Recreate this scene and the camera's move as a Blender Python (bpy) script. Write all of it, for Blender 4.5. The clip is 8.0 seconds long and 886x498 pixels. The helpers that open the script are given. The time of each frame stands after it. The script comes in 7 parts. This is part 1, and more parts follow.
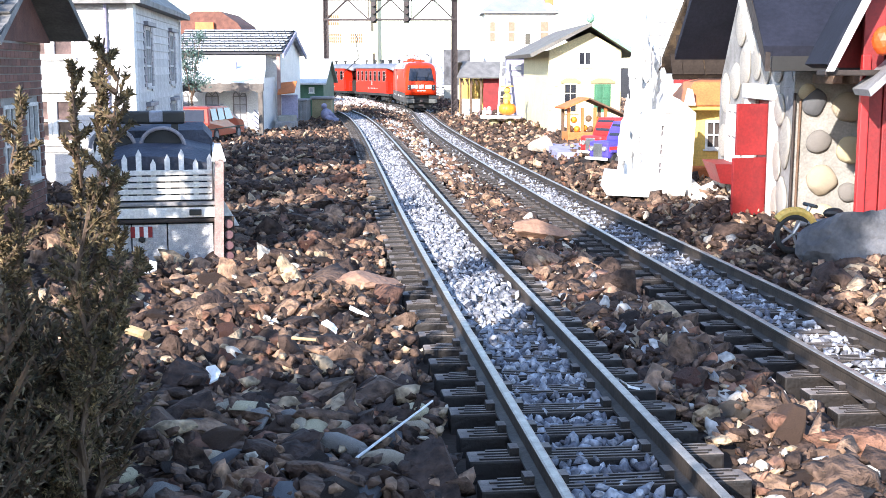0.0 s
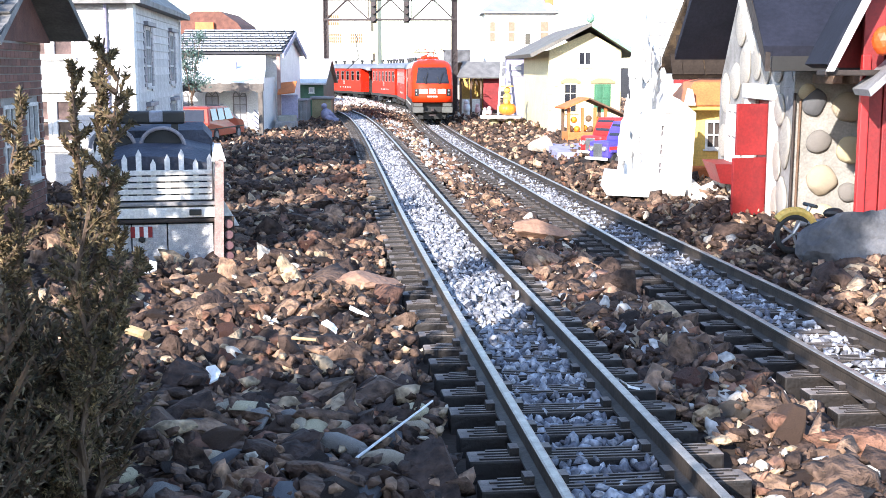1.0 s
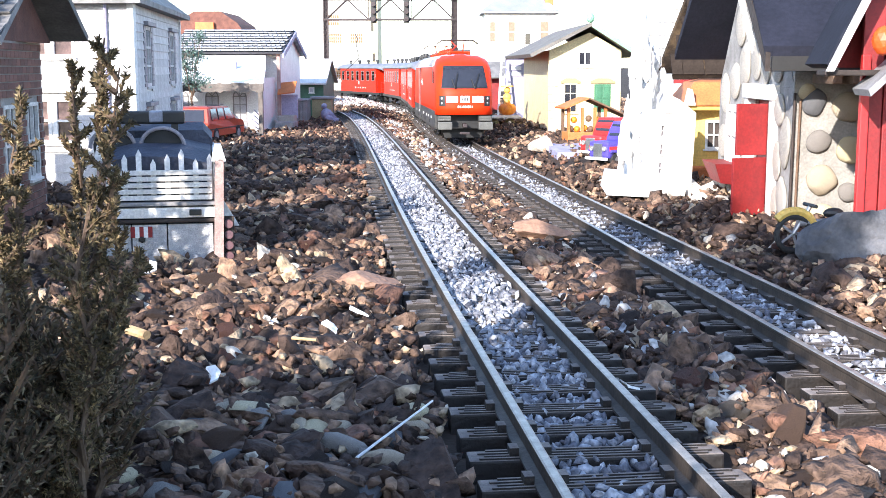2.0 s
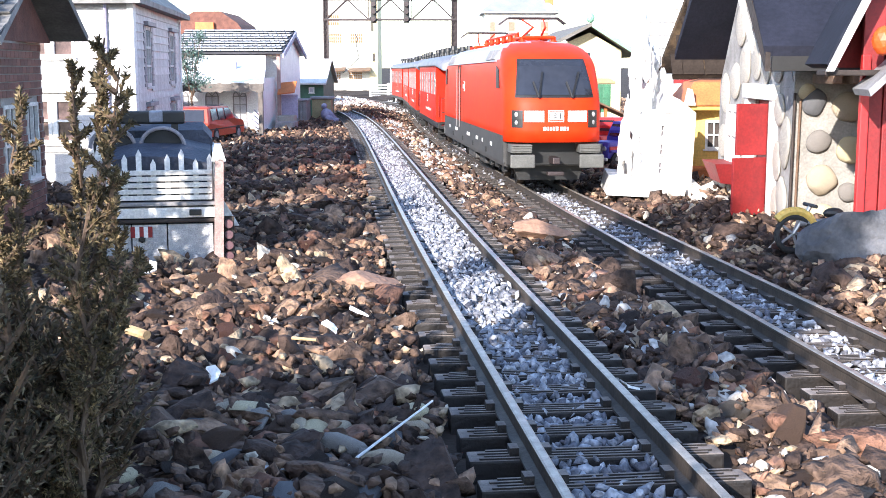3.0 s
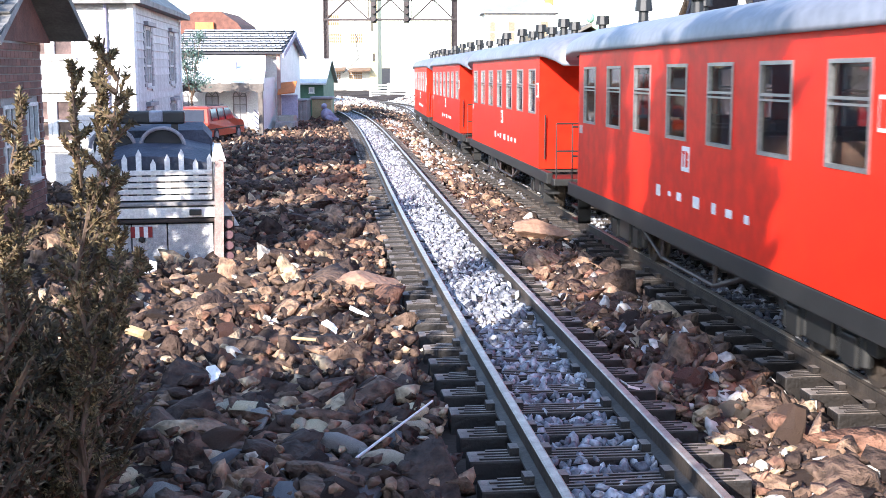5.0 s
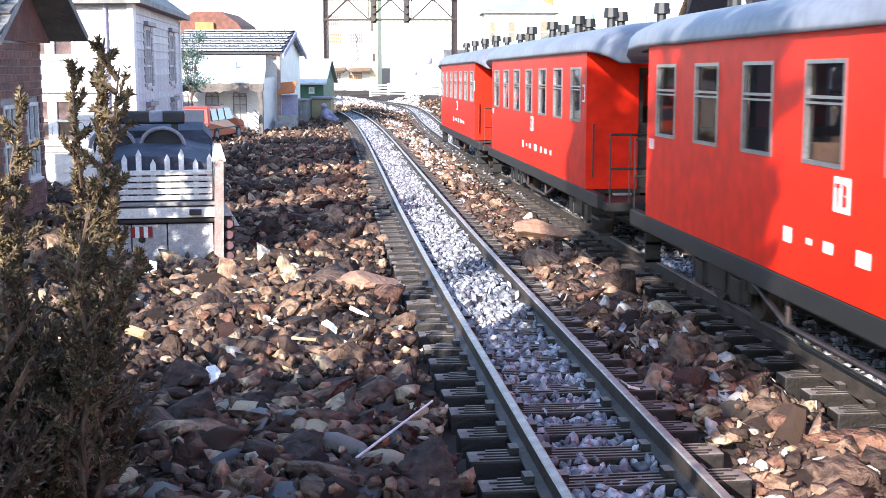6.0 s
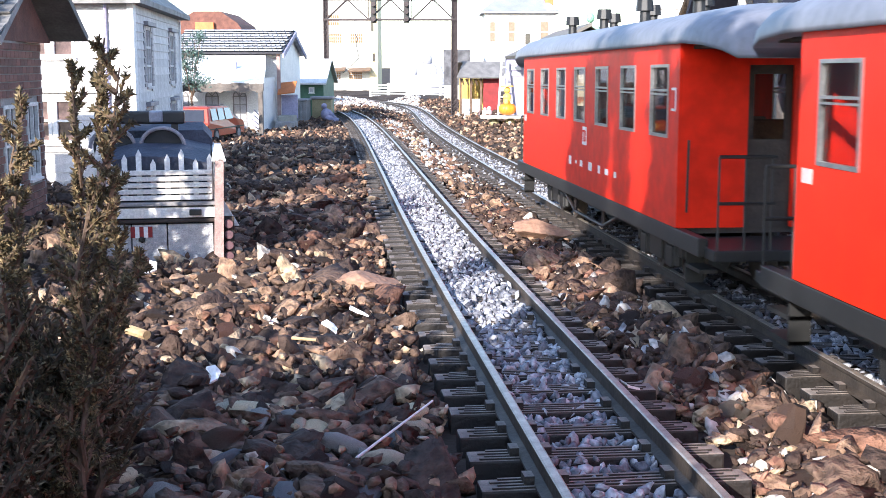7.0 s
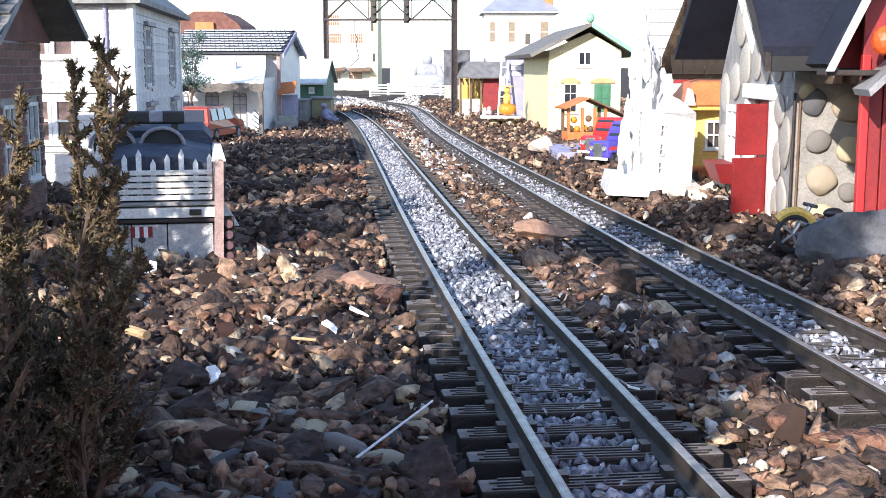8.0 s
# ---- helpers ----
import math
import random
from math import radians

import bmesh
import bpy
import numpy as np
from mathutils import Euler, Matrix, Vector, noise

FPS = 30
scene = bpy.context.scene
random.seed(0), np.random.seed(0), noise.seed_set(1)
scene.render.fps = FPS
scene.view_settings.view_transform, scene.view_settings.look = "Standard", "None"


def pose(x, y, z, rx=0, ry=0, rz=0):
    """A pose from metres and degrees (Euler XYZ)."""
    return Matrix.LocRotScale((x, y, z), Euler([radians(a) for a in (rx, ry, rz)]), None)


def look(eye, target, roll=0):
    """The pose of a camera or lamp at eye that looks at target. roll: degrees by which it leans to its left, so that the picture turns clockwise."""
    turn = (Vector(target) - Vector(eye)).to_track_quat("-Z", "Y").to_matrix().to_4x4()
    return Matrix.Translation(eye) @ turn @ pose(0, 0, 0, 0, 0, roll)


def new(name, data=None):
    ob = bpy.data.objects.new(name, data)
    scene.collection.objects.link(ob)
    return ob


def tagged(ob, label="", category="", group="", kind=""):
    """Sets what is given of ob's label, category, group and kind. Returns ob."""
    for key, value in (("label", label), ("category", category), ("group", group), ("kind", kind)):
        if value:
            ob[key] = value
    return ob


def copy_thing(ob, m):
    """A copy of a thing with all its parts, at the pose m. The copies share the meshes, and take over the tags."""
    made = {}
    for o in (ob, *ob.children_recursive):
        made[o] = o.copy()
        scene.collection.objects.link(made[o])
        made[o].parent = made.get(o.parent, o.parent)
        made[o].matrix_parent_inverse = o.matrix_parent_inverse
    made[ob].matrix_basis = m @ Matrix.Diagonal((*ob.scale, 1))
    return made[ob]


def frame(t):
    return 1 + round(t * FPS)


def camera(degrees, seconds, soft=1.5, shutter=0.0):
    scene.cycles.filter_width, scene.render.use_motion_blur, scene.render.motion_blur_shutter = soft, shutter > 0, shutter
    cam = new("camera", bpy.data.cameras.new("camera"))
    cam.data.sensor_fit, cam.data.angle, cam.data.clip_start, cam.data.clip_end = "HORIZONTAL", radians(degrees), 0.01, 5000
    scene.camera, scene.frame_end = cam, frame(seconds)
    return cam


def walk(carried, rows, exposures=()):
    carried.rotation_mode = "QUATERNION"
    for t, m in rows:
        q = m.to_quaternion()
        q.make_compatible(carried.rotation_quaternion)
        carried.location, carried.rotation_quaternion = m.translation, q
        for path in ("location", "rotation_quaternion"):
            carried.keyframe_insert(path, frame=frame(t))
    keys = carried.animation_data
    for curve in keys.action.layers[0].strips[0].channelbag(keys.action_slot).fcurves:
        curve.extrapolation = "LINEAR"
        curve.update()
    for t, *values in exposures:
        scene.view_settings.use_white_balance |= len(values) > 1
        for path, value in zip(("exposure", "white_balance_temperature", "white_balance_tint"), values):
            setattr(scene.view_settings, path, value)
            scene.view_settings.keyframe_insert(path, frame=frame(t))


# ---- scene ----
# ---------- camera ----------
cam = camera(40.07, 8.0, soft=0.8, shutter=0.12)
EYE = look((0, 0, 0.121), (0, 1, 0.121 - 0.1493))
walk(cam, [(0.0, EYE), (8.0, EYE)],
     exposures=[(0.0, 1.18, 6350, 15), (3.5, 1.2, 6350, 15), (4.0, 1.33, 6350, 15), (4.7, 1.35, 6350, 15), (6.5, 1.20, 6350, 15), (7.5, 0.98, 6350, 15), (8.0, 0.75, 6350, 15)])

# ---------- light ----------
SUN_DIR = Vector((0.40, 0.84, -0.39)).normalized()
world = bpy.data.worlds.new("sky")
scene.world = world
world.use_nodes = True
wn, wl = world.node_tree.nodes, world.node_tree.links
sky = wn.new("ShaderNodeTexSky")
sky.sky_type = "NISHITA"
sky.sun_disc = False
sky.dust_density = 0.4
sky.ozone_density = 2.0
sky.sun_elevation = math.asin(-SUN_DIR.z)
sky.sun_rotation = math.atan2(-SUN_DIR.x, -SUN_DIR.y)
wl.new(sky.outputs["Color"], wn["Background"].inputs["Color"])
wn["Background"].inputs["Strength"].default_value = 0.23
sun_data = bpy.data.lights.new("sun", "SUN")
sun_data.energy = 5.0
sun_data.angle = radians(0.53)
sun_data.color = (1.0, 0.95, 0.86)
sun = new("sun", sun_data)
sun.matrix_world = look((0, 0, 3), Vector((0, 0, 3)) + SUN_DIR)

# ---------- materials ----------
def mat(name, c1, c2=None, rough=0.7, scale=60.0, bump=0.0, bscale=None, metal=0.0, spec=0.5, rnd=0.0, island=False,
        fine=None, stain=None, coat=0.0):
    """A procedural surface: two tones mixed by noise, fine grain over it, relief, and a spread from piece to piece."""
    m = bpy.data.materials.new(name)
    m.use_nodes = True
    n, l = m.node_tree.nodes, m.node_tree.links
    b = n["Principled BSDF"]
    b.inputs["Roughness"].default_value = rough
    b.inputs["Metallic"].default_value = metal
    b.inputs["Specular IOR Level"].default_value = spec
    b.inputs["Coat Weight"].default_value = coat
    tc = n.new("ShaderNodeTexCoord")
    if c2 is None:
        c2 = tuple(v * 0.72 for v in c1)
    nz = n.new("ShaderNodeTexNoise")
    nz.inputs["Scale"].default_value = scale
    nz.inputs["Detail"].default_value = 5
    l.new(tc.outputs["Object"], nz.inputs["Vector"])
    ramp = n.new("ShaderNodeValToRGB")
    ramp.color_ramp.elements[0].position, ramp.color_ramp.elements[1].position = 0.36, 0.66
    ramp.color_ramp.elements[0].color = (*c2, 1)
    ramp.color_ramp.elements[1].color = (*c1, 1)
    l.new(nz.outputs["Fac"], ramp.inputs["Fac"])
    col = ramp.outputs["Color"]
    gz = n.new("ShaderNodeTexNoise")
    gz.inputs["Scale"].default_value = fine or scale * 9
    gz.inputs["Detail"].default_value = 3
    l.new(tc.outputs["Object"], gz.inputs["Vector"])
    gm = n.new("ShaderNodeMapRange")
    gm.inputs["From Min"].default_value, gm.inputs["From Max"].default_value = 0.3, 0.7
    gm.inputs["To Min"].default_value, gm.inputs["To Max"].default_value = 0.82, 1.14
    l.new(gz.outputs["Fac"], gm.inputs["Value"])
    mx = n.new("ShaderNodeMix")
    mx.data_type, mx.blend_type = "RGBA", "MULTIPLY"
    mx.inputs["Factor"].default_value = 1.0
    l.new(col, mx.inputs["A"])
    l.new(gm.outputs["Result"], mx.inputs["B"])
    col = mx.outputs["Result"]
    if stain:
        sz = n.new("ShaderNodeTexNoise")
        sz.inputs["Scale"].default_value = scale * 0.35
        sz.inputs["Detail"].default_value = 8
        sz.inputs["Roughness"].default_value = 0.7
        l.new(tc.outputs["Object"], sz.inputs["Vector"])
        sr = n.new("ShaderNodeMapRange")
        sr.inputs["From Min"].default_value, sr.inputs["From Max"].default_value = 0.52, 0.68
        l.new(sz.outputs["Fac"], sr.inputs["Value"])
        sm = n.new("ShaderNodeMix")
        sm.data_type = "RGBA"
        l.new(sr.outputs["Result"], sm.inputs["Factor"])
        l.new(col, sm.inputs["A"])
        sm.inputs["B"].default_value = (*stain, 1)
        col = sm.outputs["Result"]
    if rnd:
        if island:
            src = n.new("ShaderNodeNewGeometry").outputs["Random Per Island"]
        else:
            src = n.new("ShaderNodeObjectInfo").outputs["Random"]
        rr = n.new("ShaderNodeMapRange")
        rr.inputs["To Min"].default_value, rr.inputs["To Max"].default_value = 1 - rnd, 1 + rnd
        l.new(src, rr.inputs["Value"])
        m2 = n.new("ShaderNodeMix")
        m2.data_type, m2.blend_type = "RGBA", "MULTIPLY"
        m2.inputs["Factor"].default_value = 1.0
        l.new(col, m2.inputs["A"])
        l.new(rr.outputs["Result"], m2.inputs["B"])
        col = m2.outputs["Result"]
    l.new(col, b.inputs["Base Color"])
    if bump:
        bz = n.new("ShaderNodeTexNoise")
        bz.inputs["Scale"].default_value = bscale or scale * 4
        bz.inputs["Detail"].default_value = 6
        l.new(tc.outputs["Object"], bz.inputs["Vector"])
        bn = n.new("ShaderNodeBump")
        bn.inputs["Strength"].default_value = bump
        bn.inputs["Distance"].default_value = 0.002
        l.new(bz.outputs["Fac"], bn.inputs["Height"])
        l.new(bn.outputs["Normal"], b.inputs["Normal"])
    return m


def multi(name, tones, rough=0.85, island=True, scale=220.0, bump=0.6, spec=0.3):
    """Loose pieces, each of one tone out of a list, with grain and relief."""
    m = bpy.data.materials.new(name)
    m.use_nodes = True
    n, l = m.node_tree.nodes, m.node_tree.links
    b = n["Principled BSDF"]
    b.inputs["Roughness"].default_value = rough
    b.inputs["Specular IOR Level"].default_value = spec
    if island:
        src = n.new("ShaderNodeNewGeometry").outputs["Random Per Island"]
    else:
        src = n.new("ShaderNodeObjectInfo").outputs["Random"]
    ramp = n.new("ShaderNodeValToRGB")
    ramp.color_ramp.interpolation = "CONSTANT"
    e = ramp.color_ramp.elements
    pos = 0.0
    for i, (share, c) in enumerate(tones):
        el = e[i] if i < 2 else e.new(pos)
        el.position, el.color = pos, (*c, 1)
        pos += share
    l.new(src, ramp.inputs["Fac"])
    tc = n.new("ShaderNodeTexCoord")
    nz = n.new("ShaderNodeTexNoise")
    nz.inputs["Scale"].default_value = scale
    nz.inputs["Detail"].default_value = 6
    l.new(tc.outputs["Object"], nz.inputs["Vector"])
    mr = n.new("ShaderNodeMapRange")
    mr.inputs["From Min"].default_value, mr.inputs["From Max"].default_value = 0.3, 0.7
    mr.inputs["To Min"].default_value, mr.inputs["To Max"].default_value = 0.4, 1.45
    l.new(nz.outputs["Fac"], mr.inputs["Value"])
    mx = n.new("ShaderNodeMix")
    mx.data_type, mx.blend_type = "RGBA", "MULTIPLY"
    mx.inputs["Factor"].default_value = 1.0
    l.new(ramp.outputs["Color"], mx.inputs["A"])
    l.new(mr.outputs["Result"], mx.inputs["B"])
    l.new(mx.outputs["Result"], b.inputs["Base Color"])
    bn = n.new("ShaderNodeBump")
    bn.inputs["Strength"].default_value = bump
    bn.inputs["Distance"].default_value = 0.004
    l.new(nz.outputs["Fac"], bn.inputs["Height"])
    l.new(bn.outputs["Normal"], b.inputs["Normal"])
    return m


def glass(name, tint=(0.85, 0.9, 0.92), rough=0.05):
    m = bpy.data.materials.new(name)
    m.use_nodes = True
    b = m.node_tree.nodes["Principled BSDF"]
    b.inputs["Base Color"].default_value = (*tint, 1)
    b.inputs["Roughness"].default_value = rough
    b.inputs["Transmission Weight"].default_value = 1.0
    b.inputs["IOR"].default_value = 1.1
    return m


M = {
    "soil": mat("dark_soil", (0.075, 0.055, 0.042), (0.03, 0.022, 0.018), 0.95, 18, 0.8, 160, spec=0.2),
    "bark": multi("bark_and_lava", [(0.38, (0.068, 0.043, 0.033)), (0.28, (0.14, 0.088, 0.062)), (0.17, (0.32, 0.20, 0.13)),
                                    (0.07, (0.20, 0.10, 0.065)), (0.08, (0.46, 0.34, 0.22)), (0.03, (0.60, 0.52, 0.42))], bump=1.0),
    "bark_one": multi("bark_chunks", [(0.35, (0.07, 0.045, 0.035)), (0.3, (0.12, 0.075, 0.056)), (0.2, (0.19, 0.115, 0.08)),
                                      (0.1, (0.18, 0.08, 0.055)), (0.05, (0.2, 0.17, 0.14))], island=False, bump=1.0),
    "ballast": multi("grey_ballast", [(0.3, (0.23, 0.235, 0.26)), (0.3, (0.36, 0.365, 0.39)), (0.2, (0.52, 0.52, 0.54)),
                                      (0.2, (0.14, 0.14, 0.16))], scale=400, bump=0.3),
    "lump": multi("pale_stones", [(0.40, (0.58, 0.53, 0.47)), (0.20, (0.34, 0.18, 0.12)), (0.20, (0.14, 0.085, 0.062)),
                                  (0.2, (0.3, 0.31, 0.33))], scale=200, bump=0.4),
    "white_stone": multi("white_gravel", [(0.5, (0.62, 0.6, 0.57)), (0.3, (0.45, 0.43, 0.4)), (0.2, (0.25, 0.2, 0.17))], scale=200, bump=0.4),
    "plaster": mat("weathered_plaster", (0.44, 0.44, 0.46), (0.25, 0.25, 0.28), 0.8, 14, 0.4, 60),
    "cobble": multi("river_cobbles", [(0.3, (0.40, 0.33, 0.24)), (0.25, (0.22, 0.2, 0.18)), (0.25, (0.12, 0.12, 0.125)),
                                      (0.2, (0.5, 0.42, 0.27))], island=False, scale=120, bump=0.25),
    # sleeper tops coloured paler, as if sunlit
    "sleeper_top": mat("lit_sleeper_top", (0.30, 0.25, 0.21), (0.15, 0.12, 0.105), 0.8, 150, 0.3, rnd=0.25, spec=0.4),
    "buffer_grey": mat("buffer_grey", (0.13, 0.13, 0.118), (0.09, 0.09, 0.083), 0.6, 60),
    # sleeper brown darkened so the sides look shaded
    "sleeper": mat("shaded_brown_sleeper", (0.024, 0.018, 0.015), (0.015, 0.012, 0.010), 0.6, 120, 0.3, rnd=0.2, spec=0.5),
    "rail_side": mat("rail_brass_dull", (0.085, 0.066, 0.052), (0.045, 0.036, 0.03), 0.6, 90, 0.15, metal=0.3),
    "rail_top": mat("rail_head_worn", (0.46, 0.40, 0.33), (0.30, 0.26, 0.215), 0.42, 200, 0.05, metal=0.6),
    "loco_red": mat("loco_red_paint", (0.76, 0.040, 0.004), (0.70, 0.034, 0.004), 0.5, 8, 0.0, spec=0.2),
    "coach_red": mat("coach_red_paint", (0.72, 0.020, 0.003), (0.64, 0.016, 0.003), 0.48, 10, 0.0, spec=0.2),
    "grey_skirt": mat("grey_skirt", (0.062, 0.06, 0.057), (0.045, 0.044, 0.042), 0.6, 20),
    "roof_silver": mat("silver_roof", (0.33, 0.34, 0.38), (0.26, 0.27, 0.31), 0.4, 15),
    "black": mat("black_plastic", (0.018, 0.018, 0.018), (0.012, 0.012, 0.012), 0.5, 60),
    "darkglass": mat("dark_window", (0.03, 0.032, 0.04), (0.02, 0.022, 0.03), 0.08, 12, spec=0.8),
    "white": mat("white_paint", (0.8, 0.79, 0.77), (0.72, 0.71, 0.69), 0.55, 40, 0.1),
    "white_old": mat("white_weathered", (0.78, 0.76, 0.72), (0.62, 0.6, 0.56), 0.7, 60, 0.3, stain=(0.4, 0.37, 0.33)),
    "chrome": mat("window_alloy", (0.42, 0.42, 0.42), (0.33, 0.33, 0.33), 0.4, 60, metal=0.9),
    "slate": mat("blue_grey_roof", (0.020, 0.022, 0.035), (0.013, 0.015, 0.024), 0.85, 30, 0.3, 300, spec=0.2),
    "shingle": mat("grey_shingle", (0.22, 0.21, 0.2), (0.14, 0.135, 0.13), 0.8, 50, 0.4, rnd=0.25),
    "tile_roof": mat("pale_tile", (0.55, 0.56, 0.58), (0.42, 0.43, 0.46), 0.6, 50, 0.2, rnd=0.15),
    "yellow": mat("cream_yellow_wall", (0.76, 0.67, 0.42), (0.70, 0.61, 0.37), 0.75, 30, 0.2),
    "yellow_hot": mat("toy_yellow", (0.75, 0.5, 0.12), (0.66, 0.42, 0.1), 0.6, 40),
    "orange": mat("toy_orange", (0.62, 0.2, 0.06), (0.52, 0.16, 0.05), 0.65, 50, 0.2),
    "lantern": mat("lantern_red_orange", (0.72, 0.10, 0.012), (0.6, 0.08, 0.012), 0.5, 60),
    "pumpkin": mat("pumpkin_orange", (0.8, 0.27, 0.02), (0.7, 0.2, 0.02), 0.5, 60),
    "red": mat("barn_red", (0.27, 0.016, 0.016), (0.20, 0.013, 0.014), 0.6, 50, 0.2),
    "car_red": mat("car_red", (0.42, 0.05, 0.018), (0.34, 0.036, 0.016), 0.4, 40, coat=0.1),
    "blue": mat("toy_blue", (0.09, 0.07, 0.42), (0.07, 0.055, 0.34), 0.45, 40),
    "lilac": mat("lilac_grey", (0.36, 0.34, 0.46), (0.28, 0.27, 0.38), 0.7, 40),
    "green": mat("dull_green", (0.07, 0.16, 0.10), (0.05, 0.12, 0.075), 0.65, 40),
    "mint": mat("mint_trim", (0.25, 0.5, 0.34), (0.2, 0.42, 0.28), 0.6, 40),
    "stone_grey": mat("grey_rock", (0.14, 0.14, 0.15), (0.06, 0.06, 0.065), 0.85, 45, 0.9, 160),
    "mortar": mat("grey_mortar", (0.33, 0.31, 0.28), (0.24, 0.225, 0.2), 0.9, 60, 0.6, 250),
    "wood_brown": mat("brown_wood", (0.19, 0.115, 0.07), (0.11, 0.065, 0.04), 0.75, 70, 0.4),
    "wood_dark": mat("dark_wood", (0.05, 0.036, 0.03), (0.028, 0.02, 0.017), 0.75, 60, 0.5),
    "moss_roof": mat("mossy_dark_roof", (0.05, 0.037, 0.028), (0.026, 0.019, 0.015), 0.95, 40, 0.8, 120, stain=(0.14, 0.095, 0.055), spec=0.15),
    "brick": mat("dark_brick", (0.20, 0.085, 0.06), (0.13, 0.055, 0.042), 0.85, 80, 0.4, rnd=0.3),
    "steel": mat("dark_steel", (0.06, 0.045, 0.045), (0.04, 0.03, 0.03), 0.5, 80, metal=0.4),
    "plank_grey": mat("grey_planks", (0.3, 0.29, 0.29), (0.21, 0.2, 0.2), 0.8, 60, 0.4),
    "concrete": mat("concrete", (0.38, 0.36, 0.31), (0.28, 0.265, 0.23), 0.9, 50, 0.4),
    "twig": mat("brown_twig", (0.14, 0.09, 0.055), (0.08, 0.05, 0.032), 0.85, 90, 0.4),
    "leaf": multi("scale_leaves", [(0.45, (0.075, 0.062, 0.038)), (0.3, (0.13, 0.095, 0.058)), (0.15, (0.22, 0.155, 0.095)),
                                   (0.1, (0.3, 0.24, 0.14))], rough=0.7, bump=0.2),
    "leaf_tip": multi("golden_scale_leaves", [(0.3, (0.075, 0.062, 0.033)), (0.35, (0.15, 0.11, 0.055)), (0.2, (0.26, 0.19, 0.10)), (0.15, (0.07, 0.05, 0.03))], rough=0.7, bump=0.2),
    "tree_leaf": multi("bluish_leaves", [(0.5, (0.07, 0.12, 0.10)), (0.3, (0.11, 0.17, 0.14)), (0.2, (0.16, 0.22, 0.2))], bump=0.2),
    "cream": mat("cream_wall", (0.72, 0.7, 0.62), (0.64, 0.62, 0.55), 0.7, 25, 0.1),
    "amber": mat("amber_pane", (0.34, 0.17, 0.06), (0.26, 0.13, 0.05), 0.4, 80),
    "rubber": mat("tyre_rubber", (0.03, 0.03, 0.03), (0.02, 0.02, 0.02), 0.8, 90),
    "headlamp": mat("lamp_lens", (0.55, 0.55, 0.55), (0.2, 0.2, 0.2), 0.12, 150, spec=0.8),
    "pink": mat("pale_pink", (0.7, 0.45, 0.42), (0.62, 0.4, 0.38), 0.6, 50),
}

# ---------- mesh helpers ----------
def part(name, bm, material, parent=None, label="", smooth=False, at=None):
    """Link a bmesh as one mesh object under a thing or a part."""
    me = bpy.data.meshes.new(name)
    if smooth:
        for f in bm.faces:
            f.smooth = True
    bm.to_mesh(me)
    bm.free()
    if material is not None:
        me.materials.append(material)
    ob = new(name, me)
    if parent is not None:
        ob.parent = parent
    if at is not None:
        ob.matrix_basis = at
    if label:
        ob["label"] = label
    return ob


def share(name, me, parent, m):
    ob = new(name, me)
    ob.parent = parent
    ob.matrix_basis = m
    return ob


def thing(name, label, category, m=None, group="", kind=""):
    ob = new(name)
    ob.empty_display_size = 0.02
    if m is not None:
        ob.matrix_basis = m
    return tagged(ob, label, category, group, kind)


def box(x0, y0, z0, x1, y1, z1, bev=0.0, bm=None, m=None):
    bm = bm or bmesh.new()
    mm = Matrix.Translation(((x0 + x1) / 2, (y0 + y1) / 2, (z0 + z1) / 2)) @ Matrix.Diagonal((abs(x1 - x0), abs(y1 - y0), abs(z1 - z0), 1))
    if m is not None:
        mm = m @ mm
    r = bmesh.ops.create_cube(bm, size=1, matrix=mm)
    if bev:
        es = list({e for v in r["verts"] for e in v.link_edges})
        bmesh.ops.bevel(bm, geom=es, offset=bev, segments=2, affect="EDGES", profile=0.6)
    return bm


def tube(p0, p1, r0, r1=None, seg=8, bm=None):
    bm = bm or bmesh.new()
    p0, p1 = Vector(p0), Vector(p1)
    d = p1 - p0
    m = Matrix.Translation((p0 + p1) / 2) @ d.to_track_quat("Z", "Y").to_matrix().to_4x4()
    bmesh.ops.create_cone(bm, cap_ends=True, segments=seg, radius1=r0, radius2=r0 if r1 is None else r1, depth=d.length, matrix=m)
    return bm


def ball(c, r, sub=2, bm=None, sx=1, sy=1, sz=1, rough=0.0, seed=0, m=None):
    bm = bm or bmesh.new()
    mm = Matrix.Translation(c) @ (m or Matrix()) @ Matrix.Diagonal((sx, sy, sz, 1))
    vs = bmesh.ops.create_icosphere(bm, subdivisions=sub, radius=r)["verts"]
    for v in vs:
        if rough:
            v.co *= 1 + rough * noise.noise(v.co / r * 1.3 + Vector((seed * 7.1, seed * 3.3, 0)))
        v.co = mm @ v.co
    return bm


def prism(outline, y0, y1, bm=None, plane="xz"):
    """Extrude an outline of (x, z) from y0 to y1 (plane xz), or (x, y) from z y0 to y1 (plane xy), or (y, z) along x (plane yz)."""
    bm = bm or bmesh.new()
    def co(a, b, c):
        return {"xz": (a, c, b), "xy": (a, b, c), "yz": (c, a, b)}[plane]
    f0 = [bm.verts.new(co(a, b, y0)) for a, b in outline]
    f1 = [bm.verts.new(co(a, b, y1)) for a, b in outline]
    n = len(outline)
    fs = [bm.faces.new(f0), bm.faces.new(f1[::-1])]
    for i in range(n):
        fs.append(bm.faces.new((f0[i], f1[i], f1[(i + 1) % n], f0[(i + 1) % n])))
    bmesh.ops.recalc_face_normals(bm, faces=fs)
    return bm


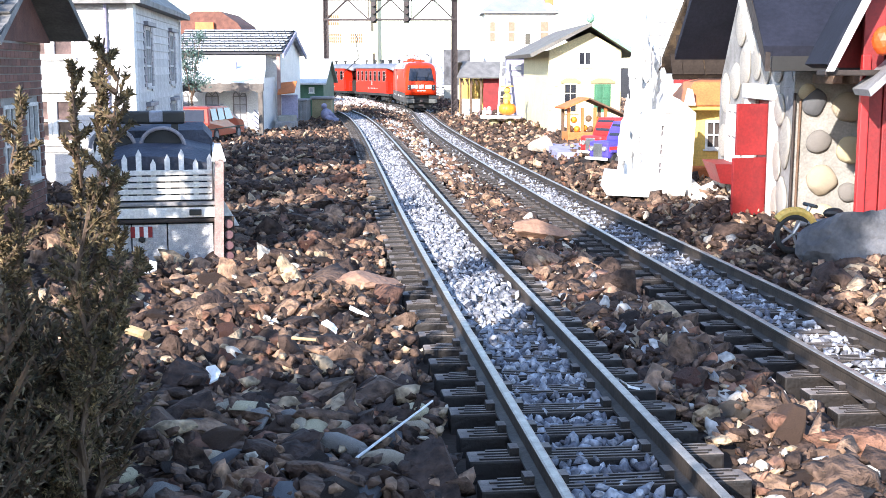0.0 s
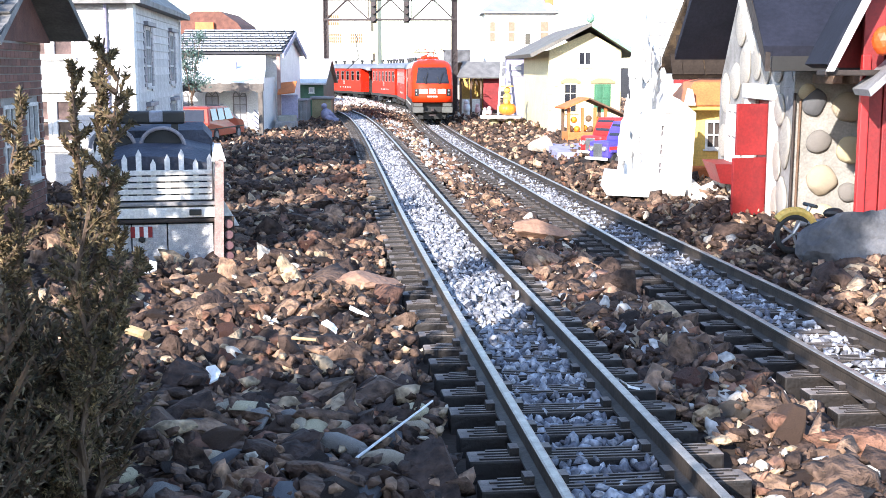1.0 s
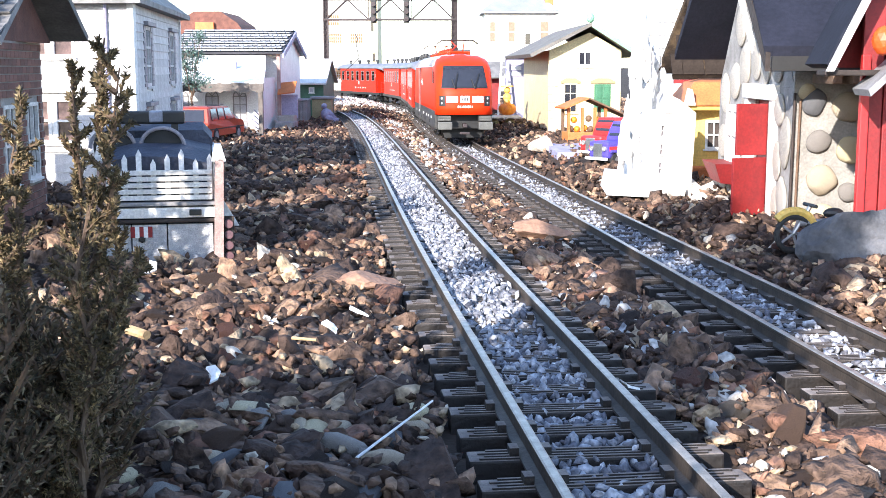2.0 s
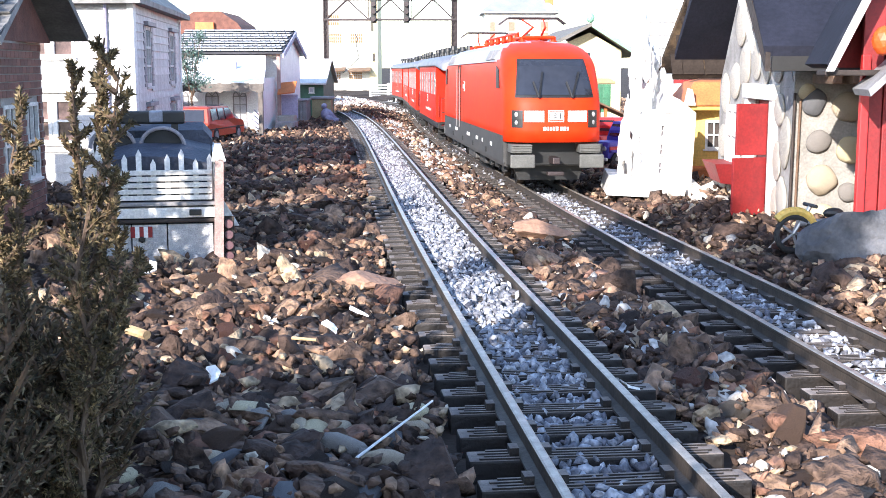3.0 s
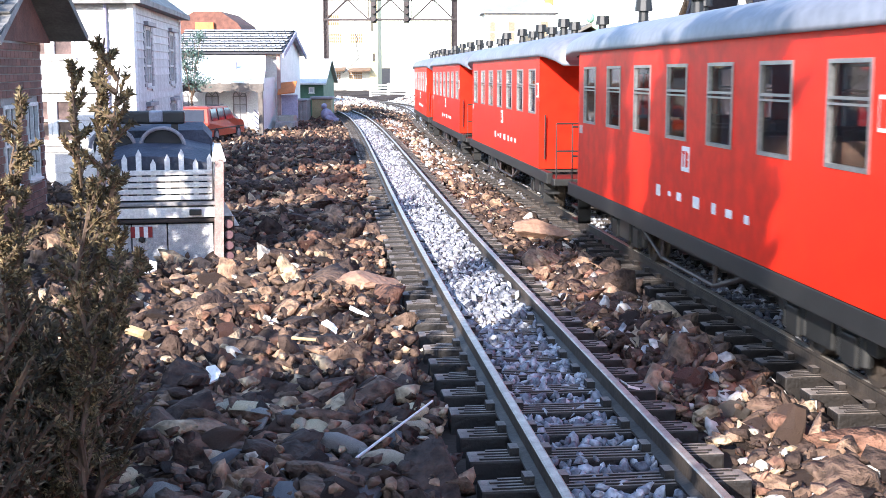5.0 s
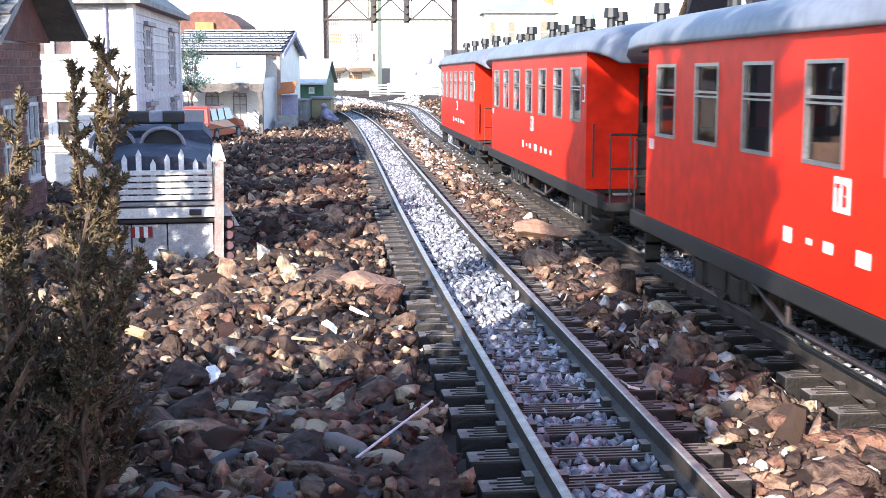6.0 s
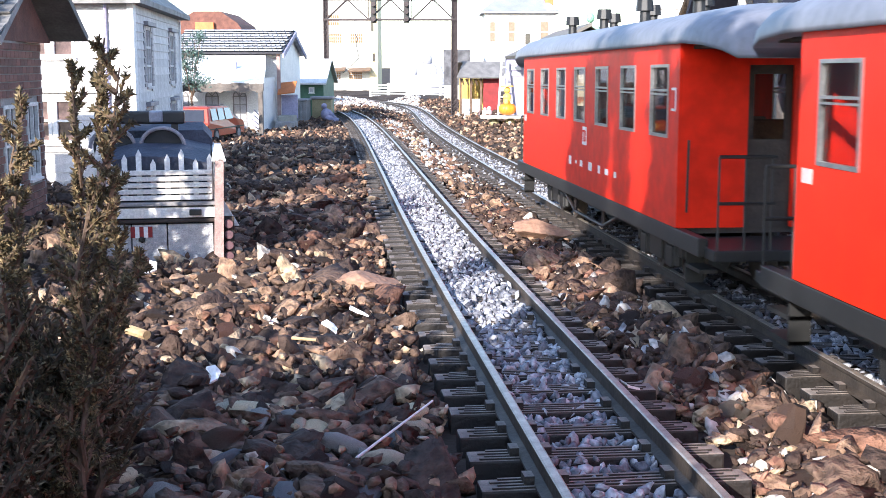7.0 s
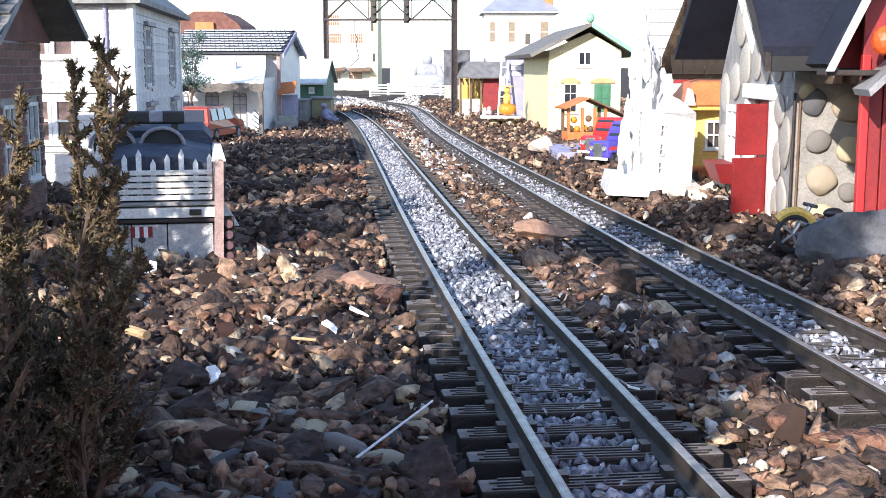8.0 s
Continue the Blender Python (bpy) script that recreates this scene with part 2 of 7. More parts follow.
def loft(rings, cap=True, bm=None):
    bm = bm or bmesh.new()
    vs = [[bm.verts.new(p) for p in r] for r in rings]
    n = len(rings[0])
    fs = []
    for a, b in zip(vs, vs[1:]):
        for i in range(n):
            fs.append(bm.faces.new((a[i], a[(i + 1) % n], b[(i + 1) % n], b[i])))
    if cap:
        fs.append(bm.faces.new(vs[0][::-1]))
        fs.append(bm.faces.new(vs[-1]))
    bmesh.ops.recalc_face_normals(bm, faces=fs)
    return bm


def slab(p, q, r, t, bm=None):
    """A flat board with corners p, q, q+r-p, r and thickness t."""
    p, q, r = Vector(p), Vector(q), Vector(r)
    nn = (q - p).cross(r - p).normalized() * t
    a = [p, q, q + r - p, r]
    return loft([a, [v + nn for v in a]], bm=bm)



def holed(bm, width, height, holes, thick, m=None):
    """A wall in the x-z plane (outer face y = 0, inner y = thick) with rectangular openings (x0, z0, x1, z1) right through it."""
    xs = sorted({0.0, width, *[h[0] for h in holes], *[h[2] for h in holes]})
    zs = sorted({0.0, height, *[h[1] for h in holes], *[h[3] for h in holes]})
    for xa, xb in zip(xs, xs[1:]):
        for za, zb in zip(zs, zs[1:]):
            cx, cz = (xa + xb) / 2, (za + zb) / 2
            if not any(h[0] < cx < h[2] and h[1] < cz < h[3] for h in holes):
                box(xa, 0, za, xb, thick, zb, 0, bm, m)
    bmesh.ops.remove_doubles(bm, verts=bm.verts, dist=1e-6)
    bm.verts.index_update()
    seen = {}
    for f in list(bm.faces):
        seen.setdefault(tuple(sorted(v.index for v in f.verts)), []).append(f)
    bmesh.ops.delete(bm, geom=[f for fs in seen.values() if len(fs) > 1 for f in fs], context="FACES_ONLY")
    return bm


GROUND = -0.016
# ---------- the two track lines ----------
RIGHT_PTS = [(0.590, -3.0), (0.360, -1.0), (0.2464, 0.0), (0.203, 0.4545), (0.169, 0.8097), (0.1337, 1.178), (0.0758, 1.8228), (0.0209, 2.4903),
             (-0.0258, 3.1599), (-0.0632, 3.8502), (-0.105, 4.45), (-0.165, 4.92), (-0.26, 5.3), (-0.365, 5.58), (-0.48, 5.86), (-0.61, 6.15), (-0.80, 6.55),
             (-1.0, 6.95), (-1.3, 7.5)]
LEFT_PTS = [(0.115, -0.15), (0.0982, 0.0), (0.0715, 0.215), (0.048, 0.43), (0.0141, 0.7525), (-0.017, 1.075), (-0.066, 1.6125), (-0.116, 2.15),
            (-0.171, 2.6875), (-0.238, 3.225), (-0.33, 3.7), (-0.50, 4.2), (-0.75, 4.7), (-1.05, 5.1)]
RZ = -0.004          # the right line lies a little lower and falls away with distance


def fall(y):
    """How far the right line has dropped below its near end at y."""
    return np.interp(y, [0, 1.1, 2.2, 4, 6], [0, 0.0072, 0.0143, 0.020, 0.022])


class Line:
    """A smooth line through points, by length along it; s = 0 where y = 0."""
    def __init__(self, pts):
        p = np.array(pts, float)
        out = []
        for i in range(len(p) - 1):
            a, b, c, d = p[max(i - 1, 0)], p[i], p[i + 1], p[min(i + 2, len(p) - 1)]
            la, lb, lc = np.linalg.norm(b - a) or 1, np.linalg.norm(c - b), np.linalg.norm(d - c) or 1
            m1 = (c - a) / (la + lb) * lb if i else (c - b)
            m2 = (d - b) / (lb + lc) * lb if i < len(p) - 2 else (c - b)
            for t in np.linspace(0, 1, 24, endpoint=False):
                out.append((2*t**3-3*t**2+1)*b + (t**3-2*t**2+t)*m1 + (-2*t**3+3*t**2)*c + (t**3-t**2)*m2)
        out.append(p[-1])
        self.p = np.array(out)
        d = np.linalg.norm(np.diff(self.p, axis=0), axis=1)
        self.s = np.r_[0, np.cumsum(d)]
        self.s -= np.interp(0, self.p[:, 1], self.s)

    def at(self, s):
        return np.array([np.interp(s, self.s, self.p[:, 0]), np.interp(s, self.s, self.p[:, 1])])

    def way(self, s):
        d = self.at(s + 0.01) - self.at(s - 0.01)
        return d / np.linalg.norm(d)

    def off(self, pts):
        """Distance of many points from the line, and the length along it."""
        q = self.p[::4]
        dd = np.linalg.norm(pts[:, None, :] - q[None], axis=2)
        return dd.min(1), self.s[::4][dd.argmin(1)]


left_line, right_line = Line(LEFT_PTS), Line(RIGHT_PTS)

# ---------- the ground: one sheet out to the horizon ----------
def relief(x, y):
    v = noise.noise((x * 5, y * 5, 0)) * 0.006 + noise.noise((x * 17, y * 17, 3)) * 0.004
    v += noise.noise((x * 60, y * 60, 7)) * 0.002
    return v


def bed_low(d, y):
    """The hollow in which the right line lies, at distance d from it."""
    return 0.009 * np.clip((0.075 - d) / 0.03, 0, 1) + fall(y) * np.clip((0.15 - d) / 0.07, 0, 1)


def ground_height(x, y):
    """Ground level with the track beds kept low."""
    p = np.array([[x, y]])
    d = min(left_line.off(p)[0][0], right_line.off(p)[0][0])
    k = min(max((d - 0.045) / 0.05, 0), 1)
    low = float(bed_low(right_line.off(p)[0][0], y))
    return GROUND + (relief(x, y) + 0.004) * k - low


def make_ground():
    def steps(fine0, fine1, h, far):
        c = list(np.arange(fine0, fine1, h))
        a, s = fine1, h
        hi = []
        while a < far:
            hi.append(a)
            s *= 1.22
            a += s
        a, s = fine0, h
        lo = []
        while a > -far:
            s *= 1.22
            a -= s
            lo.append(a)
        return np.array(lo[::-1] + c + hi)
    xs, ys = steps(-0.8, 0.8, 0.009, 400), steps(0.15, 3.6, 0.011, 400)
    X, Y = np.meshgrid(xs, ys)
    P = np.c_[X.ravel(), Y.ravel()]
    d = np.minimum(left_line.off(P)[0], right_line.off(P)[0]) if len(P) < 4000 else np.concatenate(
        [np.minimum(left_line.off(c)[0], right_line.off(c)[0]) for c in np.array_split(P, 40)])
    k = np.clip((d - 0.045) / 0.05, 0, 1)
    dr = np.concatenate([right_line.off(c)[0] for c in np.array_split(P, 40)])
    low = bed_low(dr, P[:, 1])
    near = (np.abs(P[:, 0]) < 4) & (P[:, 1] > -2) & (P[:, 1] < 9)
    z = np.array([relief(x, y) + 0.004 if n else 0.0 for (x, y), n in zip(P, near)])
    co = np.c_[P, GROUND + z * k - low]
    nx = len(xs)
    i = np.arange(len(ys) - 1)[:, None] * nx + np.arange(nx - 1)[None]
    i = i.ravel()
    faces = np.c_[i, i + 1, i + nx + 1, i + nx]
    me = bpy.data.meshes.new("ground")
    me.from_pydata(co.tolist(), [], faces.tolist())
    me.materials.append(M["soil"])
    return tagged(new("ground", me), "dark crumbly soil strewn with bark and stones", "ground", kind="structure")


ground = make_ground()

# ---------- rails and sleepers ----------
RAIL = [(-0.0040, -0.0084), (0.0040, -0.0084), (0.0040, -0.0074), (0.0009, -0.0064), (0.0009, -0.0026), (0.0017, -0.0018),
        (0.0017, -0.0004), (0.0012, 0.0), (-0.0012, 0.0), (-0.0017, -0.0004), (-0.0017, -0.0018), (-0.0009, -0.0026), (-0.0009, -0.0064), (-0.0040, -0.0074)]


def rail_mesh(line, side, z, s0, s1):
    rings = []
    for s in np.arange(s0, s1, 0.03):
        p, w = line.at(s), line.way(s)
        nx, ny = w[1], -w[0]
        zz = z(p[1])
        rings.append([(p[0] + nx * (side + a), p[1] + ny * (side + a), zz + b) for a, b in RAIL])
    bm = loft(rings)
    for f in bm.faces:
        c = f.calc_center_median()
        f.material_index = 1 if f.normal.z > 0.55 and c.z > z(c.y) - 0.001 else 0
    return bm


def sleeper_mesh(length=0.087, width=0.0112, height=0.0115):
    bm = box(-length / 2, -width / 2, -height, length / 2, width / 2, 0, 0.0009)
    for sx in (-1, 1):                         # rail chairs on both sides of each rail
        for o in (-0.0055, 0.0055):
            box(sx * 0.0225 + o - 0.0016, -0.0028, -0.0002, sx * 0.0225 + o + 0.0016, 0.0028, 0.0032, 0, bm)
    for gy, a, b in ((-0.0042, -0.040, 0.038), (-0.0016, -0.038, 0.040), (0.0012, -0.040, 0.036), (0.0040, -0.037, 0.040)):   # moulded grain
        box(a, gy - 0.0006, -0.0002, b, gy + 0.0006, 0.0006, 0, bm)
    me = bpy.data.meshes.new("sleeper")
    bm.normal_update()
    # upward faces take the paler colour, the rest the shade-darkened brown
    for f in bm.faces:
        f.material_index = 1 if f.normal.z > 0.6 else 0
    bm.to_mesh(me)
    bm.free()
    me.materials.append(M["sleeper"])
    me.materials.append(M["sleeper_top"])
    return me


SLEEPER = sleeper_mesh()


def make_track(line, z, s0, s1, label, pitch=0.0275):
    tr = thing("railway_track", label, "railway track", group="garden railway tracks", kind="structure")
    for side in (-0.0225, 0.0225):
        r = part("rail", rail_mesh(line, side, z, s0, s1), M["rail_side"], tr)
        r.data.materials.append(M["rail_top"])
    rng = random.Random(5)
    for s in np.arange(s0 + 0.01, s1, pitch):
        p, w = line.at(s), line.way(s)
        a = math.degrees(math.atan2(-w[0], w[1])) + rng.uniform(-1.2, 1.2)
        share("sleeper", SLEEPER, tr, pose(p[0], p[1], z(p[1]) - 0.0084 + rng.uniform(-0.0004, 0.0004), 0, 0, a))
    return tr


left_track = make_track(left_line, lambda y: 0.0, -0.05, 3.5, "brass-railed garden track on dark brown sleepers in grey ballast")
right_track = make_track(right_line, lambda y: RZ - fall(y), -2.95, 7.7, "brass-railed garden track on proud dark brown sleepers", 0.0290)
# ---------- the train ----------
def wheelset(parent, y, r, gauge=0.0225):
    bm = bmesh.new()
    for sx in (-1, 1):
        tube((sx * (gauge - 0.003), 0, 0), (sx * (gauge + 0.003), 0, 0), r, seg=20, bm=bm)
        tube((sx * (gauge - 0.0045), 0, 0), (sx * (gauge - 0.003), 0, 0), r + 0.0015, seg=20, bm=bm)
        for k in range(6):
            a = k * math.pi / 3
            tube((sx * (gauge + 0.0033), 0, 0), (sx * (gauge + 0.0033), r * 0.8 * math.cos(a), r * 0.8 * math.sin(a)), 0.0014, seg=5, bm=bm)
    tube((-gauge, 0, 0), (gauge, 0, 0), 0.0025, bm=bm)
    return part("wheelset", bm, M["rail_side"], parent, at=Matrix.Translation((0, y, r)))


def bogie(parent, y, base, r, frame_z, half):
    """A bogie: side frames, axle boxes, springs; the wheelsets are parts of the thing itself."""
    bm = bmesh.new()
    for sx in (-1, 1):
        box(sx * half - 0.002, y - base / 2 - 0.022, frame_z - 0.004, sx * half + 0.002, y + base / 2 + 0.022, frame_z + 0.004, 0.001, bm)
        for dy in (-base / 2, base / 2):
            box(sx * half - 0.003, y + dy - 0.007, r - 0.006, sx * half + 0.004, y + dy + 0.007, r + 0.007, 0.001, bm)
            for o in (-0.0105, 0.0105):
                tube((sx * (half + 0.001), y + dy + o, r - 0.004), (sx * (half + 0.001), y + dy + o, frame_z + 0.004), 0.0028, seg=8, bm=bm)
        box(sx * half - 0.002, y - 0.014, r - 0.004, sx * half + 0.004, y + 0.014, frame_z + 0.006, 0.001, bm)
    box(-half, y - 0.012, frame_z - 0.003, half, y + 0.012, frame_z + 0.004, 0, bm)
    part("bogie", bm, M["black"], parent)
    return [wheelset(parent, y - base / 2, r), wheelset(parent, y + base / 2, r)]


M["cabglass"] = mat("cab_side_glass", (0.012, 0.012, 0.014), (0.008, 0.008, 0.01), 0.3, 20, spec=0.15)
LW, LL = 0.0535, 0.355
LEVELS = [(0.0525, 1.0, 0.0), (0.066, 1.0, 0.0), (0.078, 1.0, 0.0), (0.090, 1.0, 0.001), (0.099, 1.0, 0.004), (0.110, 1.0, 0.0105),
          (0.122, 0.998, 0.0185), (0.132, 0.99, 0.026), (0.139, 0.965, 0.034), (0.146, 0.915, 0.046), (0.152, 0.83, 0.062), (0.157, 0.68, 0.085), (0.160, 0.45, 0.115), (0.1615, 0.2, 0.14)]


def loco_front(x, z):
    """How far forward the loco's rounded front reaches at x across and height z."""
    zz = [l[0] for l in LEVELS]
    w = LW * np.interp(z, zz, [l[1] for l in LEVELS])
    length = LL - np.interp(z, zz, [l[2] for l in LEVELS])
    e = 0.030
    return length - e + e * max(0.0, 1 - min(abs(x) / w, 1) ** 3.2) ** (1 / 2.3)


def loco_side(z):
    return LW * float(np.interp(z, [l[0] for l in LEVELS], [l[1] for l in LEVELS]))


def front_panel(name, material, parent, x0, x1, z0, z1, lift=0.0007, top_in=0.0, label="", end=1, nx=10, nz=6):
    """A thin plate that hugs the loco's front; top_in narrows its upper edge."""
    bm = bmesh.new()
    layers = []
    for d in (-0.001, lift):
        layer = []
        for j in range(nz + 1):
            z = z0 + (z1 - z0) * j / nz
            k = top_in * j / nz
            layer.append([bm.verts.new((end * x, end * (loco_front(x, z) + d), z + (d * 0.4 if d > 0 else 0))) for x in
                          [x0 + k + (x1 - x0 - 2 * k) * i / nx for i in range(nx + 1)]])
        layers.append(layer)
    for lay in layers:
        for j in range(nz):
            for i in range(nx):
                bm.faces.new((lay[j][i], lay[j][i + 1], lay[j + 1][i + 1], lay[j + 1][i]))
    a, b = layers
    rim = [(0, i) for i in range(nx + 1)] + [(j, nx) for j in range(1, nz + 1)] + [(nz, i) for i in range(nx - 1, -1, -1)] + [(j, 0) for j in range(nz - 1, 0, -1)]
    for p, q in zip(rim, rim[1:] + rim[:1]):
        bm.faces.new((a[p[0]][p[1]], a[q[0]][q[1]], b[q[0]][q[1]], b[p[0]][p[1]]))
    bmesh.ops.recalc_face_normals(bm, faces=bm.faces)
    return part(name, bm, material, parent, label, smooth=False)


def make_pantograph(parent, y, up, flip):
    bm = bmesh.new()
    z = 0.164
    for sx in (-0.018, 0.018):
        tube((sx, y - 0.03, z), (sx, y + 0.03, z), 0.0016, bm=bm)
        for dy in (-0.026, 0.026):
            tube((sx, y + dy, z - 0.010), (sx, y + dy, z + 0.001), 0.0032, seg=10, bm=bm)
            tube((sx, y + dy, z - 0.006), (sx, y + dy, z - 0.004), 0.0048, seg=10, bm=bm)
    for dy in (-0.03, 0.03):
        tube((-0.018, y + dy, z), (0.018, y + dy, z), 0.0016, bm=bm)
    kz = z + up * 0.5
    for sx in (-0.012, 0.012):
        tube((sx, y - flip * 0.028, z), (sx * 0.6, y + flip * 0.034, kz), 0.0013, bm=bm)
        tube((sx * 0.6, y + flip * 0.034, kz), (sx * 1.1, y - flip * 0.012, z + up), 0.0010, bm=bm)
    pan = part("pantograph", bm, M["loco_red"], parent)
    h = bmesh.new()
    for dy in (-0.006, 0.006):
        yy = y - flip * 0.012 + dy
        tube((-0.030, yy, z + up + 0.001), (0.030, yy, z + up + 0.001), 0.0012, bm=h)
        for sx in (-1, 1):
            tube((sx * 0.030, yy, z + up + 0.001), (sx * 0.040, yy, z + up - 0.006), 0.0010, bm=h)
    for sx in (-0.014, 0.014):
        tube((sx, y - flip * 0.012 - 0.006, z + up), (sx, y - flip * 0.012 + 0.006, z + up), 0.0012, bm=h)
    part("collector_head", h, M["steel"], pan)


def make_loco():
    """An electric locomotive with a rounded sloping cab at each end; forward is +y, the middle at the origin, rail head at z = 0."""
    lo = thing("electric_locomotive", "bright red electric model locomotive with matt grey skirt", "locomotive")
    rings = []
    xs = [math.sin(a) for a in np.linspace(-math.pi / 2, math.pi / 2, 19)]
    for z, k, back in LEVELS:
        w = LW * k
        f = [(w * u, loco_front(w * u * 0.99999, z), z) for u in xs]
        rings.append(f[::-1] + [(-x, -y, z) for x, y, z in f[::-1]])
    body = part("body", loft(rings), M["loco_red"], lo, smooth=True)
    me = body.data
    me.materials.append(M["roof_silver"])
    for p in me.polygons:
        if p.center.z > 0.137 and abs(p.center.x) > 0.012 and abs(p.center.y) < LL - 0.09:
            p.material_index = 1
        if abs(p.normal.z) > 0.99 and p.center.z < 0.06:
            p.use_smooth = False
    # silver upper flank, sloped, with dark panes let into it
    for sx in (-1, 1):
        x0, x1 = LW * 1.006, LW * 0.865
        flank = loft([[(sx * x0, y, 0.137), (sx * LW * 0.955, y, 0.1435), (sx * x1, y, 0.1515), (sx * (x1 - 0.002), y, 0.150), (sx * (x0 - 0.004), y, 0.1365)] for y in (-LL + 0.085, LL - 0.085)])
        part("upper_flank", flank, M["roof_silver"], lo, "silver-grey upper flank")
        for y0, y1 in ((LL - 0.165, LL - 0.125), (LL - 0.12, LL - 0.09), (-LL + 0.09, -LL + 0.12), (-LL + 0.125, -LL + 0.165)):
            b = loft([[(sx * (LW * 1.0 + 0.0012), y, 0.1395), (sx * (LW * 0.955 + 0.0012), y, 0.1438), (sx * (LW * 0.885 + 0.0012), y, 0.1502), (sx * LW * 0.88, y, 0.1492), (sx * LW * 0.99, y, 0.139)] for y in (y0, y1)])
            part("roof_louvre", b, M["plank_grey"], lo, "dull glazed louvre")
    # grey skirt
    sk = []
    for z, k, back in ((0.026, 0.985, 0.006), (0.030, 1.0, 0.003), (0.0535, 1.004, 0.0), (0.0585, 1.004, 0.0)):
        f = [(LW * k * u, min(loco_front(LW * u * 0.99999, 0.06) - back, LL - 0.026), z) for u in xs]
        sk.append(f[::-1] + [(-x, -y, z) for x, y, z in f[::-1]])
    part("skirt", loft(sk), M["grey_skirt"], lo, "matt grey lower skirt", smooth=False)
    for end in (-1, 1):
        front_panel("windscreen", M["darkglass"], lo, -0.0415, 0.0415, 0.101, 0.1375, 0.0010, 0.006, "dark sloping windscreen", end)
        front_panel("windscreen_seal", M["black"], lo, -0.043, 0.043, 0.0985, 0.139, 0.0005, 0.006, end=end)
        front_panel("white_band", M["white"], lo, -0.034, -0.013, 0.0735, 0.085, 0.0006, end=end, nx=6, nz=2)
        front_panel("white_band", M["white"], lo, 0.013, 0.034, 0.0735, 0.085, 0.0006, end=end, nx=6, nz=2)
        front_panel("emblem", M["white"], lo, -0.0085, 0.0085, 0.0735, 0.0855, 0.0007, end=end, nx=4, nz=2)
        front_panel("emblem_field", M["loco_red"], lo, -0.0075, 0.0075, 0.0745, 0.0845, 0.0010, end=end, nx=4, nz=2)
        front_panel("emblem_plate", M["white"], lo, -0.0066, 0.0066, 0.0753, 0.0837, 0.0013, end=end, nx=4, nz=2)
        for a, b in ((-0.005, -0.0035), (-0.0012, 0.0), (0.0008, 0.0022), (0.0042, 0.0053)):
            front_panel("emblem_bar", M["black"], lo, a, b, 0.0765, 0.0825, 0.0016, end=end, nx=1, nz=2)
        for a, b in ((-0.0135, -0.0125), (-0.011, -0.008), (-0.007, -0.0045), (-0.0025, 0.0), (0.001, 0.0035), (0.005, 0.006), (0.0075, 0.009), (0.0105, 0.0135)):
            front_panel("number_bar", M["white"], lo, a, b, 0.0645, 0.0685, 0.0006, end=end, nx=1, nz=1)
        for sx in (-1, 1):
            a, b = (0.0355, 0.0465) if sx > 0 else (-0.0465, -0.0355)
            front_panel("headlight", M["black"], lo, a, b, 0.0675, 0.0855, 0.0008, end=end, nx=6, nz=4)
            for zc, rr in ((0.0812, 0.0035), (0.073, 0.0032)):
                xx = sx * 0.0405
                yy = loco_front(xx, zc)
                part("lamp", ball((end * xx, end * (yy - 0.0008), zc), rr, 2, sy=0.5), M["headlamp"], lo, "clear round lamp lens")
            # buffer, its grey block and the step plate above
            blk = bmesh.new()
            box(sx * 0.026 * 1, LL - 0.045, 0.0415, sx * 0.0485, LL + 0.002, 0.0505, 0.001, blk)
            for zz in (0.0435, 0.0465, 0.049):
                box(sx * 0.026, LL + 0.0015, zz, sx * 0.0485, LL + 0.0032, zz + 0.0012, 0, blk)
            if end < 0:
                blk.transform(Matrix.Rotation(math.pi, 4, "Z"))
            part("step_grille", blk, M["buffer_grey"], lo)
            bb = bmesh.new()
            tube((sx * 0.0365, LL - 0.04, 0.0345), (sx * 0.0365, LL + 0.006, 0.0345), 0.006, 0.005, 12, bb)
            box(sx * 0.024, LL + 0.006, 0.0265, sx * 0.0505, LL + 0.0105, 0.0405, 0.0015, bb)
            if end < 0:
                bb.transform(Matrix.Rotation(math.pi, 4, "Z"))
            part("buffer", bb, M["buffer_grey"], lo, "pale grey square buffer")
            # wipers
            wb = bmesh.new()
            xw, zw = sx * 0.018, 0.0985
            p0 = Vector((xw, loco_front(xw, zw) + 0.003, zw))
            x2, z2 = xw - 0.010 + (0.004 if sx > 0 else 0), 0.125
            p1 = Vector((x2, loco_front(x2, z2) + 0.003, z2))
            tube(p0, p1, 0.0013, seg=5, bm=wb)
            x3, z3 = xw + 0.005, 0.115
            tube(p0, Vector((x3, loco_front(x3, z3) + 0.003, z3)), 0.0011, seg=5, bm=wb)
            if end < 0:
                wb.transform(Matrix.Rotation(math.pi, 4, "Z"))
            part("wiper", wb, M["black"], lo)
            # cab side window, handrail, door recess
            yw = end * (LL - 0.062)
            sb = loft([[(sx * (LW + o), yw - end * 0.016, 0.108), (sx * (LW + o), yw + end * 0.010, 0.108), (sx * (LW + o), yw + end * 0.004, 0.128), (sx * (LW + o), yw - end * 0.016, 0.132)] for o in (-0.001, 0.0009)])
            part("cab_window", sb, M["cabglass"], lo, "dark cab side window")
            if end < 0:
                continue
            yd = -0.10
            db = box(sx * LW - 0.0008, yd - 0.0145, 0.0585, sx * LW + 0.0008, yd - 0.0135, 0.135)
            box(sx * LW - 0.0008, yd + 0.0135, 0.0585, sx * LW + 0.0008, yd + 0.0145, 0.135, 0, db)
            box(sx * LW - 0.0008, yd - 0.0145, 0.1345, sx * LW + 0.0008, yd + 0.0145, 0.1355, 0, db)
            part("door_frame", db, M["wood_dark"], lo, "dark door joint")
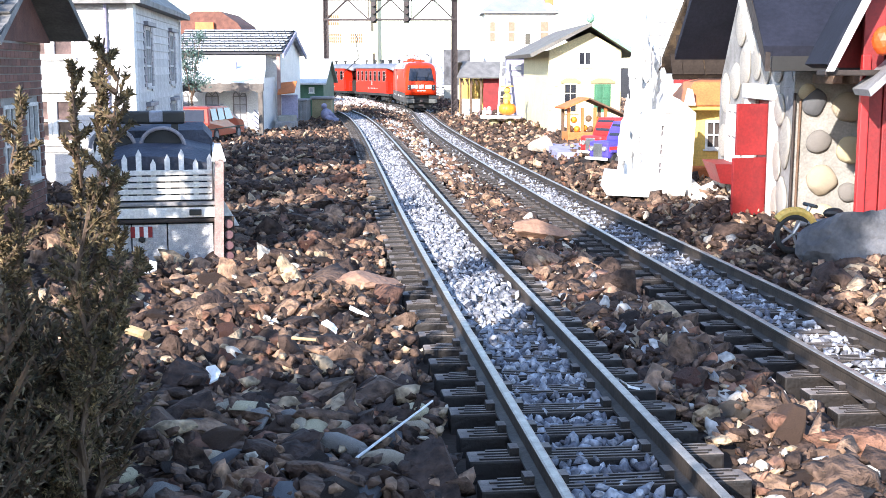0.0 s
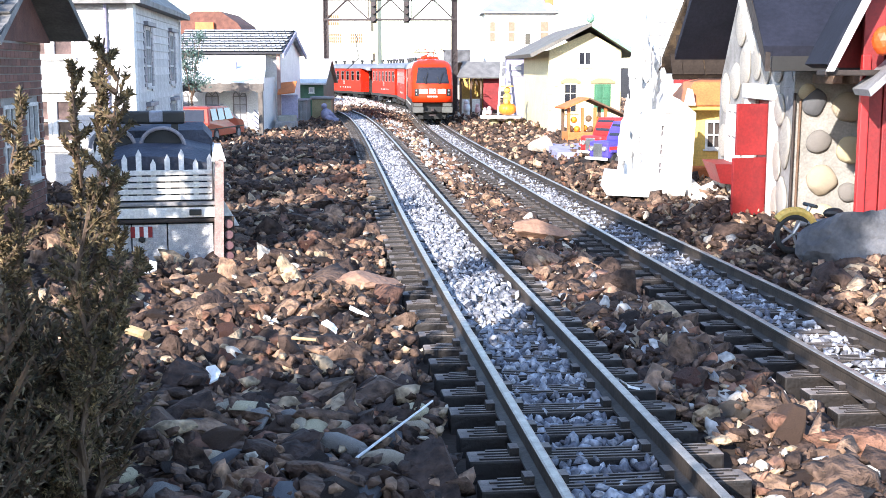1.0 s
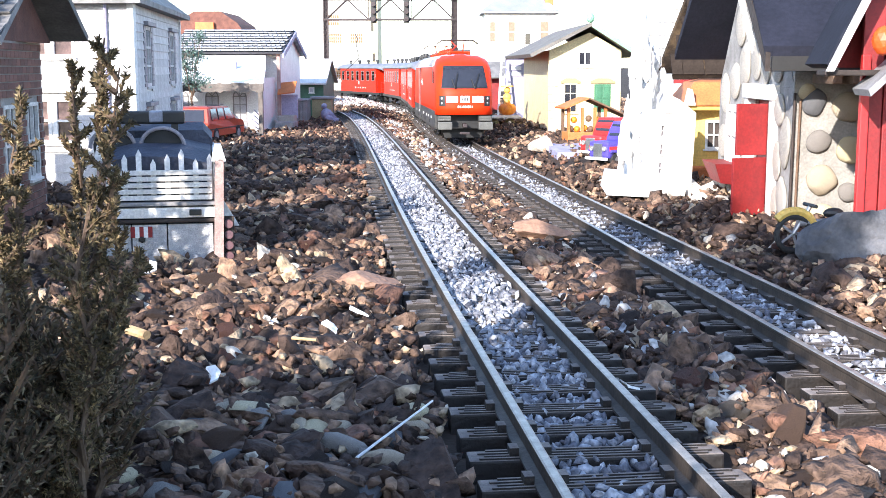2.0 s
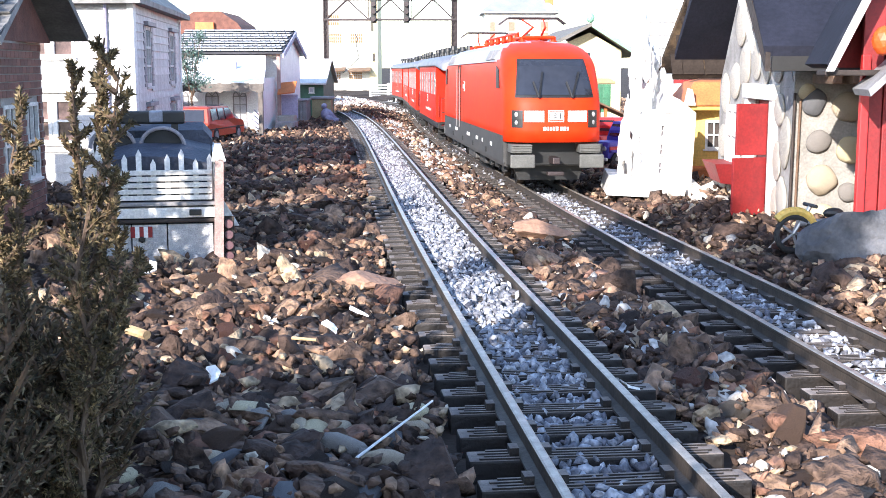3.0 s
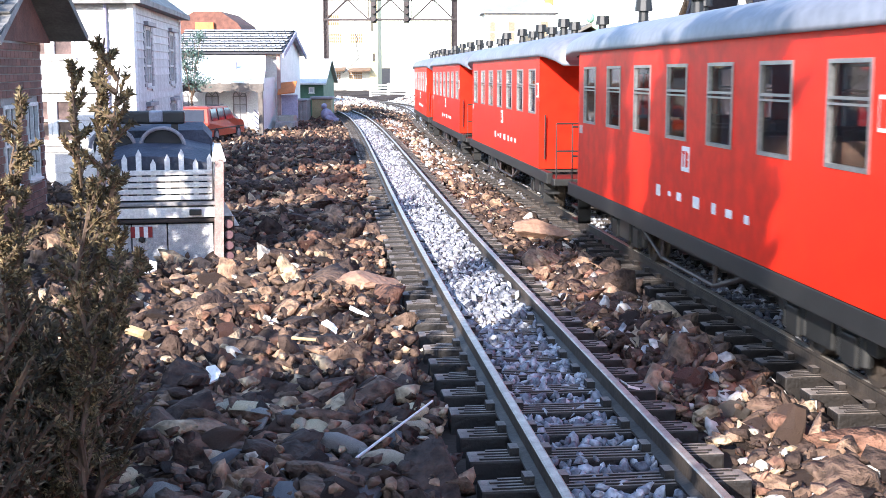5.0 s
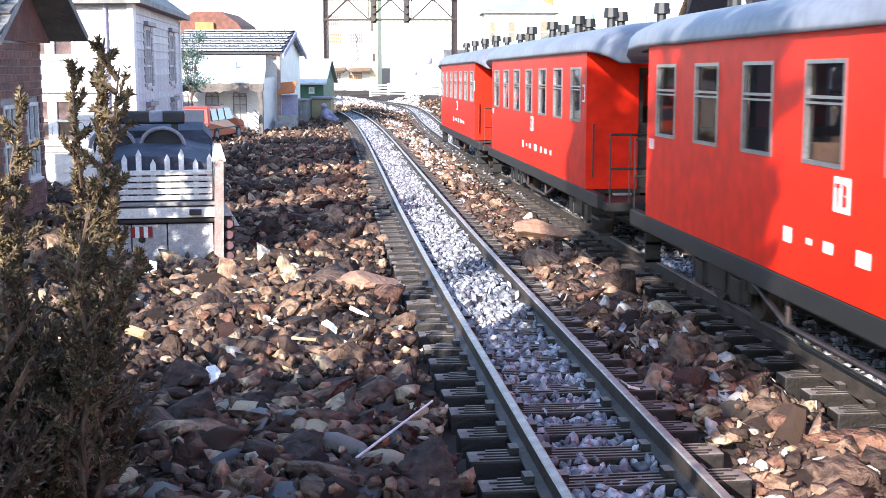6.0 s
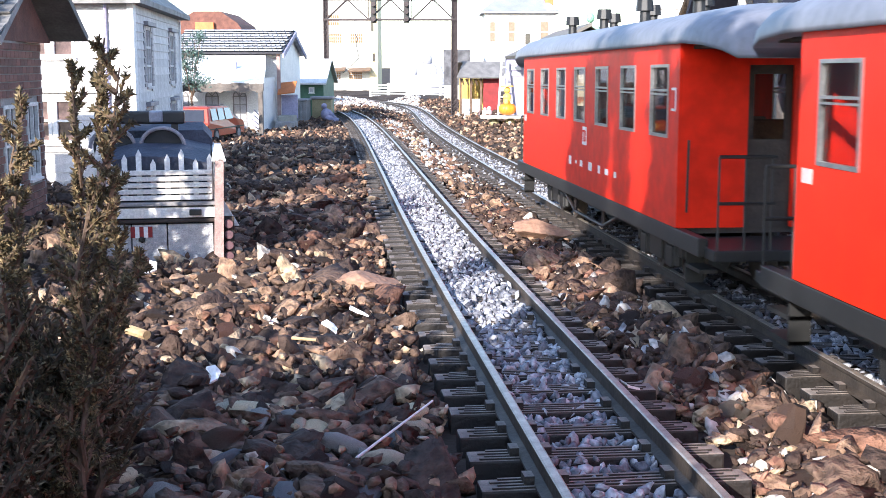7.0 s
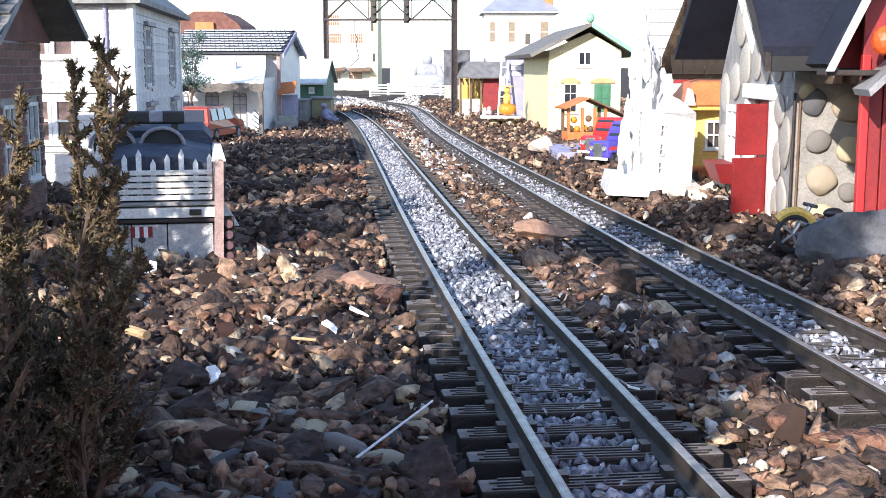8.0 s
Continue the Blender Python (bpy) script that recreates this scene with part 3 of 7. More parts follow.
            for o in (-0.017, 0.017):
                part("handrail", tube((sx * (LW + 0.0022), yd + o, 0.050), (sx * (LW + 0.0022), yd + o, 0.130), 0.0006, seg=6), M["plank_grey"], lo, "slim pale handrail")
        fb = box(-0.050, LL - 0.030, 0.027, 0.050, LL - 0.0235, 0.0524, 0.001)
        if end < 0:
            fb.transform(Matrix.Rotation(math.pi, 4, "Z"))
        part("front_beam", fb, M["black"], lo, "black buffer beam set back under the nose")
        pl = prism([(-0.040, 0.026), (0.040, 0.026), (0.034, 0.010), (-0.034, 0.010)], LL - 0.046, LL - 0.040)
        if end < 0:
            pl.transform(Matrix.Rotation(math.pi, 4, "Z"))
        part("snow_plough", pl, M["black"], lo)
        ck = box(-0.004, LL - 0.02, 0.030, 0.004, LL + 0.006, 0.037, 0.001)
        box(-0.009, LL - 0.006, 0.018, 0.009, LL + 0.004, 0.022, 0.001, ck)
        if end < 0:
            ck.transform(Matrix.Rotation(math.pi, 4, "Z"))
        part("coupler", ck, M["steel"], lo)
    # side markings: emblem and rows of small lettering as bars
    for sx in (-1, 1):
        def bar(name, y, z, w, h, material, lift):
            part(name, box(sx * LW * 1.004, y - w / 2, z - h / 2, sx * (LW * 1.004 + lift), y + w / 2, z + h / 2), material, lo)
        bar("side_emblem", -0.040, 0.107, 0.020, 0.013, M["white"], 0.0006)
        bar("side_emblem_field", -0.040, 0.107, 0.0185, 0.0115, M["loco_red"], 0.0009)
        for o in (-0.006, -0.001, 0.004):
            bar("side_emblem_bar", -0.040 + o, 0.107, 0.0016, 0.006, M["white"], 0.0012)
        for y in (-0.235, -0.15, -0.145, -0.138, -0.13, 0.0, 0.01, 0.022, 0.1, 0.112, 0.16, 0.235, 0.24):
            bar("lettering_bar", y, 0.045, 0.005, 0.0042, M["white"], 0.0006)
        for y in (-0.19, -0.06, 0.06, 0.19):
            bar("skirt_vent", y, 0.036, 0.012, 0.006, M["black"], 0.0008)
    eq = bmesh.new()
    for y in np.linspace(-0.14, 0.14, 6):
        tube((0.008, y, 0.159), (0.008, y, 0.171), 0.0032, seg=10, bm=eq)
        tube((0.008, y, 0.165), (0.008, y, 0.167), 0.005, seg=10, bm=eq)
    tube((0.008, -0.15, 0.172), (0.008, 0.15, 0.172), 0.0015, bm=eq)
    box(-0.02, -0.06, 0.158, -0.002, 0.05, 0.170, 0.002, eq)
    box(-0.022, 0.085, 0.158, 0.0, 0.12, 0.168, 0.002, eq)
    part("roof_equipment", eq, M["loco_red"], lo, "red insulators and busbar")
    make_pantograph(lo, 0.215, 0.022, 1)
    make_pantograph(lo, -0.215, 0.020, -1)
    ub = box(-0.040, -0.085, 0.010, 0.040, 0.085, 0.030, 0.003)
    box(-0.046, -0.05, 0.013, 0.046, 0.03, 0.028, 0.002, ub)
    part("underframe_box", ub, M["grey_skirt"], lo)
    ws = bogie(lo, 0.215, 0.104, 0.0205, 0.024, 0.040) + bogie(lo, -0.215, 0.104, 0.0205, 0.024, 0.040)
    return lo, ws


loco, loco_wheels = make_loco()
# the body is long
for ob in loco.children_recursive:
    if ob not in loco_wheels:
        ob.data.transform(Matrix.Diagonal((1.0, 1.09, 1.03, 1.0)))


def make_coach():
    co = thing("passenger_coach", "red narrow-gauge model coach with blue-grey roof and seven windows", "coach", group="coaches of the train")
    W, B = 0.0525, 0.263
    Z0, Z1, ZW0, ZW1 = 0.041, 0.145, 0.0900, 0.1315
    cs = [-0.2235 + 0.0745 * i for i in range(7)]
    hw = 0.0195
    for sx in (-1, 1):
        turn = Matrix(((0, -sx, 0, sx * W), (1, 0, 0, -B), (0, 0, 1, Z0), (0, 0, 0, 1)))
        bm = holed(bmesh.new(), 2 * B, Z1 - Z0, [(c - hw + B, ZW0 - Z0, c + hw + B, ZW1 - Z0) for c in cs], 0.0025)
        bm.transform(turn)
        bmesh.ops.recalc_face_normals(bm, faces=bm.faces)
        side = part("side_wall", bm, M["coach_red"], co)
        for c in cs:
            wh, e = ZW1 - ZW0, 0.0017
            f = holed(bmesh.new(), 2 * hw, wh, [(e, e, 2 * hw - e, 0.0240), (e, 0.0249, 2 * hw - e, 0.0262), (e, 0.0274, 2 * hw - e, wh - e)], 0.0026)
            f.transform(Matrix(((0, -sx, 0, sx * (W + 0.0006)), (1, 0, 0, c - hw), (0, 0, 1, ZW0), (0, 0, 0, 1))))
            bmesh.ops.recalc_face_normals(f, faces=f.faces)
            part("window", f, M["chrome"], side, "bright alloy window frame with a top light")
            pn = part("pane", box(sx * (W - 0.0012), c - hw + 0.001, ZW0 + 0.001, sx * (W - 0.0017), c + hw - 0.001, ZW1 - 0.001), M["coachglass"], side)
            pn.visible_shadow = False
        part("sill", box(sx * (W - 0.006), -B - 0.04, 0.0305, sx * (W - 0.0005), B + 0.04, 0.0405, 0.0006), M["black"], co, "black sole bar")
        tr = tube((sx * 0.044, -0.10, 0.029), (sx * 0.044, -0.05, 0.016), 0.0014)
        tube((sx * 0.044, -0.05, 0.016), (sx * 0.044, 0.05, 0.016), 0.0014, bm=tr)
        tube((sx * 0.044, 0.05, 0.016), (sx * 0.044, 0.10, 0.029), 0.0014, bm=tr)
        for y in (-0.05, 0.05):
            tube((sx * 0.044, y, 0.016), (sx * 0.044, y, 0.030), 0.0014, bm=tr)
        part("truss_rod", tr, M["steel"], co)
        # white markings as plain shapes
        def bar(name, y, z, w, h, material, lift):
            part(name, box(sx * W, y - w / 2, z - h / 2, sx * (W + lift), y + w / 2, z + h / 2), material, side)
        bar("emblem", 0.02, 0.0805, 0.0135, 0.0135, M["white"], 0.0004)
        for o, dz, w, h in ((-0.0030, 0.0034, 0.0042, 0.0016), (-0.0030, -0.0008, 0.0015, 0.0072), (0.0022, 0.0, 0.0016, 0.0088), (0.0040, 0.0020, 0.0022, 0.0034), (0.0040, -0.0022, 0.0026, 0.0036)):
            bar("emblem_bar", 0.02 + sx * o, 0.0805 + dz, w, h, M["coach_red"], 0.0007)
        for y, w, h in ((-0.035, 0.004, 0.004), (-0.023, 0.006, 0.004), (-0.012, 0.004, 0.0055), (0.002, 0.0075, 0.006), (0.017, 0.0055, 0.0045), (0.026, 0.003, 0.0025), (0.037, 0.0055, 0.0065)):
            bar("lettering_bar", 0.045 - 2.1 * y, 0.0590, w * 1.4, h, M["white"], 0.0004)
        bar("class_sign", 0.2535, 0.112, 0.008, 0.013, M["white"], 0.0004)
        bar("class_sign_field", 0.2535, 0.112, 0.006, 0.010, M["coach_red"], 0.0007)
        bar("class_sign", -0.252, 0.085, 0.010, 0.006, M["pink"], 0.0004)
    for end in (-1, 1):
        y0, y1 = end * B, end * (B - 0.0025)
        bm = box(-W + 0.0025, y0, Z0, -0.013, y1, Z1)
        box(0.013, y0, Z0, W - 0.0025, y1, Z1, 0, bm)
        box(-0.013, y0, 0.131, 0.013, y1, Z1, 0, bm)
        part("end_wall", bm, M["coach_red"], co)
        # the door's dark colour stands in for shade on the coach end
        db = box(-0.013, y1, Z0, 0.013, y1 - end * 0.002, 0.090)
        box(-0.013, y1, 0.126, 0.013, y1 - end * 0.002, 0.131, 0, db)
        for a in (-0.013, 0.009):
            box(a, y1, 0.09, a + 0.004, y1 - end * 0.002, 0.126, 0, db)
        part("end_door", db, M["wood_dark"], co, "framed end door, coloured dark for the shade at the coach end")
        part("platform", box(-W + 0.004, y0, 0.030, W - 0.004, y0 + end * 0.056, 0.036, 0.0008), M["black"], co, "black open end platform")
        rl = bmesh.new()
        yr = y0 + end * 0.053
        for x in (-0.046, -0.032, -0.018, 0.018, 0.032, 0.046):
            tube((x, yr, 0.036), (x, yr, 0.084), 0.0006, seg=6, bm=rl)
        for z in (0.060, 0.084):
            for s in (-1, 1):
                tube((s * 0.046, yr, z), (s * 0.016, yr, z), 0.0009, seg=6, bm=rl)
        tube((-0.030, yr, 0.036), (-0.030, yr, 0.142), 0.0009, seg=6, bm=rl)
        part("platform_rail", rl, M["black"], co, "thin dark platform railing")
        for s in (-1, 1):
            hb = tube((s * (W - 0.005), y0 + end * 0.003, 0.05), (s * (W - 0.005), y0 + end * 0.004, 0.090), 0.0007, seg=6)
            part("grab_rail", hb, M["black"], co)
            sp = box(s * (W - 0.003), y0 + end * 0.010, 0.010, s * (W - 0.013), y0 + end * 0.036, 0.012)
            box(s * (W - 0.003), y0 + end * 0.010, 0.021, s * (W - 0.013), y0 + end * 0.036, 0.023, 0, sp)
            box(s * (W - 0.003), y0 + end * 0.010, 0.010, s * (W - 0.013), y0 + end * 0.0112, 0.031, 0, sp)
            part("entry_steps", sp, M["black"], co)
        part("coupler", box(-0.005, y0 + end * 0.05, 0.018, 0.005, y0 + end * 0.078, 0.024, 0.001), M["steel"], co)
    rings = []
    for y, k, dz in ((-B - 0.072, 0.80, -0.009), (-B - 0.064, 0.90, -0.005), (-B - 0.045, 0.97, -0.002), (-B - 0.01, 1.0, 0), (B + 0.01, 1.0, 0), (B + 0.045, 0.97, -0.002), (B + 0.064, 0.90, -0.005), (B + 0.072, 0.80, -0.009)):
        w = (W + 0.0035) * k
        top = [(-w * math.cos(math.pi * i / 14), y, 0.1445 + dz + 0.0195 * math.sin(math.pi * i / 14) ** 0.8) for i in range(15)]
        rings.append([(-w, y, 0.1425 + dz)] + top + [(w, y, 0.1425 + dz)])
    part("roof", loft(rings), M["coach_roof"], co, "dull blue-grey arched roof", smooth=True)
    part("ceiling_board", box(-0.045, -B - 0.046, 0.1395, 0.045, B + 0.046, 0.1415), M["wood_dark"], co, "dark ceiling board")
    for i, y in enumerate(np.linspace(-0.23, 0.23, 8)):
        v = tube((0.012 * (-1) ** i, y, 0.160), (0.012 * (-1) ** i, y, 0.174), 0.0042, 0.0036, 10)
        tube((0.012 * (-1) ** i, y, 0.172), (0.012 * (-1) ** i, y, 0.180), 0.0066, 0.0058, 10, v)
        part("roof_vent", v, M["black"], co, "black mushroom roof vent")
    part("coach_floor", box(-W + 0.003, -B + 0.003, 0.0375, W - 0.003, B - 0.003, 0.041), M["wood_dark"], co)
    for i, y in enumerate(np.linspace(-0.175, 0.175, 8)):
        for sx in (-1, 1):
            part("bench", box(sx * 0.012, y - 0.004, 0.041, sx * 0.047, y + 0.004, 0.098, 0.001), M["wood_brown"], co)
    ws = bogie(co, 0.170, 0.060, 0.0155, 0.021, 0.034) + bogie(co, -0.170, 0.060, 0.0155, 0.021, 0.034)
    return co


M["coach_roof"] = mat("blue_grey_coach_roof", (0.19, 0.20, 0.235), (0.145, 0.152, 0.18), 0.5, 18)
M["coachglass"] = glass("coach_glass", (0.34, 0.33, 0.35), 0.03)
coaches = [make_coach()]
for i in range(3):
    coaches.append(copy_thing(coaches[0], Matrix()))
coach_wheels = [[o for o in c.children if o.name.startswith("wheelset")] for c in coaches]
# ---------- loose ground cover ----------
def templates(n, sub, flat, rough, seed):
    """Angular chips: icospheres pulled about and squashed; unit size."""
    out = []
    rng = np.random.default_rng(seed)
    for k in range(n):
        bm = bmesh.new()
        bmesh.ops.create_icosphere(bm, subdivisions=sub, radius=0.5)
        v = np.array([q.co for q in bm.verts])
        f = np.array([[q.index for q in fc.verts] for fc in bm.faces])
        bm.free()
        u = v / 0.5
        bump = np.zeros(len(v))
        for j in range(5):                           # flat facets, as on broken pieces
            d = rng.normal(size=3)
            d /= np.linalg.norm(d)
            lim = rng.uniform(0.45, 0.8)
            s = u @ d
            u = u - np.outer(np.maximum(s - lim, 0), d)
        v = u * 0.5 + rng.normal(size=v.shape) * 0.5 * rough * 0.3
        v *= np.array([1.0, rng.uniform(0.38, 0.85), rng.uniform(*flat)])
        out.append((v, f))
    return out


def rotations(rng, n, tilt):
    a = rng.uniform(0, 2 * np.pi, n)
    b = rng.normal(0, tilt, n)
    c = rng.normal(0, tilt, n)
    ca, sa, cb, sb, cc, sc = np.cos(a), np.sin(a), np.cos(b), np.sin(b), np.cos(c), np.sin(c)
    R = np.zeros((n, 3, 3))
    R[:, 0] = np.c_[ca * cb, ca * sb * sc - sa * cc, ca * sb * cc + sa * sc]
    R[:, 1] = np.c_[sa * cb, sa * sb * sc + ca * cc, sa * sb * cc - ca * sc]
    R[:, 2] = np.c_[-sb, cb * sc, cb * cc]
    return R


def scatter(name, pts, size, tmpl, material, label, category, rng, tilt=0.35, parent=None, smooth=False):
    V, Fc, base = [], [], 0
    which = rng.integers(0, len(tmpl), len(pts))
    for k, (tv, tf) in enumerate(tmpl):
        idx = np.where(which == k)[0]
        if not len(idx):
            continue
        R = rotations(rng, len(idx), tilt)
        v = np.einsum("nij,vj->nvi", R, tv) * size[idx][:, None, None] + pts[idx][:, None, :]
        f = tf[None] + (np.arange(len(idx)) * len(tv))[:, None, None] + base
        V.append(v.reshape(-1, 3))
        Fc.append(f.reshape(-1, tf.shape[1]))
        base += len(idx) * len(tv)
    V, Fc = np.concatenate(V), np.concatenate(Fc)
    me = bpy.data.meshes.new(name)
    me.vertices.add(len(V))
    me.vertices.foreach_set("co", V.astype(np.float32).ravel())
    me.loops.add(Fc.size)
    me.loops.foreach_set("vertex_index", Fc.astype(np.int32).ravel())
    me.polygons.add(len(Fc))
    me.polygons.foreach_set("loop_start", np.arange(0, Fc.size, Fc.shape[1], dtype=np.int32))
    me.update(calc_edges=True)
    if smooth:
        me.polygons.foreach_set("use_smooth", np.ones(len(Fc), bool))
    me.materials.append(material)
    ob = new(name, me)
    if parent:
        ob.parent = parent
        ob["kind"] = "stuff"
        return ob
    return tagged(ob, label, category, kind="stuff")


def line_dist(P):
    a = np.concatenate([left_line.off(c)[0] for c in np.array_split(P, 1 + len(P) // 1500)])
    b = np.concatenate([right_line.off(c)[0] for c in np.array_split(P, 1 + len(P) // 1500)])
    return a, b


def heights(P):
    a, b = line_dist(P)
    k = np.clip((np.minimum(a, b) - 0.045) / 0.05, 0, 1)
    return GROUND + np.array([relief(x, y) + 0.004 for x, y in P]) * k - bed_low(b, P[:, 1])


rng = np.random.default_rng(11)
BIG, SMALL, PEB = templates(18, 2, (0.2, 0.5), 0.4, 1), templates(10, 1, (0.3, 0.7), 0.42, 2), templates(6, 2, (0.6, 0.9), 0.03, 3)


def wedge(n, y0, y1, half0, half1, power=1.0):
    """Random places in the strip that the valley between the houses fills."""
    y = y0 + (y1 - y0) * rng.random(n) ** power
    h = half0 + (half1 - half0) * (y - y0) / (y1 - y0)
    return np.c_[(rng.random(n) * 2 - 1) * h, y]


def clear(P, gap):
    a, b = line_dist(P)
    return P[(a > gap) & (b > gap)]


# fine crumbs over all, then chips, then larger lumps
P = clear(wedge(20000, 0.22, 1.5, 0.16, 0.5), 0.049)
scatter("bark_crumbs", np.c_[P, heights(P) + 0.003 + 0.006 * rng.random(len(P)) ** 2], rng.gamma(3, 0.0015, len(P)) + 0.0025, templates(10, 1, (0.25, 0.7), 0.6, 9), M["bark"], "fine brown bark and lava crumbs on the soil", "bark mulch", rng, 0.5)
P = clear(wedge(8000, 0.22, 1.4, 0.16, 0.48), 0.054)
scatter("bark_mulch", np.c_[P, heights(P) + 0.003], rng.gamma(3, 0.0040, len(P)) + 0.005, BIG, M["bark"], "coarse brown bark chips and lava lumps lying loose", "bark mulch", rng, 0.55)
P = clear(wedge(22000, 1.3, 5.2, 0.45, 0.9), 0.05)
scatter("bark_mulch", np.c_[P, heights(P) + 0.003], rng.gamma(4, 0.0021, len(P)) + 0.0045, SMALL, M["bark"], "dark bark mulch spread between the model houses", "bark mulch", rng, 0.55)

# ballast in and beside the lines
def bed(line, z, s0, s1, n, spread, size, name, label, lift=0.0, mat_key="ballast", tm=None):
    s = rng.uniform(s0, s1, n)
    o = rng.uniform(-spread, spread, n)
    s2 = np.array([line.at(v) for v in s])
    w = np.array([line.way(v) for v in s])
    P = np.c_[s2[:, 0] + w[:, 1] * o, s2[:, 1] - w[:, 0] * o]
    zz = z - 0.0145 + lift + rng.uniform(0, 0.0022, n) - (fall(P[:, 1]) if line is right_line else 0)
    return scatter(name, np.c_[P, zz], rng.uniform(*size, n), tm or SMALL, M[mat_key], label, "ballast", rng, 0.8)


bed(left_line, 0, 0.15, 1.3, 5200, 0.0205, (0.0035, 0.0085), "ballast", "crushed grey ballast between the rails", 0.001)
bed(left_line, 0, 0.62, 1.45, 2600, 0.0195, (0.004, 0.008), "ballast", "pale crushed ballast heaped over the sleepers", 0.0065)
bed(left_line, 0, 0.46, 0.75, 420, 0.019, (0.004, 0.008), "ballast", "pale crushed ballast thinning out over the sleepers", 0.0045)
bed(left_line, 0, 1.3, 3.5, 5200, 0.0205, (0.004, 0.009), "ballast", "pale crushed ballast heaped over the sleepers", 0.006)
bed(right_line, RZ, 0.15, 1.3, 2300, 0.046, (0.004, 0.009), "ballast", "grey ballast lying low between the sleepers", -0.009)
bed(right_line, RZ, 0.2, 1.4, 420, 0.02, (0.006, 0.0125), "ballast", "pale stones between the rails", -0.002, "lump")
bed(right_line, RZ, 0.45, 1.5, 2600, 0.0185, (0.004, 0.009), "ballast", "pale ballast filling the gaps between the sleepers", 0.0036)
bed(left_line, 0, 0.15, 0.64, 900, 0.019, (0.004, 0.0085), "ballast", "grey crushed ballast among the nearest sleepers", 0.0036)
bed(right_line, RZ, 1.3, 6.8, 7000, 0.030, (0.005, 0.010), "ballast", "pale ballast along the far line", 0.0042)
bed(right_line, RZ, 4.3, 6.8, 3200, 0.11, (0.008, 0.018), "ballast", "white gravel along the far bend", 0.001, "white_stone")
bed(left_line, 0, 0.2, 1.4, 1300, 0.050, (0.004, 0.009), "ballast", "dark stones round the sleeper ends", -0.004, "bark")

# pale and reddish stones between the two lines and towards the lower corner
n = 1500
y = rng.uniform(0.3, 3.2, n)
mid = np.array([(left_line.at(v)[0] + right_line.at(v)[0]) / 2 for v in y])
P = clear(np.c_[mid + rng.normal(0, 0.022, n), y], 0.047)
scatter("pale_stones", np.c_[P, heights(P) + 0.004], rng.gamma(4, 0.0018, len(P)) + 0.0035, BIG, M["lump"], "pale and reddish stones between the tracks", "stones", rng, 0.55)

# white gravel spread in front of the far bend
n = 2600
P = clear(np.c_[rng.uniform(-0.46, -0.10, n), rng.uniform(4.15, 5.5, n)], 0.05)
scatter("white_gravel", np.c_[P, heights(P) + 0.004], rng.uniform(0.010, 0.022, len(P)), SMALL, M["white_stone"], "white gravel spread along the far bend of the line", "gravel", rng, 0.5)

# single pieces that lie nearest the lens, each a part of the ground
meshes = []
for i, (tv, tf) in enumerate(templates(12, 2, (0.25, 0.55), 0.4, 21)):
    me = bpy.data.meshes.new("bark_chunk")
    me.from_pydata(tv.tolist(), [], tf.tolist())
    me.materials.append(M["bark_one"])
    meshes.append(me)
pebbles = []
for i, (tv, tf) in enumerate(PEB):
    me = bpy.data.meshes.new("pebble")
    me.from_pydata(tv.tolist(), [], tf.tolist())
    me.polygons.foreach_set("use_smooth", np.ones(len(tf), bool))
    me.materials.append(M["cobble"])
    pebbles.append(me)
P = clear(wedge(330, 0.27, 0.95, 0.13, 0.30), 0.060)
hz = heights(P)
for i, (x, y) in enumerate(P[:200]):
    s = rng.gamma(4, 0.0024) + 0.009
    m = pose(x, y, hz[i] + 0.005, rng.normal(0, 18), rng.normal(0, 18), rng.uniform(0, 360)) @ Matrix.Diagonal((s, s, s, 1))
    share("bark_chunk", meshes[i % 12], ground, m)
for i in range(80):
    x, y = rng.uniform(-0.135, -0.01), rng.uniform(0.30, 0.45)
    s = rng.uniform(0.008, 0.018)
    share("pebble", pebbles[i % 6], ground, pose(x, y, ground_height(x, y) + s * 0.3, 0, 0, rng.uniform(0, 360)) @ Matrix.Diagonal((s * 1.3, s, s * 0.8, 1)))
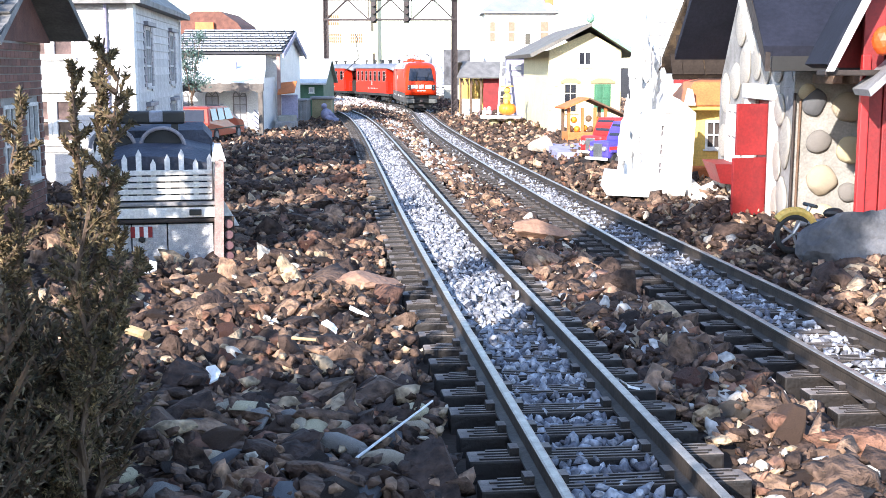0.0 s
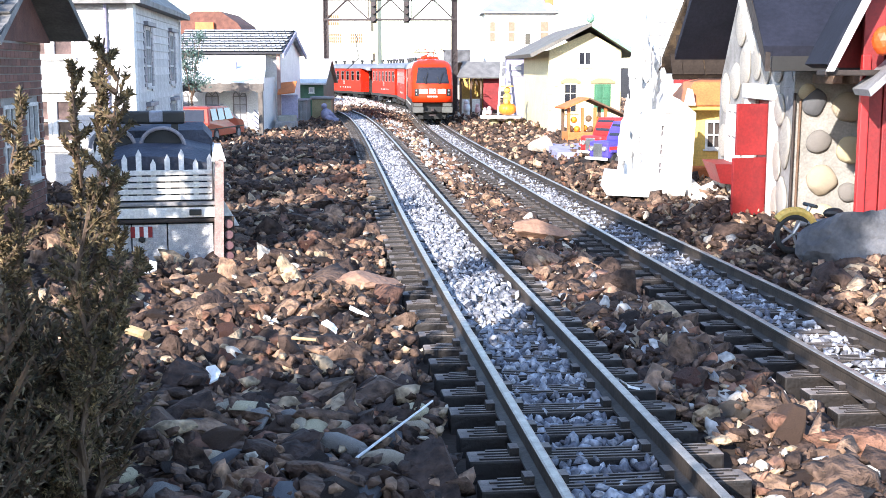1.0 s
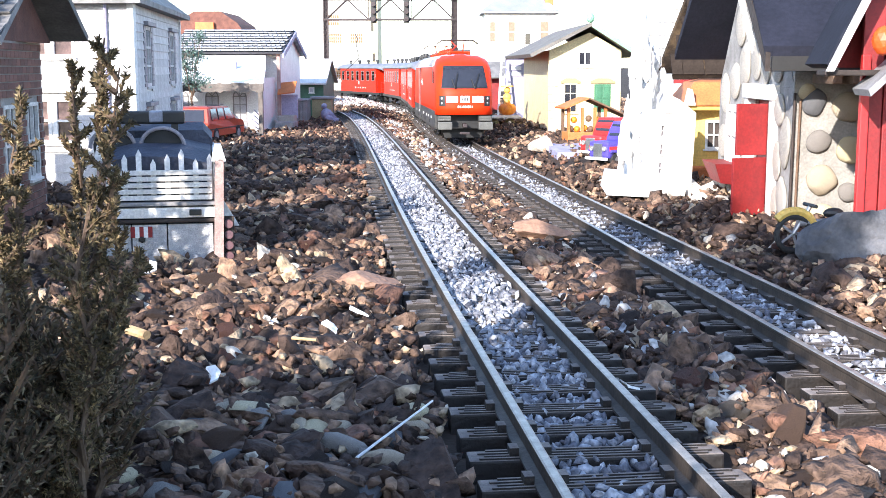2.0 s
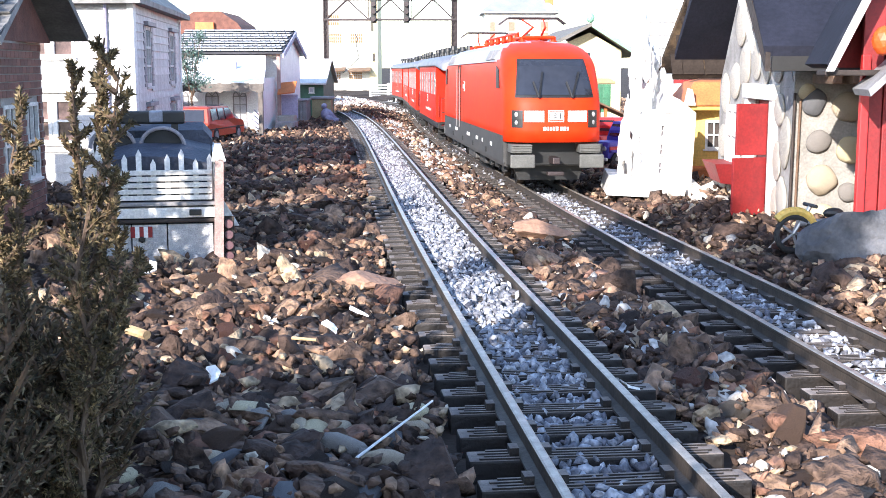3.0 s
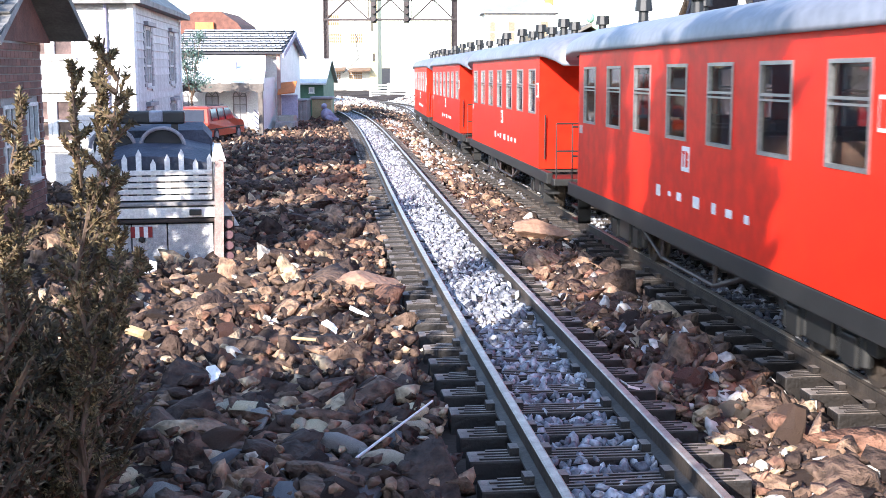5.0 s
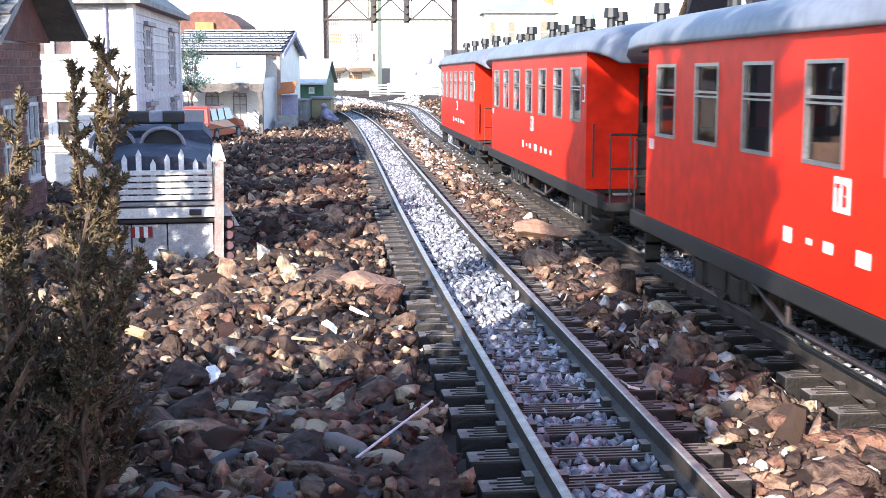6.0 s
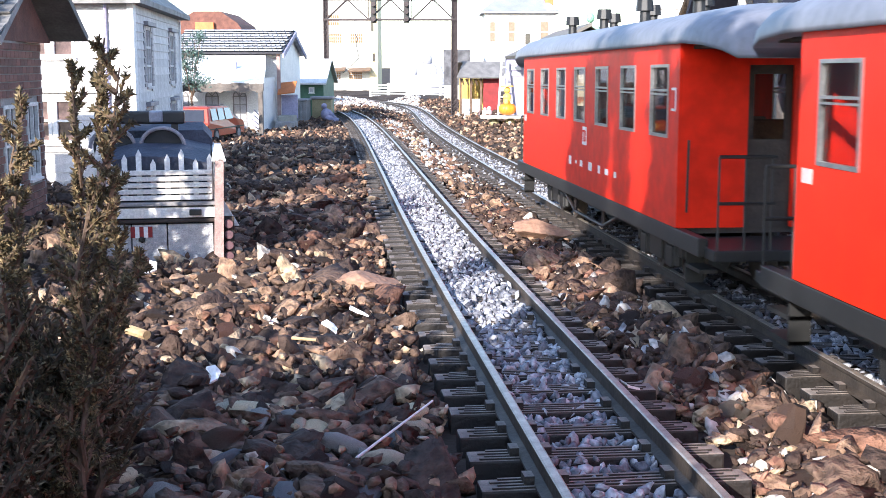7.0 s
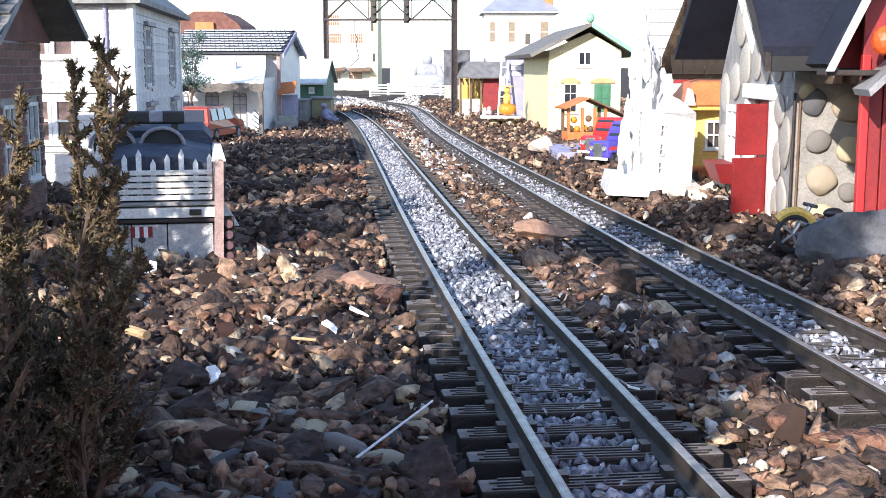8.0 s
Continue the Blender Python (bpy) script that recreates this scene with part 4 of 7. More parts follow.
# ---------- the shrub close to the lens ----------
def make_bush(name, label, stems, seed, leaf=(0.0016, 0.0042), mat_key="leaf", per=75, reach=0.042, bare=0.12):
    """A tapered stem system with side shoots, each shoot clad in small scale leaves."""
    r = random.Random(seed)
    bu = thing(name, label, "shrub")
    bm = bmesh.new()
    V, Fc = [], []
    def leaf_at(p, d, s):
        d = d.normalized()
        a = d.orthogonal().normalized()
        a.rotate(Matrix.Rotation(r.uniform(0, 6.28), 3, d))
        b = d.cross(a)
        k = len(V)
        V.extend([p - d * s * 0.3, p + d * s * 0.5 + a * s * 0.33, p + d * s * 0.5 - a * s * 0.33, p + d * s * 0.4 + b * s * 0.2, p + d * s * 1.6])
        for f in ((0, 1, 3), (0, 3, 2), (0, 2, 1), (4, 3, 1), (4, 2, 3), (4, 1, 2)):
            Fc.append([k + q for q in f])
    for base, tip, thick, shoots in stems:
        base, tip = Vector(base), Vector(tip)
        prev, n = base, 7
        side = Vector((r.uniform(-1, 1), r.uniform(-1, 1), 0)) * (tip - base).length * 0.07
        pts = []
        for i in range(n + 1):
            t = i / n
            pts.append(base.lerp(tip, t) + side * math.sin(t * 3.1) + Vector((r.gauss(0, 0.002), r.gauss(0, 0.002), 0)))
        for i in range(n):
            tube(pts[i], pts[i + 1], thick * (1 - 0.8 * i / n), thick * (1 - 0.8 * (i + 1) / n), 6, bm)
        for k in range(shoots):
            t = bare + (1 - bare) * k / shoots
            q = pts[min(int(t * n), n - 1)].lerp(pts[min(int(t * n) + 1, n)], t * n - int(t * n))
            ln = reach * (1.0 - 0.5 * t) * r.uniform(0.6, 1.25)
            d = Vector((r.gauss(0, 1), r.gauss(0, 1), 0.9 + r.random())).normalized()
            e = q + d * ln
            tube(q, e, 0.0009, 0.0005, 4, bm)
            for j in range(per // 4):
                u = 0.15 + 0.85 * j / (per // 4)
                c = q.lerp(e, u)
                leaf_at(c, (d + Vector((r.gauss(0, 0.75), r.gauss(0, 0.75), r.gauss(0, 0.75)))), r.uniform(*leaf))
        for j in range(per):
            t = r.uniform(max(0.3, bare), 1.0)
            c = base.lerp(tip, t) + side * math.sin(t * 3.1)
            leaf_at(c, Vector((r.gauss(0, 1), r.gauss(0, 1), 0.9)), r.uniform(*leaf))
    part("stem_wood", bm, M["twig"], bu)
    me = bpy.data.meshes.new("foliage")
    me.from_pydata([tuple(v) for v in V], [], Fc)
    me.materials.append(M[mat_key])
    lv = new("foliage", me)
    lv.parent = bu
    return bu


r0 = random.Random(3)
st = []
for i in range(34):                                    # the dense mass
    bx, by = r0.uniform(-0.155, -0.108), r0.uniform(0.29, 0.40)
    st.append(((bx, by, GROUND), (bx + r0.gauss(0, 0.008), by + r0.gauss(0, 0.012), r0.uniform(0.005, 0.065)), 0.0024, 36))
make_bush("conifer_shrub", "brownish conifer shrub with scaly twigs, growing beside the track", st, 4, (0.0009, 0.0020), per=170, reach=0.026)
# taller leading shoots of the same kind
st = []
for bx, by, tx, tz in ((-0.104, 0.33, -0.0925, 0.129), (-0.104, 0.33, -0.0845, 0.121), (-0.108, 0.335, -0.1005, 0.122), (-0.114, 0.34, -0.118, 0.112), (-0.106, 0.325, -0.0885, 0.092), (-0.112, 0.33, -0.121, 0.09), (-0.104, 0.33, -0.083, 0.070)):
    st.append(((bx, by, GROUND), (tx, by, tz), 0.0012, 36))
make_bush("conifer_sapling", "slender golden-brown conifer sapling with upright tips", st, 6, (0.0007, 0.0016), "leaf_tip", per=480, reach=0.012)
# the tall hedge beside and behind the lens, whose shade falls over the tracks
st = []
for n_, x0, x1, y0, y1, z0, z1 in ((22, -0.255, -0.165, -0.06, 0.10, 0.15, 0.20), (42, -0.200, -0.128, -0.06, 0.05, 0.37, 0.445), (6, -0.10, -0.075, -0.06, 0.06, 0.10, 0.15)):
    for i in range(n_):
        bx, by = r0.uniform(x0, x1), r0.uniform(y0, y1)
        st.append(((bx, by, GROUND), (bx + r0.gauss(0, 0.006), by + r0.gauss(0, 0.012), r0.uniform(z0, z1)), 0.004, 34))
for i in range(32):
    bx, by = r0.uniform(-0.66, -0.46), r0.uniform(0.57, 0.66)
    st.append(((bx, by, GROUND), (bx + r0.gauss(0, 0.006), by + r0.gauss(0, 0.012), r0.uniform(0.26, 0.40)), 0.004, 34))
for i in range(16):
    bx, by = r0.uniform(-0.36, -0.285), r0.uniform(0.57, 0.63)
    st.append(((bx, by, GROUND), (bx + r0.gauss(0, 0.004), by + r0.gauss(0, 0.01), r0.uniform(0.17, 0.27)), 0.004, 30))
make_bush("conifer_hedge", "tall dense brownish conifer hedge beside the garden railway", st, 9, (0.004, 0.009), per=120, reach=0.034)
# taller conifers behind the lens with bare lower stems
st = []
for i in range(12):
    bx, by = r0.uniform(-0.385, -0.300), r0.uniform(-0.08, -0.02)
    st.append(((bx, by, GROUND), (bx + r0.gauss(0, 0.006), by + r0.gauss(0, 0.012), r0.uniform(0.50, 0.60)), 0.004, 34))
make_bush("conifer_thicket", "tall brownish conifers with bare lower stems", st, 12, (0.004, 0.009), per=120, reach=0.034, bare=0.74)
# ---------- building helpers ----------
def add_window(parent, m, h, frame_mat, pane_mat, cols=1, rows=2, bar=0.0016, proud=0.0015, sill=True, shutters=None):
    """A window in the opening h of a wall: frame with glazing bars, panes, sill and, if given, shutters."""
    x0, z0, x1, z1 = h
    b = bar
    cw, ch = (x1 - x0) / cols, (z1 - z0) / rows
    lights = [(b * (1.5 if i == 0 else 1.4) + cw * i, b * 1.5 + ch * k, b * (0.5 if i == cols - 1 else 0.6) + cw * (i + 1), b * 0.5 + ch * (k + 1)) for i in range(cols) for k in range(rows)]
    bm = holed(bmesh.new(), x1 - x0 + 2 * b, z1 - z0 + 2 * b, lights, proud + 0.002, Matrix.Translation((x0 - b, -proud, z0 - b)))
    w = part("window", bm, frame_mat, parent, at=m)
    part("pane", box(x0, 0.0012, z0, x1, 0.0018, z1), pane_mat, w)
    if sill:
        part("sill", box(x0 - 2 * b, -proud - 0.002, z0 - 2.2 * b, x1 + 2 * b, 0, z0 - b, 0.0003), frame_mat, w)
    if shutters is not None:
        sw = (x1 - x0) * 0.42
        for xa in (x0 - b - sw, x1 + b):
            sb = box(xa, -0.0022, z0 - b, xa + sw, -0.0004, z1 + b, 0.0003)
            for k in range(9):
                z = z0 + (z1 - z0) * (k + 0.5) / 9
                box(xa + sw * 0.15, -0.0029, z - 0.0006, xa + sw * 0.85, -0.0021, z + 0.0006, 0, sb)
            part("shutter", sb, shutters, w)
    return w


def clapboards(parent, m, width, height, holes, n, material):
    """Overlapping boards on a wall, each a piece, cut round the openings."""
    h = height / n
    cache = {}
    for i in range(n):
        z0, z1 = i * h, (i + 1) * h
        xs = [(0.0, width)]
        for a in holes:
            if a[1] < z1 - h * 0.25 and a[3] > z0 + h * 0.25:
                xs = [p for x0, x1 in xs for p in ((x0, min(x1, a[0] - 0.001)), (max(x0, a[2] + 0.001), x1)) if p[1] - p[0] > 0.003]
        for x0, x1 in xs:
            key = round(x1 - x0, 4)
            if key not in cache:
                bm = prism([(-0.0006, 0.0), (-0.0020, 0.0), (-0.0008, h * 1.02), (-0.0002, h * 1.02)], 0, x1 - x0, plane="yz")
                me = bpy.data.meshes.new("board")
                bm.to_mesh(me)
                bm.free()
                me.materials.append(material)
                cache[key] = me
            share("board", cache[key], parent, m @ Matrix.Translation((x0, 0, z0)))


def gable_end(width, height, ridge, thick, m=None):
    bm = prism([(0, height), (width, height), (width / 2, ridge)], 0, thick)
    if m is not None:
        bm.transform(m)
    return bm


def shingle_rows(parent, p, q, r, rows, cols, material, name="shingle", thick=0.0022, seed=0, gap=0.0006, over=1.15):
    """Tiles on a roof slope with lower edge p-q and upper edge at r above p; each tile a piece."""
    p, q, r = Vector(p), Vector(q), Vector(r)
    ex, ey = q - p, r - p
    lx, ly = ex.length, ey.length
    ex.normalize(), ey.normalize()
    ez = ex.cross(ey).normalized()
    m = Matrix((ex, ey, ez)).transposed().to_4x4()
    w, h = lx / cols, ly / rows
    bm = loft([[(gap, 0, thick * 1.2), (w - gap, 0, thick * 1.2), (w - gap, h * over, 0.0005), (gap, h * over, 0.0005)],
               [(gap, 0, thick * 2.0), (w - gap, 0, thick * 2.0), (w - gap, h * over, thick * 0.8), (gap, h * over, thick * 0.8)]])
    me = bpy.data.meshes.new(name)
    bm.to_mesh(me)
    bm.free()
    me.materials.append(material)
    rr = random.Random(seed)
    for j in range(rows):
        for i in range(cols - (j % 2)):
            o = p + ex * (w * (i + 0.5 * (j % 2))) + ey * (h * j)
            share(name, me, parent, Matrix.Translation(o + ez * rr.uniform(0, 0.0005)) @ m)


def wall_pose(x0, y0, x1, y1, z):
    """The frame of a wall whose outer face runs from (x0, y0) to (x1, y1), seen from outside left to right."""
    return pose(x0, y0, z, 0, 0, math.degrees(math.atan2(y1 - y0, x1 - x0))), math.hypot(x1 - x0, y1 - y0)


# ---------- the tall white house ----------
def white_house():
    ho = thing("white_clapboard_house", "tall white clapboard model house with grey shutters and grey roof", "house")
    z0, H = GROUND - 0.004, 0.208
    A, B, C, Dd = (-0.470, 1.33), (-0.330, 1.31), (-0.378, 1.76), (-0.518, 1.78)
    # front facing the lens
    m, w = wall_pose(*A, *B, z0)
    fh = [(0.020, 0.062, 0.044, 0.106), (0.052, 0.062, 0.074, 0.106), (0.020, 0.154, 0.044, 0.202), (0.052, 0.154, 0.074, 0.202)]
    bm = holed(bmesh.new(), w, H, fh, 0.005)
    fw = part("front_wall", bm, M["white"], ho, at=m)
    for h in fh:
        add_window(ho, m, h, M["white"], M["curtain"], 1, 2, 0.0024)
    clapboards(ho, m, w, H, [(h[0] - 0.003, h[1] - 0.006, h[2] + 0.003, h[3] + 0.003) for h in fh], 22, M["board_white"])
    for zz in (0.050, 0.114, 0.125):
        part("trim_band", box(-0.002, -0.0040, zz, w + 0.002, -0.0021, zz + 0.003, 0.0005), M["white_old"], ho, at=m)
    part("corner_post", box(w - 0.004, -0.0035, 0, w + 0.003, 0.004, H), M["white"], ho, at=m)
    part("drainpipe", tube((w - 0.028, -0.004, 0), (w - 0.028, -0.004, H), 0.0022), M["lilac"], ho, at=m)
    # flank along the valley, in shade
    m, w = wall_pose(*B, *C, z0)
    sh = [(0.095, 0.035, 0.135, 0.094), (0.335, 0.035, 0.375, 0.094), (0.095, 0.122, 0.135, 0.185), (0.335, 0.122, 0.375, 0.185)]
    part("side_wall", holed(bmesh.new(), w, H, sh, 0.005), M["white"], ho, at=m)
    for h in sh:
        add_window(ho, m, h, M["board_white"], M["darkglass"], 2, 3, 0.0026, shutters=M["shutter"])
        part("window_hood", box(h[0] - 0.016, -0.007, h[3] + 0.003, h[2] + 0.016, -0.001, h[3] + 0.008, 0.0008), M["shutter"], ho, "grey moulded window hood", at=m)
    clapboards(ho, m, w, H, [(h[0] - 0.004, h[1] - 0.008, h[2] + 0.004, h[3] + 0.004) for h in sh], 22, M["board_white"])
    part("corner_post", box(w - 0.006, -0.0035, 0, w + 0.003, 0.004, H), M["white"], ho, at=m)
    m, w = wall_pose(*C, *Dd, z0)
    part("back_wall", box(0, 0, 0, w, 0.005, H), M["white"], ho, at=m)
    m, w = wall_pose(*Dd, *A, z0)
    part("far_wall", box(0, 0, 0, w, 0.005, H), M["white"], ho, at=m)
    zt = z0 + H
    part("roof", loft([[(-0.482, 1.315, zt), (-0.316, 1.292, zt), (-0.364, 1.778, zt), (-0.532, 1.796, zt)],
                       [(-0.482, 1.315, zt + 0.006), (-0.316, 1.292, zt + 0.006), (-0.364, 1.778, zt + 0.006), (-0.532, 1.796, zt + 0.006)],
                       [(-0.425, 1.40, zt + 0.07), (-0.395, 1.40, zt + 0.07), (-0.44, 1.70, zt + 0.07), (-0.46, 1.70, zt + 0.07)]]), M["shingle"], ho, "grey hipped roof with broad eaves")
    return ho


M["curtain"] = mat("curtained_pane", (0.20, 0.13, 0.12), (0.05, 0.032, 0.034), 0.25, 60, spec=0.4)
M["shutter"] = mat("grey_shutter", (0.27, 0.25, 0.27), (0.2, 0.19, 0.21), 0.6, 60)
# white boards greyed in colour to bring out the flank's shade
M["board_white"] = mat("shade_greyed_boards", (0.66, 0.63, 0.62), (0.5, 0.47, 0.46), 0.75, 90, 0.3, rnd=0.12)
M["roof_felt"] = mat("dark_roof_felt", (0.06, 0.06, 0.07), (0.04, 0.04, 0.045), 0.9, 60)
M["beam_brown"] = mat("weathered_beam", (0.17, 0.145, 0.125), (0.10, 0.085, 0.075), 0.85, 60, 0.4)
white_house()


# ---------- the dark brick house at the shrub ----------
def brick_house():
    ho = thing("brick_house", "dark brick model house with a grey shingle roof", "house")
    z0, H = GROUND - 0.004, 0.162
    A, B, C = (-0.52, 0.925), (-0.335, 0.905), (-0.352, 1.075)
    for (P, Q), holes in (((A, B), [(0.125, 0.06, 0.155, 0.115)]), ((B, C), [(0.035, 0.05, 0.07, 0.11), (0.11, 0.05, 0.145, 0.11)])):
        m, w = wall_pose(*P, *Q, z0)
        wl_ = part("wall", holed(bmesh.new(), w, H, holes, 0.006), M["mortar"], ho, at=m)
        for h in holes:
            add_window(ho, m, h, M["white_old"], M["darkglass"], 2, 2, 0.002)
        bm = box(0, -0.0012, 0, 0.0118, 0.0, 0.0052)
        me = bpy.data.meshes.new("brick")
        bm.to_mesh(me)
        bm.free()
        me.materials.append(M["brick"])
        for j in range(26):
            for i in range(int(w / 0.0125)):
                x, z = i * 0.0125 + (0.006 if j % 2 else 0), j * 0.0062
                if x + 0.0118 > w or any(h[0] - 0.014 < x < h[2] + 0.002 and h[1] - 0.008 < z < h[3] + 0.002 for h in holes):
                    continue
                share("brick", me, wl_, Matrix.Translation((x, 0, z)))
    zt = z0 + H
    e0, e1, r0_ = (-0.545, 0.885, zt - 0.005), (-0.312, 0.870, zt - 0.005), (-0.545, 0.99, zt + 0.065)
    part("roof", slab(e0, e1, r0_, 0.005), M["shingle"], ho)
    part("roof", slab((-0.317, 1.10, zt + 0.002), (-0.55, 1.12, zt + 0.002), (-0.314, 0.985, zt + 0.069), 0.005), M["shingle"], ho)
    shingle_rows(ho, Vector(e0) + Vector((0, 0, 0.005)), Vector(e1) + Vector((0, 0, 0.005)), Vector(r0_) + Vector((0, 0, 0.005)), 9, 14, M["shingle"], "shingle", 0.002)
    part("gable", prism([(0.906, zt), (1.074, zt), (1.0, zt + 0.055)], -0.347, -0.342, plane="yz"), M["brick"], ho)
    part("back_wall", box(-0.54, 1.07, z0, -0.36, 1.076, zt), M["mortar"], ho)
    return ho


brick_house()


# ---------- the delivery truck ----------
def delivery_truck():
    tr = thing("white_box_truck", "old white wooden-bodied model truck with brown corner posts", "truck", pose(-0.2025, 0.868, GROUND + 0.002, 0, 0, 11))
    tr.scale = (0.8, 0.8, 0.8)
    W, D0, D1 = 0.049, -0.085, 0.10          # half width, rear, front
    part("chassis", box(-0.040, D0 + 0.004, 0.012, 0.040, D1 + 0.05, 0.020, 0.002), M["black"], tr)
    part("rear_sill", box(-W - 0.004, D0 - 0.008, 0.0, W + 0.010, D0 + 0.006, 0.007, 0.0015), M["white_old"], tr)
    for i, (a, b) in enumerate(((-W, -0.022), (-0.021, 0.007), (0.008, W - 0.004))):
        d = part("rear_door", box(a, D0 - 0.002, 0.007, b, D0 + 0.003, 0.040, 0.0006), M["tread"], tr)
        if i == 1:
            part("door_catch", ball((a + 0.008, D0 - 0.003, 0.028), 0.0032, 1, sy=0.5), M["black"], d)
    for i in range(5):
        part("stripe_plate", box(-0.022 + i * 0.0035, D0 - 0.0036, 0.0295, -0.022 + i * 0.0035 + 0.0035, D0 - 0.0021, 0.0385), M["red"] if i % 2 == 0 else M["white"], tr, "red and white striped plate")
    part("shelf_edge", box(-W, D0 - 0.004, 0.0415, W, D0 + 0.004, 0.0445, 0.0006), M["wood_dark"], tr)
    part("step_board", box(-W, D0 - 0.004, 0.0455, W, D0 + 0.004, 0.054, 0.0006), M["white_old"], tr)
    part("step_board", box(-W, D0 - 0.005, 0.0555, W, D0 + 0.006, 0.0585, 0.0006), M["plank_grey"], tr)
    part("bolt_box", box(0.026, D0 - 0.0075, 0.0475, 0.036, D0 - 0.004, 0.0525, 0.0008), M["black"], tr)
    for k in range(5):
        part("slat", box(-W + 0.002, D0 - 0.001, 0.060 + k * 0.0052, W - 0.004, D0 + 0.002, 0.0640 + k * 0.0052, 0.0005), M["white_old"], tr)
    for k in range(8):
        x = -W + 0.012 + k * 0.0115
        part("picket", prism([(x - 0.0022, 0.060), (x + 0.0022, 0.060), (x + 0.0022, 0.0895 + 0.004 * (k % 3)), (x, 0.094 + 0.004 * (k % 3)), (x - 0.0022, 0.0895 + 0.004 * (k % 3))], D0 + 0.004, D0 + 0.0065), M["white"], tr)
    for sx, tilt in ((-1, 0.006), (1, 0.002)):
        part("corner_post", loft([[(sx * W - 0.004, D0 - 0.006, 0.003), (sx * W + 0.004, D0 - 0.006, 0.003), (sx * W + 0.004, D0 + 0.003, 0.003), (sx * W - 0.004, D0 + 0.003, 0.003)],
                                  [(sx * W - 0.003 + tilt, D0 - 0.006, 0.094), (sx * W + 0.004 + tilt, D0 - 0.006, 0.094), (sx * W + 0.004 + tilt, D0 + 0.003, 0.094), (sx * W - 0.003 + tilt, D0 + 0.003, 0.094)]]),
             M["post_pink"], tr, "worn brown corner post")
        part("post_cap", prism([(sx * W + tilt - 0.006, 0.092), (sx * W + tilt + 0.006, 0.092), (sx * W + tilt + 0.002, 0.106), (sx * W + tilt - 0.003, 0.106)], D0 - 0.006, D0 + 0.008), M["white"], tr)
        part("body_side", box(sx * (W - 0.003), D0 + 0.004, 0.012, sx * W, D1 - 0.02, 0.098, 0.001), M["white_old"], tr)
        for dz in (0.012, 0.021, 0.030, 0.039):
            part("tail_lamp", tube((sx * (W + 0.009), D0 + 0.003, dz), (sx * (W + 0.009), D0 - 0.002, dz), 0.0036, seg=14), M["lamp_dull"], tr)
        part("lamp_board", box(sx * (W + 0.004), D0 + 0.003, 0.006, sx * (W + 0.0135), D0 + 0.006, 0.045), M["wood_dark"], tr, "dark lamp board")
        part("mudguard", prism([(sx * (W + 0.004), 0.036), (sx * (W + 0.018), 0.036), (sx * (W + 0.004), 0.060)], D0 + 0.01, D0 + 0.013), M["white_old"], tr)
        for y in (-0.055, 0.085):
            w_ = part("wheel", tube((sx * 0.030, y, 0.0135), (sx * 0.046, y, 0.0135), 0.0135, seg=20), M["rubber"], tr)
            part("hub", tube((sx * 0.0455, y, 0.0135), (sx * 0.0475, y, 0.0135), 0.006, seg=12), M["chrome"], w_)
    # dark hoops, tarpaulin folds and a light bar over the load
    part("tarpaulin", loft([[(-W + 0.004, y, 0.066), (-W + 0.004, y, 0.098 + dz), (-0.02, y, 0.104 + dz), (0.02, y, 0.103 + dz), (W - 0.004, y, 0.097 + dz), (W - 0.004, y, 0.066)] for y, dz in ((D0 + 0.01, -0.008), (-0.03, 0.0), (0.02, 0.002), (0.07, 0.0))]), M["tarp"], tr, "blue-grey tarpaulin")
    for cx in (-0.038, 0.004):
        bm = bmesh.new()
        for k in range(10):
            a0, a1 = math.pi * k / 10, math.pi * (k + 1) / 10
            tube((cx + 0.019 * math.cos(a0), -0.028, 0.100 + 0.017 * math.sin(a0)), (cx + 0.019 * math.cos(a1), -0.028, 0.100 + 0.017 * math.sin(a1)), 0.0017, seg=8, bm=bm)
        part("spare_hoop", bm, M["shutter"], tr, "grey ribbed wheel arch")
        part("spare_tyre", tube((cx, -0.026, 0.101), (cx, -0.014, 0.101), 0.0165, seg=22), M["rubber"], tr)
    part("cab", loft([[(-W + 0.002, y, 0.02), (-W + 0.002, y, z * 0.92), (-W + 0.010, y, z), (W - 0.010, y, z), (W - 0.002, y, z * 0.92), (W - 0.002, y, 0.02)] for y, z in ((0.03, 0.112), (0.06, 0.118), (0.10, 0.114), (0.115, 0.075), (0.15, 0.070))]), M["tarp"], tr, "dark blue cab")
    lb = part("light_bar", box(-W - 0.006, 0.0, 0.119, W - 0.026, 0.016, 0.1305, 0.002), M["black"], tr)
    for k in (-0.044, -0.008):
        part("light_block", box(k, -0.0015, 0.1205, k + 0.012, 0.0155, 0.1306, 0.0015), M["lamp_pale"], lb, "pale lens of the light bar")
    for sx in (-0.04, 0.014):
        part("bar_foot", box(sx - 0.003, 0.003, 0.10, sx + 0.003, 0.011, 0.122), M["black"], tr)
    return tr


M["lamp_dull"] = mat("dull_lamp_lens", (0.20, 0.10, 0.10), (0.12, 0.07, 0.08), 0.3, 60)
M["tread"] = mat("white_tread_plate", (0.5, 0.5, 0.51), (0.38, 0.38, 0.39), 0.45, 260, 0.7, 900)
M["post_pink"] = mat("worn_brown_post", (0.40, 0.28, 0.25), (0.3, 0.2, 0.18), 0.75, 90, 0.4)
M["tarp"] = mat("blue_grey_tarp", (0.06, 0.065, 0.09), (0.035, 0.04, 0.06), 0.7, 60, 0.5)
M["lamp_pale"] = mat("pale_lens", (0.25, 0.27, 0.33), (0.2, 0.21, 0.26), 0.3, 60)
delivery_truck()


